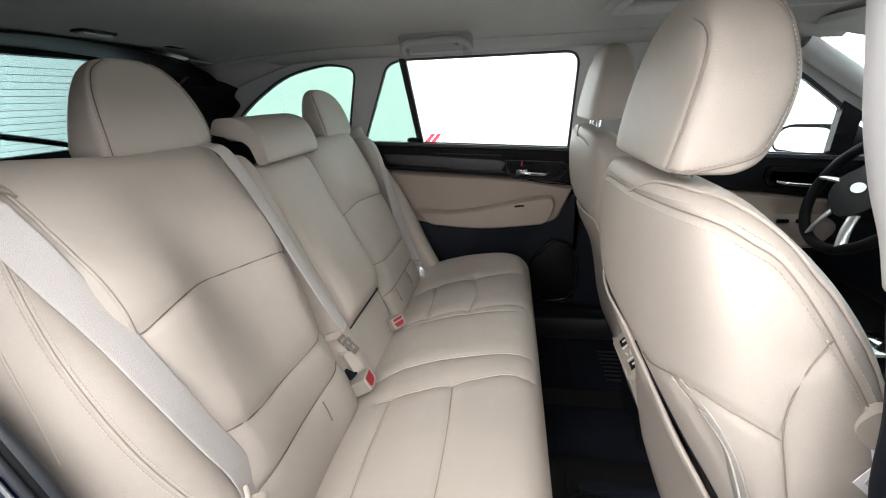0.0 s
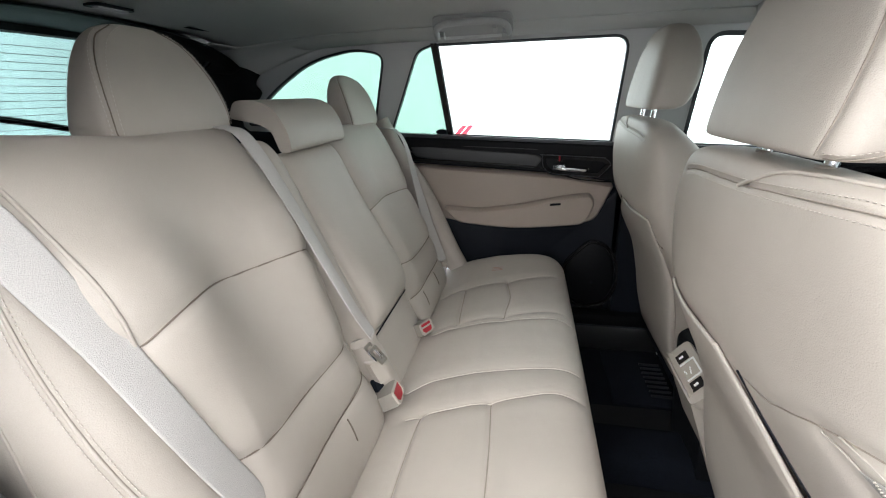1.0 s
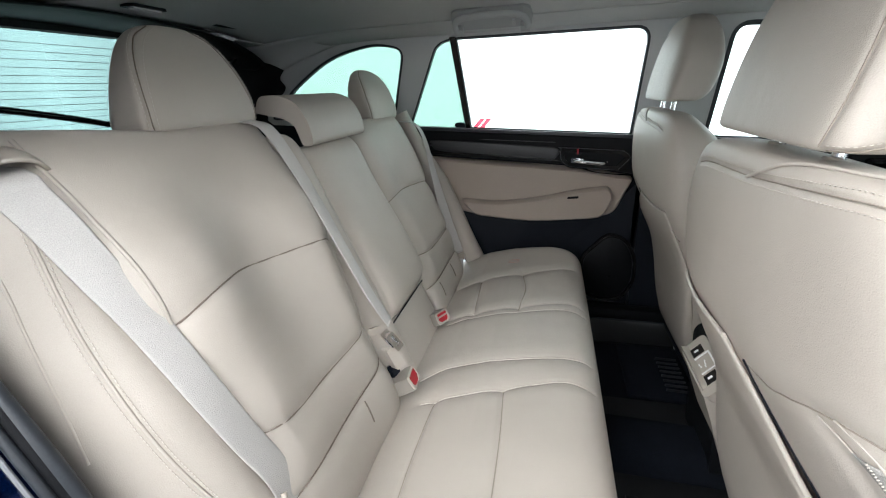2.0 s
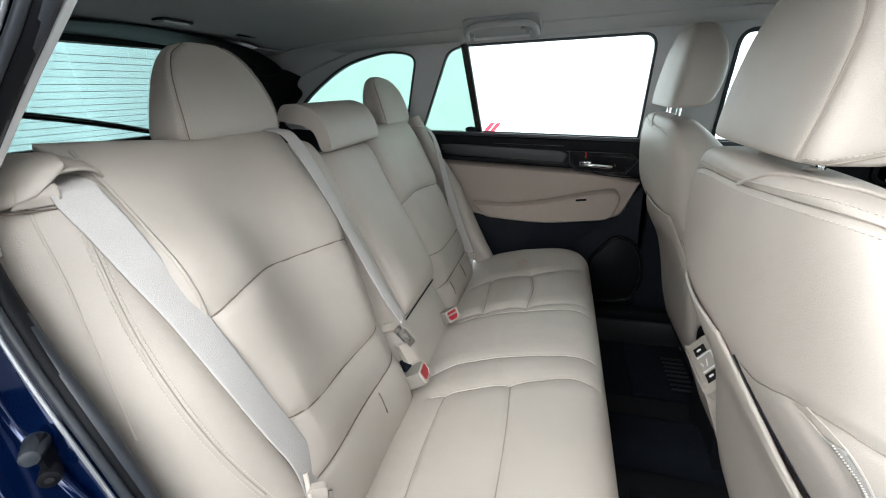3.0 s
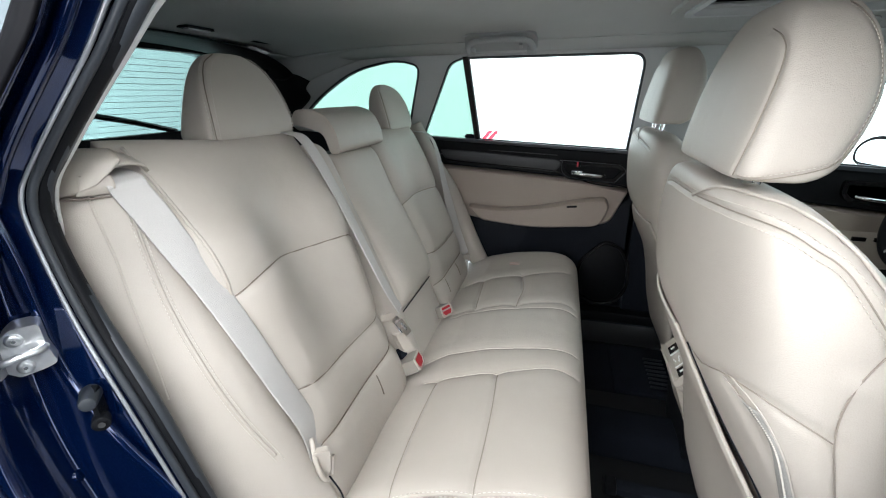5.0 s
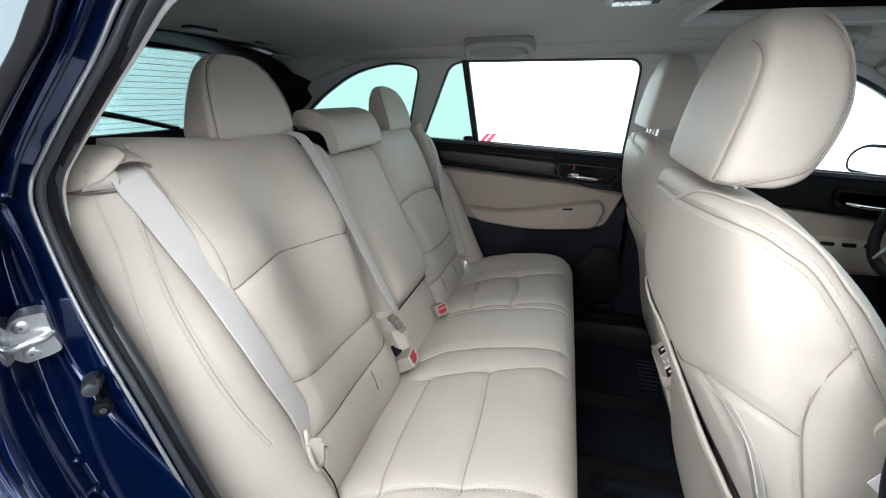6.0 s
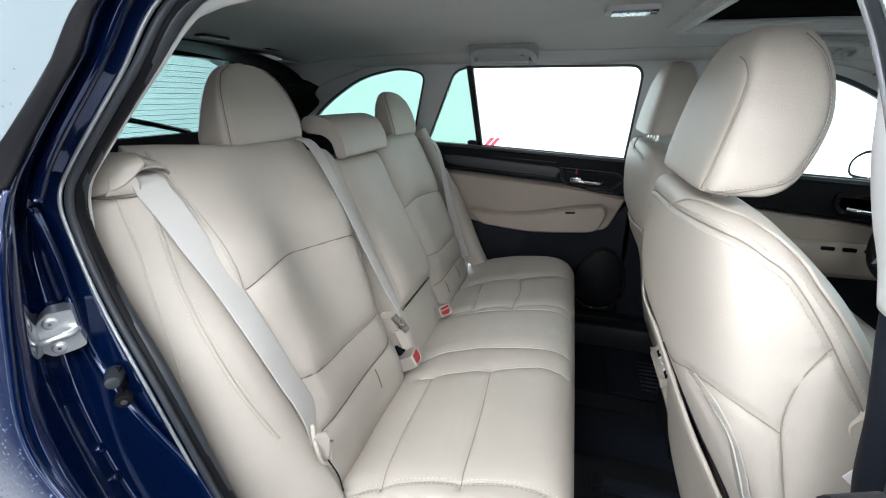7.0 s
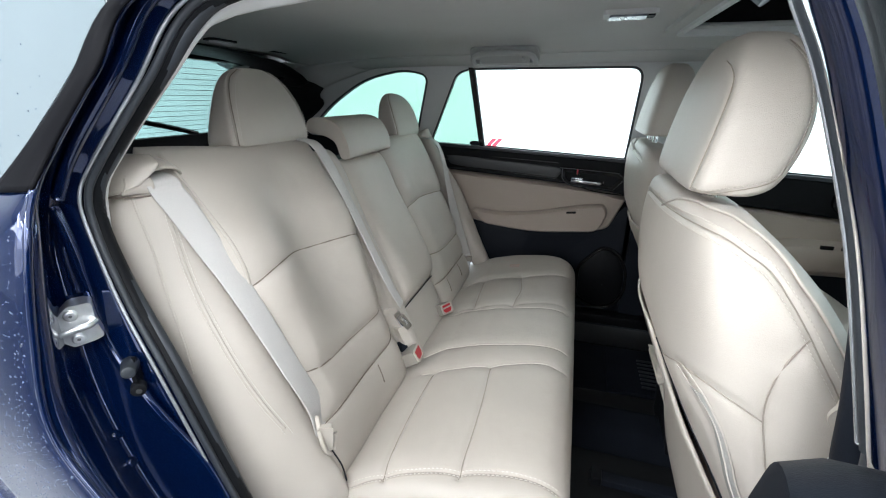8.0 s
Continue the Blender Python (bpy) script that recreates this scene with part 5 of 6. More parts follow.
tp = lambda y, z, d: (-1.235 - (1.46 - z) * 0.55 - d - 0.10 * y * y, y, z)
T_OUT = rounded([(-0.60, 0.55), (0.60, 0.55), (0.64, 1.05), (0.62, 1.53), (-0.62, 1.53), (-0.64, 1.05)], 0.03)
T_IN = rounded([(-0.50, 1.185), (0.50, 1.185), (0.55, 1.205), (0.50, 1.472), (-0.50, 1.472), (-0.55, 1.205)], 0.03)
part("frame", ring(T_OUT, T_IN, tp, 0.0, 0.04), BLACK_PLASTIC, tail)
rg = part("rear_glass", prism(T_IN, tp, 0.02, 0.025), REAR_GLASS, tail, "green-tinted heated rear glass")
rg.visible_shadow = False
for i in range(13):
    z = 1.205 + i * 0.0195
    tube("heating_line", [tp(y, z, 0.018) for y in np.linspace(-0.48, 0.48, 9)], 0.0007, DARK_TRIM, rg, n=4, per=2)
tube("wiper_blade", [tp(y, 1.249 - 0.193 * y + 0.012 * math.cos(y * 4), 0.035) for y in np.linspace(-0.35, 0.34, 8)], 0.010, GLOSS_BLACK, tail, "black rear wiper", n=8)
tube("gas_strut", [(-1.02, 0.50, 1.445), (-1.33, 0.555, 1.30)], 0.009, GLOSS_BLACK, tail, n=8)
sheet("roof_trim", [[(-0.99, -0.55, 1.425), (-0.99, -0.35, 1.470), (-0.99, 0, 1.492), (-0.99, 0.35, 1.470), (-0.99, 0.50, 1.432), (-0.985, 0.56, 1.395)],
                    [(-1.06, -0.55, 1.425), (-1.06, -0.35, 1.465), (-1.06, 0, 1.486), (-1.06, 0.35, 1.463), (-1.06, 0.50, 1.42), (-1.06, 0.56, 1.375)],
                    [(-1.24, -0.56, 1.455), (-1.23, -0.35, 1.478), (-1.23, 0, 1.490), (-1.23, 0.35, 1.478), (-1.24, 0.50, 1.45), (-1.27, 0.56, 1.39)]], BLACK_PLASTIC, tail, "black headliner edge trim", per=5)
sheet("pillar_cover", [[(-0.93, 0.605, 1.385), (-1.00, 0.585, 1.415), (-1.10, 0.57, 1.445), (-1.26, 0.565, 1.47)], [(-0.965, 0.605, 1.345), (-1.01, 0.565, 1.35), (-1.12, 0.545, 1.355), (-1.29, 0.56, 1.36)], [(-0.965, 0.628, 1.30), (-1.02, 0.59, 1.29), (-1.14, 0.575, 1.27), (-1.35, 0.575, 1.25)],
                       [(-1.08, 0.655, 1.19), (-1.10, 0.61, 1.18), (-1.2, 0.59, 1.16), (-1.42, 0.58, 1.14)], [(-0.9, 0.66, 1.10), (-1.0, 0.62, 1.10), (-1.2, 0.60, 1.08), (-1.46, 0.585, 1.06)]], BLACK_PLASTIC, tail, "black rear pillar cover", per=5)
sheet("roof_corner", [[(-0.99, 0.44, 1.468), (-1.05, 0.44, 1.466), (-1.12, 0.44, 1.464), (-1.28, 0.44, 1.455)], [(-0.96, 0.53, 1.462), (-1.02, 0.54, 1.458), (-1.10, 0.55, 1.455), (-1.28, 0.56, 1.45)], [(-0.86, 0.605, 1.44), (-0.98, 0.605, 1.435), (-1.10, 0.605, 1.43), (-1.28, 0.605, 1.43)], [(-0.90, 0.64, 1.36), (-0.98, 0.64, 1.36), (-1.10, 0.64, 1.36), (-1.28, 0.64, 1.36)]], HEADLINER, tail, "grey roof lining at the rear corner", per=4)
sheet("roof_closure", [[(-0.95, 0.30, 1.499), (-0.95, 0.5, 1.491), (-0.95, 0.67, 1.462)], [(-1.12, 0.30, 1.498), (-1.12, 0.5, 1.490), (-1.12, 0.67, 1.460)], [(-1.32, 0.30, 1.497), (-1.32, 0.5, 1.490), (-1.32, 0.67, 1.458)]], BLACK_PLASTIC, tail, "", per=4)
cargo = thing("cargo_floor", "dark carpeted cargo floor behind the rear seat", "cargo floor", kind="structure")
part("carpet_panel", box((-1.02, 0, 0.74), (0.96, 1.22, 0.03)), CARPET, cargo)
sheet("cargo_side", [[(-0.50, 0.69, 1.14), (-0.8, 0.66, 1.15), (-1.1, 0.62, 1.17), (-1.45, 0.58, 1.15)], [(-0.50, 0.69, 0.95), (-0.8, 0.62, 0.95), (-1.1, 0.6, 0.95), (-1.45, 0.58, 0.95)], [(-0.5, 0.69, 0.4), (-0.8, 0.62, 0.4), (-1.1, 0.6, 0.4), (-1.45, 0.58, 0.4)]], DARK_TRIM, cargo, per=3)
part("parcel_blind", box((-0.72, 0.02, 1.085), (0.30, 1.16, 0.012)), BLACK_PLASTIC, cargo, bevel=0.004)

# ---- ceiling fittings ----
TRIM_LINE = material("satin_black_line", (0.03, 0.032, 0.036), rough=0.3, vary=0.1)
LENS = material("reflective_lens", (0.20, 0.22, 0.25), rough=0.30, metal=0.3, vary=0.25, vary_scale=60)
LENS_DARK = material("blue_grey_reflector", (0.05, 0.07, 0.11), rough=0.2, vary=0.2)
dome = thing("dome_light", "unlit chrome-rimmed dome light in the headliner", "dome light", (0.245, 0.03, 1.515))
part("housing", prism(rounded([(-0.058, -0.034), (0.058, -0.034), (0.058, 0.034), (-0.058, 0.034)], 0.012), lambda a, b, d: (0.248 + a, 0.03 + b, 1.527 - d), 0.0, 0.012), PILLAR_GREY, dome, bevel=0.003)
part("lens", prism(rounded([(-0.045, -0.024), (0.035, -0.024), (0.035, 0.024), (-0.045, 0.024)], 0.01), lambda a, b, d: (0.248 + a, 0.03 + b, 1.527 - d), 0.010, 0.0165), LENS, dome, "clear reflective lens", bevel=0.003)
for a in (-0.030, -0.014, 0.004):
    part("lens_rib", prism([(a, -0.016), (a + 0.006, -0.016), (a + 0.014, 0.014), (a + 0.006, 0.014)], lambda a, b, d: (0.248 + a, 0.03 + b, 1.527 - d), 0.0160, 0.0172), LENS_DARK, dome)
part("switch", prism(rounded([(0.037, -0.02), (0.052, -0.02), (0.052, 0.02), (0.037, 0.02)], 0.003), lambda a, b, d: (0.248 + a, 0.03 + b, 1.527 - d), 0.010, 0.0150), DARK_TRIM, dome, bevel=0.001)


HANDLE_GREY = material("grey_handle_plastic", (0.40, 0.40, 0.395), rough=0.7, grain=0.03, vary=0.03, bump=0.1, bump_scale=900)


# darker copy of the handle grey: the recess's shade put into the colour
HANDLE_DARK = material("shaded_grey_plastic", (0.36, 0.36, 0.355), rough=0.7, vary=0.03)


def grab_handle(x, y, z, turn=0.0):
    g = thing("grab_handle", "grey folding grab handle above the door window", "grab handle", (x, y, z), group="grab handles")
    q = lambda a, b, d: (x + a, y - 0.857 * b - 0.515 * d, z + 0.515 * b - 0.857 * d)
    part("recess", prism(rounded([(-0.128, -0.046), (0.128, -0.046), (0.120, 0.042), (-0.120, 0.042)], 0.026), q, -0.030, 0.001), HANDLE_DARK, g, "shaded recess plate", bevel=0.004)
    tube("grip", [q(-0.106, -0.036, 0.004), q(-0.112, -0.022, 0.016), q(-0.108, 0.012, 0.020), q(-0.085, 0.032, 0.020), q(-0.03, 0.038, 0.020), q(0.03, 0.038, 0.020), q(0.085, 0.032, 0.020), q(0.108, 0.012, 0.020), q(0.112, -0.022, 0.016), q(0.106, -0.036, 0.004)], 0.0095, HANDLE_GREY, g, n=12)
    for s in (-1, 1):
        part("mount", prism(rounded([(s * 0.106 - 0.015, -0.048), (s * 0.106 + 0.015, -0.048), (s * 0.106 + 0.015, -0.022), (s * 0.106 - 0.015, -0.022)], 0.006), q, 0.0, 0.018), HANDLE_GREY, g, bevel=0.004)
    part("hook", prism(rounded([(0.064, -0.030), (0.076, -0.030), (0.076, -0.006), (0.064, -0.006)], 0.004), q, 0.0, 0.010), HANDLE_GREY, g, bevel=0.003)
    return g


rear_grip = grab_handle(-0.120, 0.503, 1.482)
copy_thing(rear_grip, pose(0.80, 0.500, 1.478))
sun = thing("sunroof", "open sunroof with pale frame and dark glass", "sunroof", (0.69, 0, 1.52), kind="structure")
S_O = rounded([(0.372, -0.40), (1.02, -0.40), (1.02, 0.40), (0.372, 0.40)], 0.05)
S_I = rounded([(0.420, -0.345), (0.97, -0.345), (0.97, 0.345), (0.420, 0.345)], 0.03)
S_M = [tuple((np.array(a) * 0.35 + np.array(b) * 0.65)) for a, b in zip(S_O, S_I)]
zz = lambda a, b, d: (a, b, min(roof_z(a, b), 1.53) - 0.004 - d)
part("frame", ring(S_O, S_M, zz, 0.004, -0.01), HEADLINER, sun, smooth=True)
part("frame_lip", ring(S_M, S_I, zz, 0.012, -0.02), PILLAR_GREY, sun, bevel=0.003)
part("well", ring(shrink(S_I, -0.01), shrink(S_I, -0.004), lambda a, b, d: (a, b, 1.52 + d), -0.01, 0.075), GLOSS_BLACK, sun)
gp = part("glass_panel", prism(shrink(S_I, -0.02), lambda a, b, d: (a, b, 1.592 + d), 0.0, 0.006), SMOKE_GLASS, sun, "smoked roof glass")
hatch = thing("ceiling_vent", "small black slot with a pale flap in the headliner", "ceiling anchor", (-0.80, 0.10, 1.49))
part("slot", prism(rounded([(-0.05, -0.022), (0.05, -0.022), (0.05, 0.022), (-0.05, 0.022)], 0.01), lambda a, b, d: (-0.92 + b * 1.0, 0.02 + a * 1.0, roof_z(-0.92, 0.0) - d), 0.0, 0.006), BLACK_PLASTIC, hatch, bevel=0.002)
part("flap", prism(rounded([(-0.04, -0.012), (0.04, -0.012), (0.04, 0.008), (-0.04, 0.008)], 0.004), lambda a, b, d: (-0.915 + b, 0.02 + a, roof_z(-0.92, 0.0) - d), 0.005, 0.010), PILLAR_GREY, hatch, bevel=0.002)

# ---- far rear door fittings ----
dp = lambda x, z, d: left_wall(x, z, d)
bez = rounded([(0.115, 1.065), (0.345, 1.052), (0.375, 1.025), (0.33, 0.972), (0.15, 0.985), (0.118, 1.01)], 0.018)
part("handle_bezel", ring(bez, shrink(bez, 0.018), dp, -0.030, 0.01), GLOSS_BLACK, rear_door, "gloss black handle surround", bevel=0.003)
# lighter tube painted as the highlight along the surround's edge
tube("bezel_glint", [dp(a, b, -0.031) for a, b in shrink(bez, 0.004)[::2]], 0.0014, TRIM_LINE, rear_door, "lighter line as edge highlight of the surround", n=6, closed=True, per=3)
part("handle_cup", prism(shrink(bez, 0.016), dp, -0.016, -0.012), BLACK_PLASTIC, rear_door)
tube("inner_handle", [dp(0.168, 1.012, -0.022), dp(0.19, 1.010, -0.042), dp(0.23, 1.006, -0.044), dp(0.268, 1.003, -0.040), dp(0.285, 1.004, -0.022)], 0.0085, CHROME, rear_door, "chrome pull handle", n=12, flat=0.8)
part("handle_base", prism(rounded([(0.16, 1.022), (0.205, 1.022), (0.20, 0.998), (0.16, 1.0)], 0.006), dp, -0.030, -0.014), CHROME, rear_door, bevel=0.002)
part("lock_lever", box(dp(0.185, 1.044, -0.024), (0.018, 0.012, 0.022)), BLACK_PLASTIC, rear_door, bevel=0.003)
part("lock_mark", box(dp(0.182, 1.046, -0.031), (0.006, 0.002, 0.020)), RED, rear_door, "small red lock mark")
part("belt_strip", prism([(-0.55, belt(-0.55) + 0.008), (0.41, belt(0.41) + 0.004), (0.41, belt(0.41) - 0.008), (-0.55, belt(-0.55) - 0.006)], dp, -0.024, 0.004), RUBBER, rear_door, "black glass wiper strip", bevel=0.003)
tube("trim_line", [dp(-0.42, 1.047, -0.018), dp(-0.1, 1.028, -0.020), dp(0.1, 1.012, -0.020), dp(0.25, 0.968, -0.020), dp(0.40, 0.955, -0.018)], 0.0022, GLOSS_BLACK, rear_door, n=6)
inlay = rounded([(-0.40, 1.092), (-0.36, 1.096), (0.10, 1.062), (0.125, 1.045), (0.095, 1.006), (-0.33, 1.043), (-0.38, 1.052)], [0.01, 0.01, 0.02, 0.01, 0.015, 0.03, 0.01])
bulged(inlay, dp, -0.012, 0.007, SATIN_BLACK, "inlay", rear_door, "satin black inlay", inset=0.008)
arm = rounded([(-0.27, 0.858), (-0.12, 0.848), (0.05, 0.868), (0.20, 0.905), (0.305, 0.918), (0.325, 0.88), (0.295, 0.795), (0.02, 0.768), (-0.21, 0.79)], [0.02, 0.04, 0.1, 0.06, 0.03, 0.03, 0.04, 0.1, 0.03])
bulged(arm, dp, -0.012, 0.05, DOOR_TAN, "armrest", rear_door, "ivory moulded armrest with pull cup", inset=0.010)
part("pull_slot", prism(rounded([(0.155, 0.880), (0.195, 0.884), (0.195, 0.876), (0.155, 0.872)], 0.003), dp, -0.068, -0.064), BLACK_PLASTIC, rear_door, "dark slot")
spk = rounded([(0.235, 0.615), (0.325, 0.715), (0.39, 0.695), (0.43, 0.62), (0.435, 0.52), (0.40, 0.445), (0.315, 0.425), (0.235, 0.47)], 0.03)
sg_ = bulged(spk, dp, 0.01, 0.024, BLACK_PLASTIC, "speaker_grille", rear_door, "black speaker grille with small badge", inset=0.012)
part("grille_ring", ring(shrink(spk, -0.010), shrink(spk, 0.002), dp, -0.016, 0.004), GLOSS_BLACK, rear_door, "gloss black rim", bevel=0.003)
tube("grille_rim", [dp(a, b, -0.018) for a, b in shrink(spk, -0.004)[::3]], 0.0016, GLOSS_BLACK, rear_door, "satin black rim line", n=6, closed=True, per=3)
for dz, x1 in ((0.034, 0.10), (0.066, 0.12)):
    tube("trim_groove", [dp(x, belt(x) - dz, -0.0175) for x in (-0.44, -0.25, -0.05, x1)], 0.0016, TRIM_LINE, rear_door, n=6)
part("badge", cyl(dp(0.344, 0.54, -0.015), dp(0.344, 0.54, -0.020), 0.004, n=12), CHROME, sg_)
part("sill_step", box((0.15, 0.70, 0.385), (0.9, 0.07, 0.05)), BLACK_PLASTIC, rear_door, bevel=0.012)
bpl = tagged(part("pillar_lower", prism(rounded([(0.425, 1.06), (0.58, 1.05), (0.60, 0.38), (0.43, 0.38)], 0.02), dp, -0.012, 0.05), DARK_TRIM, bevel=0.006), "dark charcoal lower centre pillar trim", "pillar trim", kind="structure")
# stickers on the far glass
sticker = thing("window_sticker", "red striped sticker on the door glass", "sticker", (-0.19, 0.73, 1.14))
for k in range(2):
    o = k * 0.026
    part("red_stripe", prism([(-0.226 + o, 1.128), (-0.206 + o, 1.128), (-0.168 + o, 1.170), (-0.188 + o, 1.170)], dp, 0.004, 0.0085), RED_FILM, sticker)
oval = [(-0.268 + 0.024 * math.cos(a), 1.146 + 0.011 * math.sin(a)) for a in np.linspace(0, 2 * math.pi, 24, endpoint=False)]
tagged(part("oval_sticker", prism(oval, dp, 0.004, 0.0085), DARK_TRIM), "dark oval sticker on the tinted glass", "sticker")

# ---- belts and buckles of the rear seat ----
belt_r = thing("seat_belt", "ivory webbing seat belt lying over the side bolster", "seat belt", (-0.22, -0.6, 0.7), group="rear seat belts")
NB = BOL[-1]
bk = [(0.59, 0.0, 0.002), (0.61, 0.35, 0.005), (0.66, 1.0, 0.011), (0.72, 1.6, 0.018), (0.77, 2.2, 0.022), (0.82, 3.0, 0.022), (0.88, 3.6, 0.020), (0.93, 4.1, 0.020), (0.96, 4.5, 0.014), (0.985, 4.95, 0.004)]
bpts = [NB.at(f, k, e) for f, k, e in bk]
bpts = [tuple(np.array(bpts[0]) + np.array((-0.034, 0.004, 0.012)))] + bpts
bsd = [(0.45, 0.9, 0.0)] * 4 + [(0.30, 0.95, 0.0), (0.14, 1.0, 0.0), (0.02, 1.0, 0.0), (-0.06, 1.0, 0.0), (-0.08, 1.0, 0.0), (-0.06, 1.0, 0.0), (0.1, 1.0, 0.0)]
ribbon("webbing", bpts, bsd, 0.046, 0.0016, WEBBING, belt_r)
# cap of the guide: a smooth dome that goes on from the bolster, with a lip towards the belt
gd = sheet("guide", [[(-0.565, -0.700, 1.196), (-0.512, -0.697, 1.197), (-0.486, -0.690, 1.201), (-0.474, -0.681, 1.206), (-0.468, -0.670, 1.211)],
                     [(-0.570, -0.700, 1.215), (-0.522, -0.694, 1.217), (-0.490, -0.684, 1.221), (-0.472, -0.669, 1.226), (-0.456, -0.652, 1.229)],
                     [(-0.580, -0.691, 1.234), (-0.537, -0.685, 1.238), (-0.502, -0.674, 1.241), (-0.474, -0.660, 1.243), (-0.450, -0.644, 1.242)],
                     [(-0.590, -0.674, 1.244), (-0.552, -0.668, 1.249), (-0.520, -0.660, 1.252), (-0.496, -0.650, 1.253), (-0.474, -0.637, 1.252)],
                     [(-0.600, -0.650, 1.238), (-0.572, -0.645, 1.243), (-0.545, -0.640, 1.245), (-0.522, -0.634, 1.246), (-0.500, -0.628, 1.246)]], IVORY_PLASTIC, belt_r, "ivory plastic belt guide cap", per=6, thick=0.004, cross=6)
sheet("guide_collar", [[(-0.462, -0.652, 1.230), (-0.452, -0.634, 1.233), (-0.453, -0.614, 1.228), (-0.464, -0.598, 1.216), (-0.474, -0.592, 1.202)],
                       [(-0.476, -0.648, 1.241), (-0.470, -0.630, 1.243), (-0.474, -0.608, 1.236), (-0.485, -0.591, 1.221), (-0.492, -0.585, 1.205)],
                       [(-0.512, -0.645, 1.246), (-0.510, -0.625, 1.247), (-0.515, -0.600, 1.240), (-0.520, -0.584, 1.224), (-0.525, -0.578, 1.206)],
                       [(-0.560, -0.640, 1.242), (-0.560, -0.620, 1.243), (-0.560, -0.600, 1.235), (-0.560, -0.584, 1.222), (-0.560, -0.578, 1.205)]], IVORY_PLASTIC, gd, per=5, thick=0.004, cross=5)
sheet("guide_apron", [[(-0.482, -0.680, 1.224), (-0.472, -0.668, 1.224), (-0.463, -0.652, 1.222)], [(-0.479, -0.685, 1.210), (-0.467, -0.669, 1.209), (-0.458, -0.653, 1.209)], [(-0.482, -0.690, 1.199), (-0.473, -0.672, 1.198), (-0.461, -0.656, 1.198)]], IVORY_PLASTIC, gd, per=5, thick=0.003, cross=5)
# dark line painted as shade in the gap below the cap
tube("guide_gap_shade", [(-0.512, -0.699, 1.196), (-0.488, -0.692, 1.195), (-0.474, -0.674, 1.194), (-0.460, -0.656, 1.194)], 0.0014, CREASE_SHADE, gd, n=6)
part("anchor", prism(rounded([(-0.010, -0.030), (0.012, -0.026), (0.016, 0.020), (-0.014, 0.024)], 0.007), lambda a, b, d: (-0.234 + a * 0.8 - d * 0.6, -0.610 + a * 0.6 + d * 0.8, 0.738 + b), -0.006, 0.006), IVORY_PLASTIC, belt_r, "ivory anchor cover", bevel=0.003)
tube("anchor_loop", [(-0.252, -0.604, 0.775), (-0.236, -0.622, 0.745), (-0.226, -0.622, 0.712), (-0.222, -0.604, 0.700), (-0.226, -0.590, 0.730)], 0.0042, IVORY_PLASTIC, belt_r, "ivory anchor loop", n=10)
tube("anchor_edge", [(-0.218, -0.616, 0.712), (-0.206, -0.608, 0.67), (-0.206, -0.598, 0.62)], 0.0016, DARK_TRIM, belt_r, n=8)

belt_c = thing("seat_belt", "ivory centre seat belt running down the backrest to its buckle", "seat belt", (-0.25, -0.24, 0.7), group="rear seat belts")
bp_ = lambda y, z, o: tuple(back_pt(y, z, o))
ribbon("webbing", [bp_(-0.232, 1.236, 0.015), bp_(-0.236, 1.20, 0.055), bp_(-0.240, 1.08, 0.074), bp_(-0.244, 0.95, 0.082), bp_(-0.243, 0.85, 0.087), bp_(-0.233, 0.79, 0.090)], [(0.1, 1, 0), (0.1, 1, 0), (-0.02, 1, 0), (-0.08, 1, 0), (-0.13, 1, 0), (-0.16, 1, 0)], 0.036, 0.0016, WEBBING, belt_c)
part("tongue", prism(rounded([(-0.010, -0.020), (0.010, -0.016), (0.010, 0.012), (-0.010, 0.016)], 0.005), lambda a, b, d: (-0.275 + b * 0.5 + d * 0.6, -0.214 + b * 0.9 + d * 0.3, 0.787 + a - b * 0.2), -0.007, 0.007), IVORY_PLASTIC, belt_c, "ivory belt tongue", bevel=0.003)
for dx, dz in ((0.0, 0.0), (0.012, -0.006)):
    part("latch_plate", ring(rounded([(-0.012, -0.024), (0.012, -0.024), (0.012, 0.024), (-0.012, 0.024)], 0.005), rounded([(-0.006, -0.016), (0.006, -0.016), (0.006, 0.012), (-0.006, 0.012)], 0.003),
                             lambda a, b, d: (-0.250 + dx + b * 0.55 + a * 0.3 + d, -0.206 + a * 0.8 - d * 0.3, 0.764 + dz - b * 0.7 + a * 0.25), -0.0014, 0.0014), CHROME, belt_c, "bright steel latch plate", bevel=0.0006)
part("buckle_stalk", prism(rounded([(-0.016, -0.030), (0.016, -0.030), (0.013, 0.026), (-0.013, 0.026)], 0.006), lambda a, b, d: (-0.246 + d * 0.8 + a * 0.4 - b * 0.45, -0.205 + a * 0.85 - d * 0.3, 0.716 + b * 0.85), -0.010, 0.010), IVORY_PLASTIC, belt_c, "small ivory anchor buckle", bevel=0.004)
part("stalk_boot", prism(rounded([(-0.020, -0.024), (0.020, -0.024), (0.015, 0.020), (-0.015, 0.020)], 0.006), lambda a, b, d: (-0.240 + d * 0.8 + a * 0.4 - b * 0.3, -0.206 + a * 0.85 - d * 0.3, 0.672 + b), -0.010, 0.010), DARK_TRIM, belt_c, "dark rubber boot", bevel=0.004)

belt_l = thing("seat_belt", "ivory webbing seat belt along the far side bolster", "seat belt", (-0.26, 0.56, 0.66), group="rear seat belts")
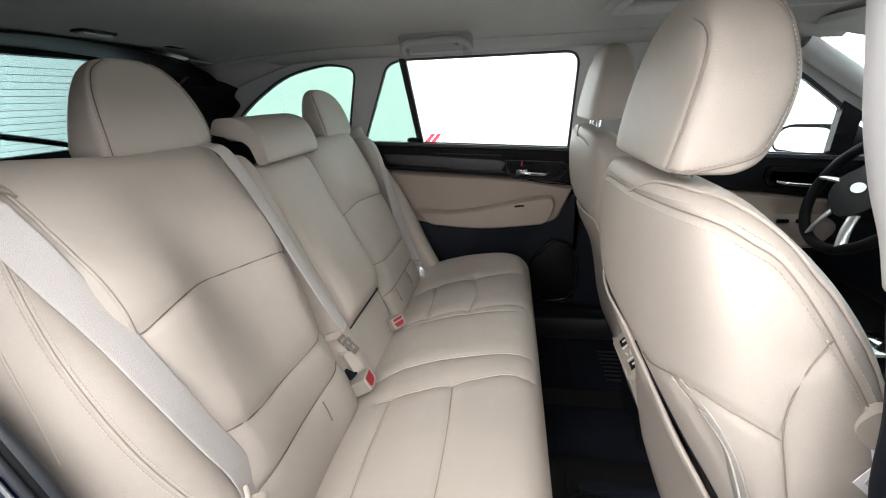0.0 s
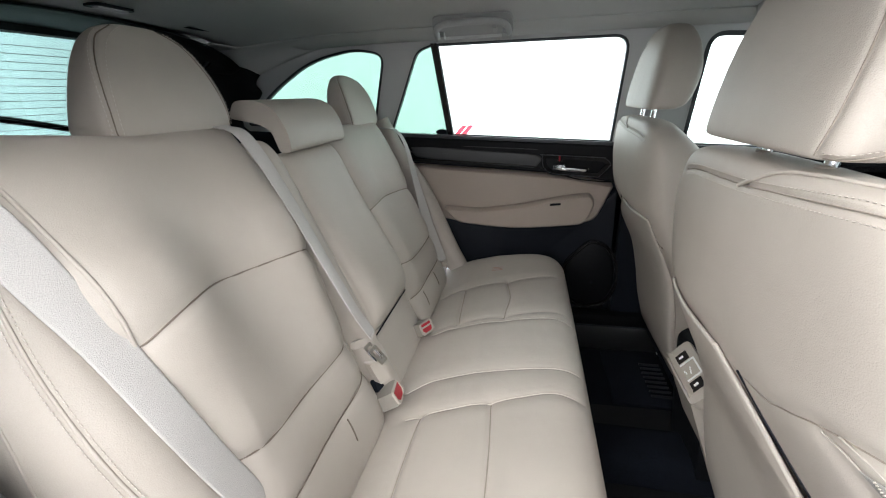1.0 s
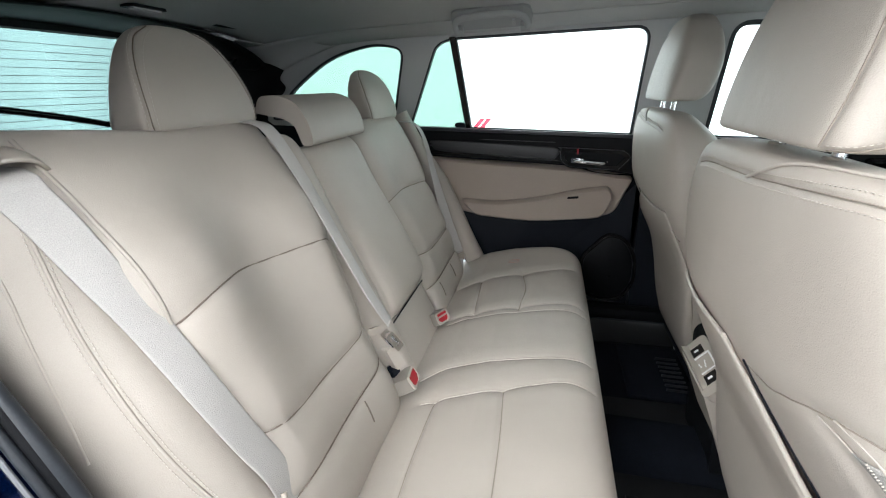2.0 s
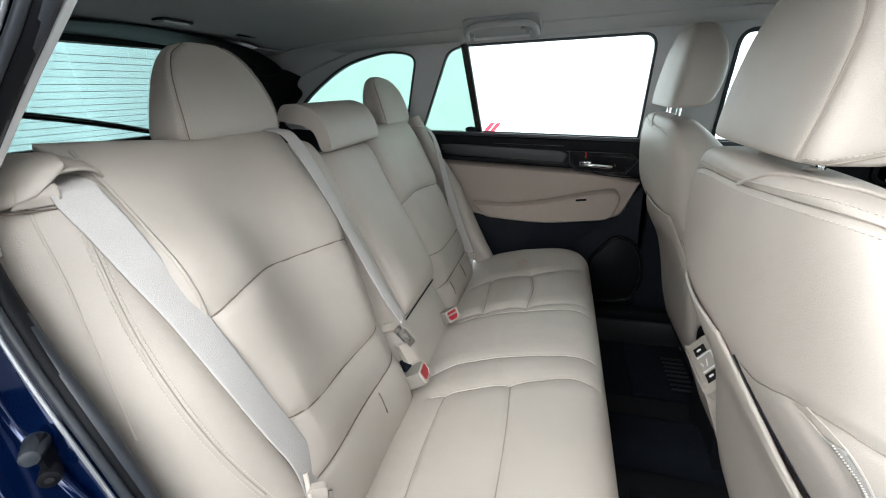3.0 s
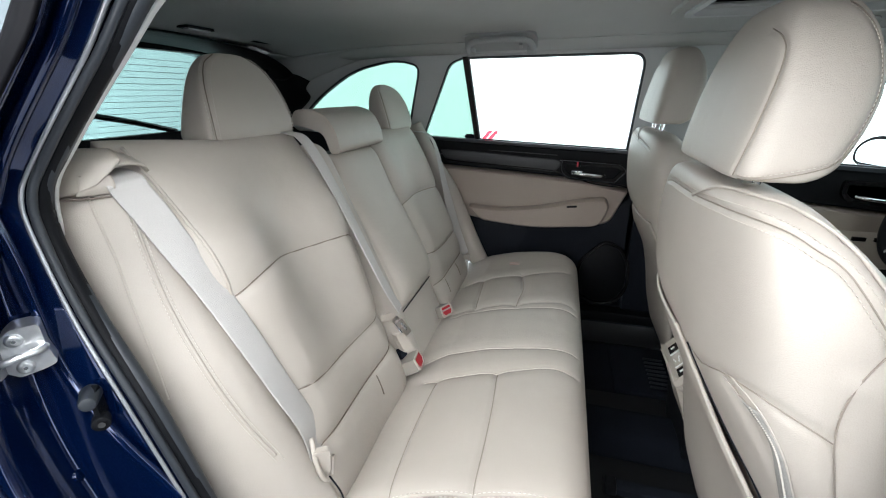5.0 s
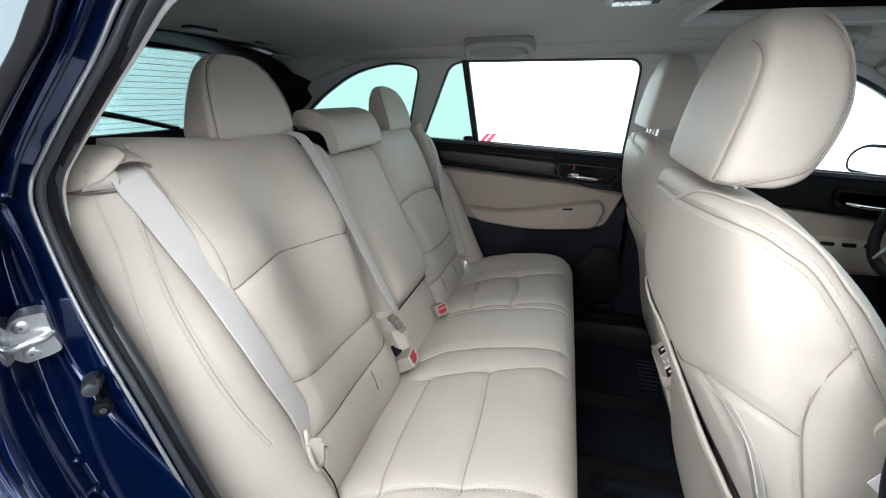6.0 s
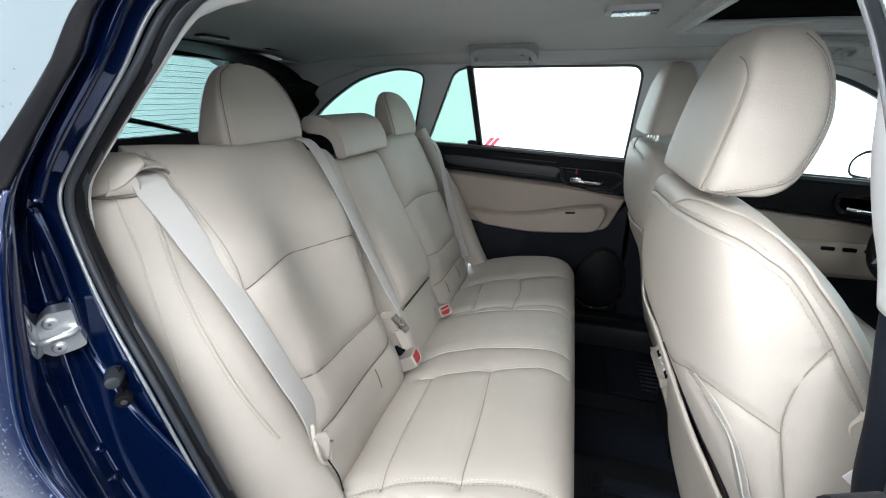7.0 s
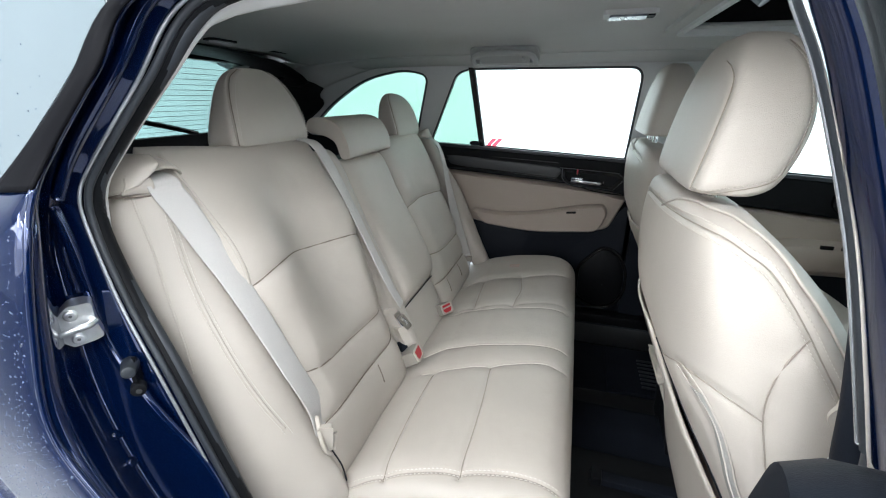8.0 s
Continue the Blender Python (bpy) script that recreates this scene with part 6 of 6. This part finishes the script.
ribbon("webbing", [(-0.47, 0.60, 1.175), (-0.412, 0.575, 1.165), (-0.372, 0.553, 1.118), (-0.344, 0.550, 1.005), (-0.320, 0.545, 0.91), (-0.290, 0.540, 0.79), (-0.252, 0.535, 0.675)],
       [(-0.2, 1.0, 0.0), (-0.2, 1.0, 0.0), (-0.05, 1.0, 0.0), (0.15, 1.0, 0.0), (0.4, 0.9, 0.0), (0.75, 0.6, 0.0), (0.95, 0.25, 0.0)], 0.046, 0.0016, WEBBING, belt_l)
part("tongue", prism(rounded([(-0.022, -0.02), (0.022, -0.02), (0.024, 0.02), (-0.024, 0.02)], 0.006), lambda a, b, d: (-0.247 + a * 0.9, 0.532 + a * 0.35 - d, 0.660 + b * 0.7), -0.006, 0.006), IVORY_PLASTIC, belt_l, "ivory belt tongue", bevel=0.002)
part("tongue_plate", ring(rounded([(-0.011, -0.022), (0.011, -0.022), (0.011, 0.020), (-0.011, 0.020)], 0.004), rounded([(-0.0045, -0.013), (0.0045, -0.013), (0.0045, 0.004), (-0.0045, 0.004)], 0.002), lambda a, b, d: (-0.240 + a * 0.9, 0.526 + a * 0.35 + d, 0.634 + b), -0.0015, 0.0015), PALE_TRIM, belt_l, "pale latch plate with a slot")


def buckle(x, y, z, yaw, double=False):
    b = thing("belt_buckle", "ivory seat belt buckle with red release button on the cushion", "belt buckle", (x, y, z), group="belt buckles")
    m = pose(x, y, z, 0, -28, yaw)
    q = lambda a, c, d: tuple(m @ Vector((a, c, d)))
    part("body", prism(rounded([(-0.050, -0.024), (0.030, -0.024), (0.030, 0.024), (-0.050, 0.024)], 0.005), lambda a, c, d: q(a, c, d), -0.018, 0.018), BUCKLE, b, bevel=0.003)
    part("boot", prism(rounded([(-0.030, -0.020), (0.030, -0.020), (0.024, 0.022), (-0.024, 0.022)], 0.008), lambda a, c, d: q(d, a, c - 0.012), -0.075, -0.045), DARK_TRIM, b, "dark rubber boot", bevel=0.003)
    edge = rounded([(-0.024, -0.018), (0.024, -0.018), (0.024, 0.018), (-0.024, 0.018)], 0.005, 1)
    hexa = rounded([(-0.020, -0.0145), (0.020, -0.0145), (0.020, 0.0145), (-0.020, 0.0145)], [0.009, 0.009, 0.002, 0.002], 1)
    part("button_frame", ring(edge, hexa, lambda a, c, d: q(0.0295 + d, a, c), 0.0, 0.0055), IVORY_PLASTIC, b, "pale rim round the button", bevel=0.0008)
    if double:
        part("button", prism(rounded([(-0.017, 0.006), (0.018, 0.006), (0.018, 0.013), (-0.017, 0.013)], 0.002), lambda a, c, d: q(0.030 + d, a, c), 0.0, 0.003), RED, b, "red release button", bevel=0.001)
        part("divider", prism([(-0.020, 0.0015), (0.020, 0.0015), (0.020, 0.0050), (-0.020, 0.0050)], lambda a, c, d: q(0.030 + d, a, c), 0.0, 0.005), IVORY_PLASTIC, b)
        part("button", prism(rounded([(-0.013, -0.013), (0.013, -0.013), (0.018, -0.004), (0.018, 0.0005), (-0.018, 0.0005), (-0.018, -0.004)], 0.002), lambda a, c, d: q(0.030 + d, a, c), 0.0, 0.003), RED, b, "red release button", bevel=0.001)
    else:
        part("button", prism(shrink(hexa, 0.0008), lambda a, c, d: q(0.030 + d, a, c), 0.0, 0.0032), RED, b, "red release button", bevel=0.001)
    return b


buckle(-0.2225, -0.222, 0.659, 6)
buckle(-0.226, 0.092, 0.643, -28, True)
tag = tagged(part("seat_tag", prism(rounded([(-0.07, -0.012), (0.0, -0.012), (0.0, 0.022), (-0.07, 0.022)], 0.003), lambda a, b, d: (-0.520 + b, -0.435 + a, 1.2335 + d), -0.002, 0.001), IVORY_PLASTIC, rear_seat, "ivory release plate"), "ivory release plate on backrest top")

# ---- floor details ----
mat_ob = tagged(part("floor_mat", prism(rounded([(0.22, -0.58), (0.60, -0.58), (0.60, 0.205), (0.24, 0.195)], 0.03), lambda a, b, d: (a, b, d), 0.342, 0.350), RUBBER_MAT, bevel=0.002), "black rubber floor mat in the rear footwell", "floor mat")
mat2 = tagged(part("floor_mat", prism(rounded([(0.24, 0.515), (0.60, 0.520), (0.60, 0.68), (0.22, 0.68)], 0.03), lambda a, b, d: (a, b, d), 0.342, 0.350), RUBBER_MAT, bevel=0.002), "black rubber floor mat in the far rear footwell", "floor mat")
vent = thing("under_seat_duct", "black ribbed air duct under the driver's seat", "air duct", (0.52, 0.40, 0.36))
part("body", box((0.515, 0.36, 0.346), (0.30, 0.29, 0.016)), CARPET, vent, bevel=0.004)
for i in range(8):
    part("fin", box((0.517, 0.255 + i * 0.024, 0.357), (0.066, 0.005, 0.008)), SATIN_BLACK, vent)
part("clip", box((0.578, 0.500, 0.360), (0.032, 0.014, 0.010)), PALE_TRIM, vent, "pale clip", bevel=0.003)
rail = thing("seat_rail", "dark steel seat rail on the floor", "seat rail", (0.5, -0.2, 0.345))
part("track", box((0.62, -0.19, 0.356), (0.62, 0.035, 0.026)), DARK_TRIM, rail, bevel=0.004)
part("end_cap", box((0.31, -0.19, 0.358), (0.03, 0.045, 0.034)), BLACK_PLASTIC, rail, bevel=0.006)

# ---- centre console ----
console = thing("center_console", "ivory and black centre console with rear charging panel", "console", (0.7, 0.02, 0.36))
part("body", prism(rounded([(0.50, 0.36), (1.35, 0.36), (1.35, 0.70), (1.0, 0.66), (0.90, 0.74), (0.56, 0.74), (0.47, 0.68)], 0.02), lambda a, b, d: (a, 0.02 + d, b), -0.095, 0.095), BLACK_PLASTIC, console, bevel=0.01)
part("lid", prism(rounded([(0.50, 0.742), (0.92, 0.742), (0.92, 0.775), (0.50, 0.775)], 0.012), lambda a, b, d: (a, 0.02 + d, b), -0.09, 0.09), LEATHER, console, "ivory leather armrest lid", bevel=0.01)
part("rear_panel", prism(rounded([(0.060, 0.655), (0.048, 0.59), (0.040, 0.50), (0.030, 0.36), (-0.09, 0.36), (-0.10, 0.655)], [0.012, 0.03, 0.03, 0.01, 0.01, 0.012]), lambda a, b, d: (0.434 + (0.64 - b) * 0.38 + d, a, b), 0.0, 0.03), IVORY_PLASTIC, console, "ivory rear panel", bevel=0.005)
cpn = lambda a, b, d: (0.452 + b * 0.61 - d * 0.79, -0.03 - a, 0.665 + b * 0.79 + d * 0.61)
usb = part("charging_plate", prism(rounded([(-0.090, -0.034), (0.092, -0.034), (0.092, 0.036), (-0.090, 0.036)], 0.017), cpn, -0.02, 0.0), IVORY_PLASTIC, console, "ivory charging plate", bevel=0.004)
for ac in (-0.049, 0.050):
    part("socket", prism(rounded([(ac - 0.0145, -0.017), (ac + 0.0145, -0.017), (ac + 0.0145, 0.017), (ac - 0.0145, 0.017)], 0.002), cpn, -0.001, 0.0012), GLOSS_BLACK, usb, "black charging socket")
    part("socket_pin", prism(rounded([(ac - 0.003, -0.006), (ac + 0.003, -0.006), (ac + 0.003, 0.005), (ac - 0.003, 0.005)], 0.001), cpn, 0.001, 0.0024), WHITE_PLASTIC, usb)
part("symbol_frame", ring(rounded([(-0.029, -0.026), (0.029, -0.026), (0.029, 0.026), (-0.029, 0.026)], 0.003), rounded([(-0.025, -0.022), (0.025, -0.022), (0.025, 0.022), (-0.025, 0.022)], 0.002), cpn, -0.001, 0.0016), WHITE_PLASTIC, usb, "raised pale frame")
for k, (a0, b0, w) in enumerate(((-0.006, 0.006, 0.003), (0.002, 0.004, 0.005), (0.010, 0.002, 0.004), (0.004, -0.008, 0.003), (-0.004, -0.010, 0.003))):
    part("symbol_bar", prism([(a0 - w, b0 - 0.0015), (a0 + w, b0 - 0.0015), (a0 + w, b0 + 0.0015), (a0 - w, b0 + 0.0015)], cpn, 0.0, 0.0008), WHITE_PLASTIC, usb)
part("storage_cup", ring(rounded([(-0.115, 0.724), (-0.035, 0.718), (-0.030, 0.772), (-0.115, 0.790)], 0.012), rounded([(-0.108, 0.732), (-0.044, 0.727), (-0.040, 0.764), (-0.108, 0.780)], 0.008), lambda a, b, d: (0.470 + (b - 0.72) * 0.4 + d, a, b), 0.0, 0.03), IVORY_PLASTIC, console, "ivory rim of a small storage opening", bevel=0.002)
part("cup_lining", prism([(-0.11, 0.728), (-0.04, 0.724), (-0.036, 0.768), (-0.11, 0.784)], lambda a, b, d: (0.470 + (b - 0.72) * 0.4 + d, a, b), 0.012, 0.028), BLACK_PLASTIC, console, "dark storage opening")
part("gear_surround", box((1.08, 0.02, 0.705), (0.20, 0.15, 0.012)), CHROME, console, "chrome gear surround", bevel=0.003)
part("gear_knob", cyl((1.08, 0.02, 0.71), (1.06, 0.02, 0.80), 0.012, 0.022), BLACK_PLASTIC, console, "black gear selector", bevel=0.005)

# ---- front: dashboard, wheel, far front door, windscreen ----
dash = thing("dashboard", "dark charcoal dashboard with soft upper pad", "dashboard", (1.5, 0, 0.8))
part("pad", prism(rounded([(1.32, 0.62), (1.75, 0.55), (1.80, 1.0), (1.55, 1.04), (1.40, 1.03), (1.33, 0.96)], 0.04), lambda a, b, d: (a, d, b), -0.68, 0.70), DARK_TRIM, dash, bevel=0.015)
part("instrument_hood", prism(rounded([(1.30, 1.0), (1.50, 1.0), (1.50, 1.09), (1.34, 1.075)], 0.02), lambda a, b, d: (a, d, b), 0.22, 0.60), DARK_TRIM, dash, bevel=0.012)
part("centre_stack", box((1.33, 0.02, 0.84), (0.06, 0.26, 0.30)), GLOSS_BLACK, dash, bevel=0.012)
part("knee_panel", prism(rounded([(1.40, 0.40), (1.75, 0.36), (1.75, 0.66), (1.34, 0.66)], 0.03), lambda a, b, d: (a, d, b), -0.68, 0.70), BLACK_PLASTIC, dash, bevel=0.01)
wheel = thing("steering_wheel", "black leather steering wheel with silver spokes", "steering wheel", (1.2, 0.40, 0.985))
WM = Matrix.Translation((1.195, 0.40, 0.985)) @ pose(0, 0, 0, 0, -66, 0)
wq = lambda a, b, c: tuple(WM @ Vector((a, b, c)))
tube("rim", [wq(0.185 * math.cos(t), 0.185 * math.sin(t), 0) for t in np.linspace(0, 2 * math.pi, 24, endpoint=False)], 0.0165, BLACK_PLASTIC, wheel, "black leather rim", n=12, closed=True, per=3)
hub = [(0.085 * math.cos(t) * (1 - 0.12 * math.sin(2 * t) ** 2), 0.095 * math.sin(t)) for t in np.linspace(0, 2 * math.pi, 28, endpoint=False)]
hb = part("hub", prism(hub, lambda a, b, d: wq(a, b, d), -0.03, 0.022), BLACK_PLASTIC, wheel, "black airbag cover", bevel=0.01)
part("badge", prism([(0.028 * math.cos(t) * 0.6, 0.028 * math.sin(t)) for t in np.linspace(0, 2 * math.pi, 20, endpoint=False)], lambda a, b, d: wq(a + 0.01, b, d), 0.020, 0.0245), BRIGHT_GREY, hb, "oval silver badge")
for a0, a1 in (((0.02, 0.07), (0.015, 0.18)), ((0.02, -0.07), (0.015, -0.18)), ((-0.06, 0.04), (-0.17, 0.075)), ((-0.06, -0.04), (-0.17, -0.075))):
    tube("spoke", [wq(a0[0], a0[1], 0.008), wq((a0[0] + a1[0]) / 2, (a0[1] + a1[1]) / 2, 0.012), wq(a1[0], a1[1], 0.004)], 0.014, ZINC, wheel, "satin silver spoke", n=10, flat=0.5)
part("column", cyl(wq(0, 0, -0.03), wq(0.02, 0, -0.25), 0.05, 0.06), BLACK_PLASTIC, wheel, bevel=0.01)

front_door = thing("door_2", "closed driver's door with ivory panel, black upper trim and chrome handle", "car door", (1.0, 0.72, 0.4), kind="structure")
part("door_skin", prism([(0.58, belt(0.58)), (1.70, belt(1.7)), (1.70, 0.36), (0.58, 0.36)], dp, 0.035, 0.06), DARK_TRIM, front_door)
bulged(rounded([(0.585, belt(0.585) - 0.002), (1.72, belt(1.72) - 0.002), (1.72, 0.90), (1.30, 0.90), (0.9, 0.935), (0.585, 0.955)], [0.01, 0.01, 0.02, 0.05, 0.1, 0.02]), dp, 0.036, 0.052, BLACK_PLASTIC, "upper_trim", front_door, "black grained upper trim", inset=0.010)
bulged(rounded([(0.59, 0.95), (0.9, 0.932), (1.30, 0.895), (1.68, 0.895), (1.66, 0.70), (1.0, 0.68), (0.60, 0.70)], 0.02), dp, 0.034, 0.05, DOOR_TAN, "middle_panel", front_door, "ivory padded panel", inset=0.012)
bulged(rounded([(0.60, 0.72), (1.66, 0.72), (1.66, 0.38), (0.60, 0.38)], 0.02), dp, 0.033, 0.03, DARK_TRIM, "lower_panel", front_door, "dark lower panel", inset=0.02)
bulged(rounded([(0.80, 0.80), (1.0, 0.835), (1.32, 0.835), (1.36, 0.80), (1.30, 0.72), (0.85, 0.71)], 0.03), dp, -0.012, 0.075, DOOR_TAN, "armrest", front_door, "ivory armrest with window switches", inset=0.03)
for i in range(3):
    part("window_switch", prism(rounded([(1.06 + i * 0.065, 0.832), (1.10 + i * 0.065, 0.832), (1.10 + i * 0.065, 0.818), (1.06 + i * 0.065, 0.818)], 0.003), dp, -0.085, -0.078), GLOSS_BLACK, front_door, "black window switch", bevel=0.002)
bz = rounded([(1.08, 1.02), (1.30, 1.01), (1.325, 0.985), (1.28, 0.93), (1.11, 0.94), (1.08, 0.965)], 0.018)
part("handle_bezel", ring(bz, shrink(bz, 0.016), dp, -0.030, 0.01), GLOSS_BLACK, front_door, "gloss black handle surround", bevel=0.003)
part("handle_cup", prism(shrink(bz, 0.014), dp, -0.016, -0.012), BLACK_PLASTIC, front_door)
tube("inner_handle", [dp(1.13, 0.962, -0.022), dp(1.15, 0.960, -0.042), dp(1.20, 0.955, -0.044), dp(1.24, 0.952, -0.040), dp(1.255, 0.953, -0.022)], 0.0085, CHROME, front_door, "chrome pull handle", n=12, flat=0.8)
part("belt_strip", prism([(0.59, belt(0.59) + 0.006), (1.70, belt(1.7) + 0.006), (1.70, belt(1.7) - 0.008), (0.59, belt(0.59) - 0.008)], dp, -0.024, 0.004), RUBBER, front_door, "black glass wiper strip", bevel=0.003)
mirror = thing("side_mirror", "black door mirror outside the driver's window", "side mirror", (1.38, 0.95, 1.0))
ml = rounded([(-0.105, -0.055), (0.095, -0.062), (0.115, 0.03), (0.08, 0.068), (-0.07, 0.062), (-0.115, 0.01)], 0.035)
mp_ = lambda a, b, d: (1.315 + a * 0.45 + d, 0.925 - a * 1.03, 1.085 + b)
part("housing", prism(ml, mp_, 0.0, 0.09), BLACK_PLASTIC, mirror, "black housing", bevel=0.02)
part("mirror_glass", prism(shrink(ml, 0.013), mp_, -0.0045, -0.001), MIRROR, mirror, "clear mirror glass")
part("arm", box((1.45, 0.83, 1.05), (0.05, 0.16, 0.05)), BLACK_PLASTIC, mirror, bevel=0.012)
wind = thing("windscreen", "green-tinted windscreen with grey front pillars", "windscreen", (1.6, 0, 1.2), kind="structure")
wv = [[(1.18, y, 1.455 - 0.05 * abs(y / 0.6) ** 3) for y in (-0.62, -0.3, 0, 0.3, 0.62)], [(1.55, y * 1.06, 1.23 - 0.03 * abs(y / 0.6) ** 3) for y in (-0.62, -0.3, 0, 0.3, 0.62)], [(1.88, y * 1.1, 1.03) for y in (-0.62, -0.3, 0, 0.3, 0.62)]]
SCREEN = glass("windscreen_glass", (0.66, 0.78, 0.74), 0.05)
ws = sheet("pane", wv, SCREEN, wind, per=5, thick=0.0)
ws.visible_shadow = False
tube("front_pillar", [(1.05, 0.62, 1.43), (1.30, 0.65, 1.285), (1.58, 0.685, 1.12), (1.75, 0.70, 1.02)], 0.034, PILLAR_GREY, wind, "grey front pillar trim", n=12)
tube("front_pillar", [(1.05, -0.62, 1.43), (1.30, -0.65, 1.285), (1.58, -0.685, 1.12), (1.75, -0.70, 1.02)], 0.034, PILLAR_GREY, wind, "grey front pillar trim", n=12)
visor = thing("sun_visor", "grey sun visor folded up at the windscreen", "sun visor", (1.10, 0.36, 1.455))
part("board", prism(rounded([(-0.075, -0.18), (0.075, -0.18), (0.075, 0.18), (-0.075, 0.18)], 0.03), lambda a, b, d: (1.10 + a, 0.36 + b, 1.468 - a * 0.25 - d), 0.0, 0.018), HEADLINER, visor, bevel=0.007)
copy_thing(visor, pose(1.10, -0.36, 1.455))
part("header_trim", box((1.17, 0, 1.47), (0.06, 1.1, 0.03)), HEADLINER, wind, bevel=0.01)

TAG_RED = material("faded_red_print", (0.42, 0.24, 0.20), rough=0.6, vary=0.1)
# faint printed tag on the far end of the cushion
for k in range(3):
    q = cush.on([-0.44 - 0.012 * k] * 2, [0.02, 0.06], 1, 0.0012)
    tube("printed_tag", [tuple(q[0]), tuple((q[0] + q[1]) / 2), tuple(q[1])], 0.0022, TAG_RED, cush_ob, "faint red-brown printed bar", n=6, flat=0.3)
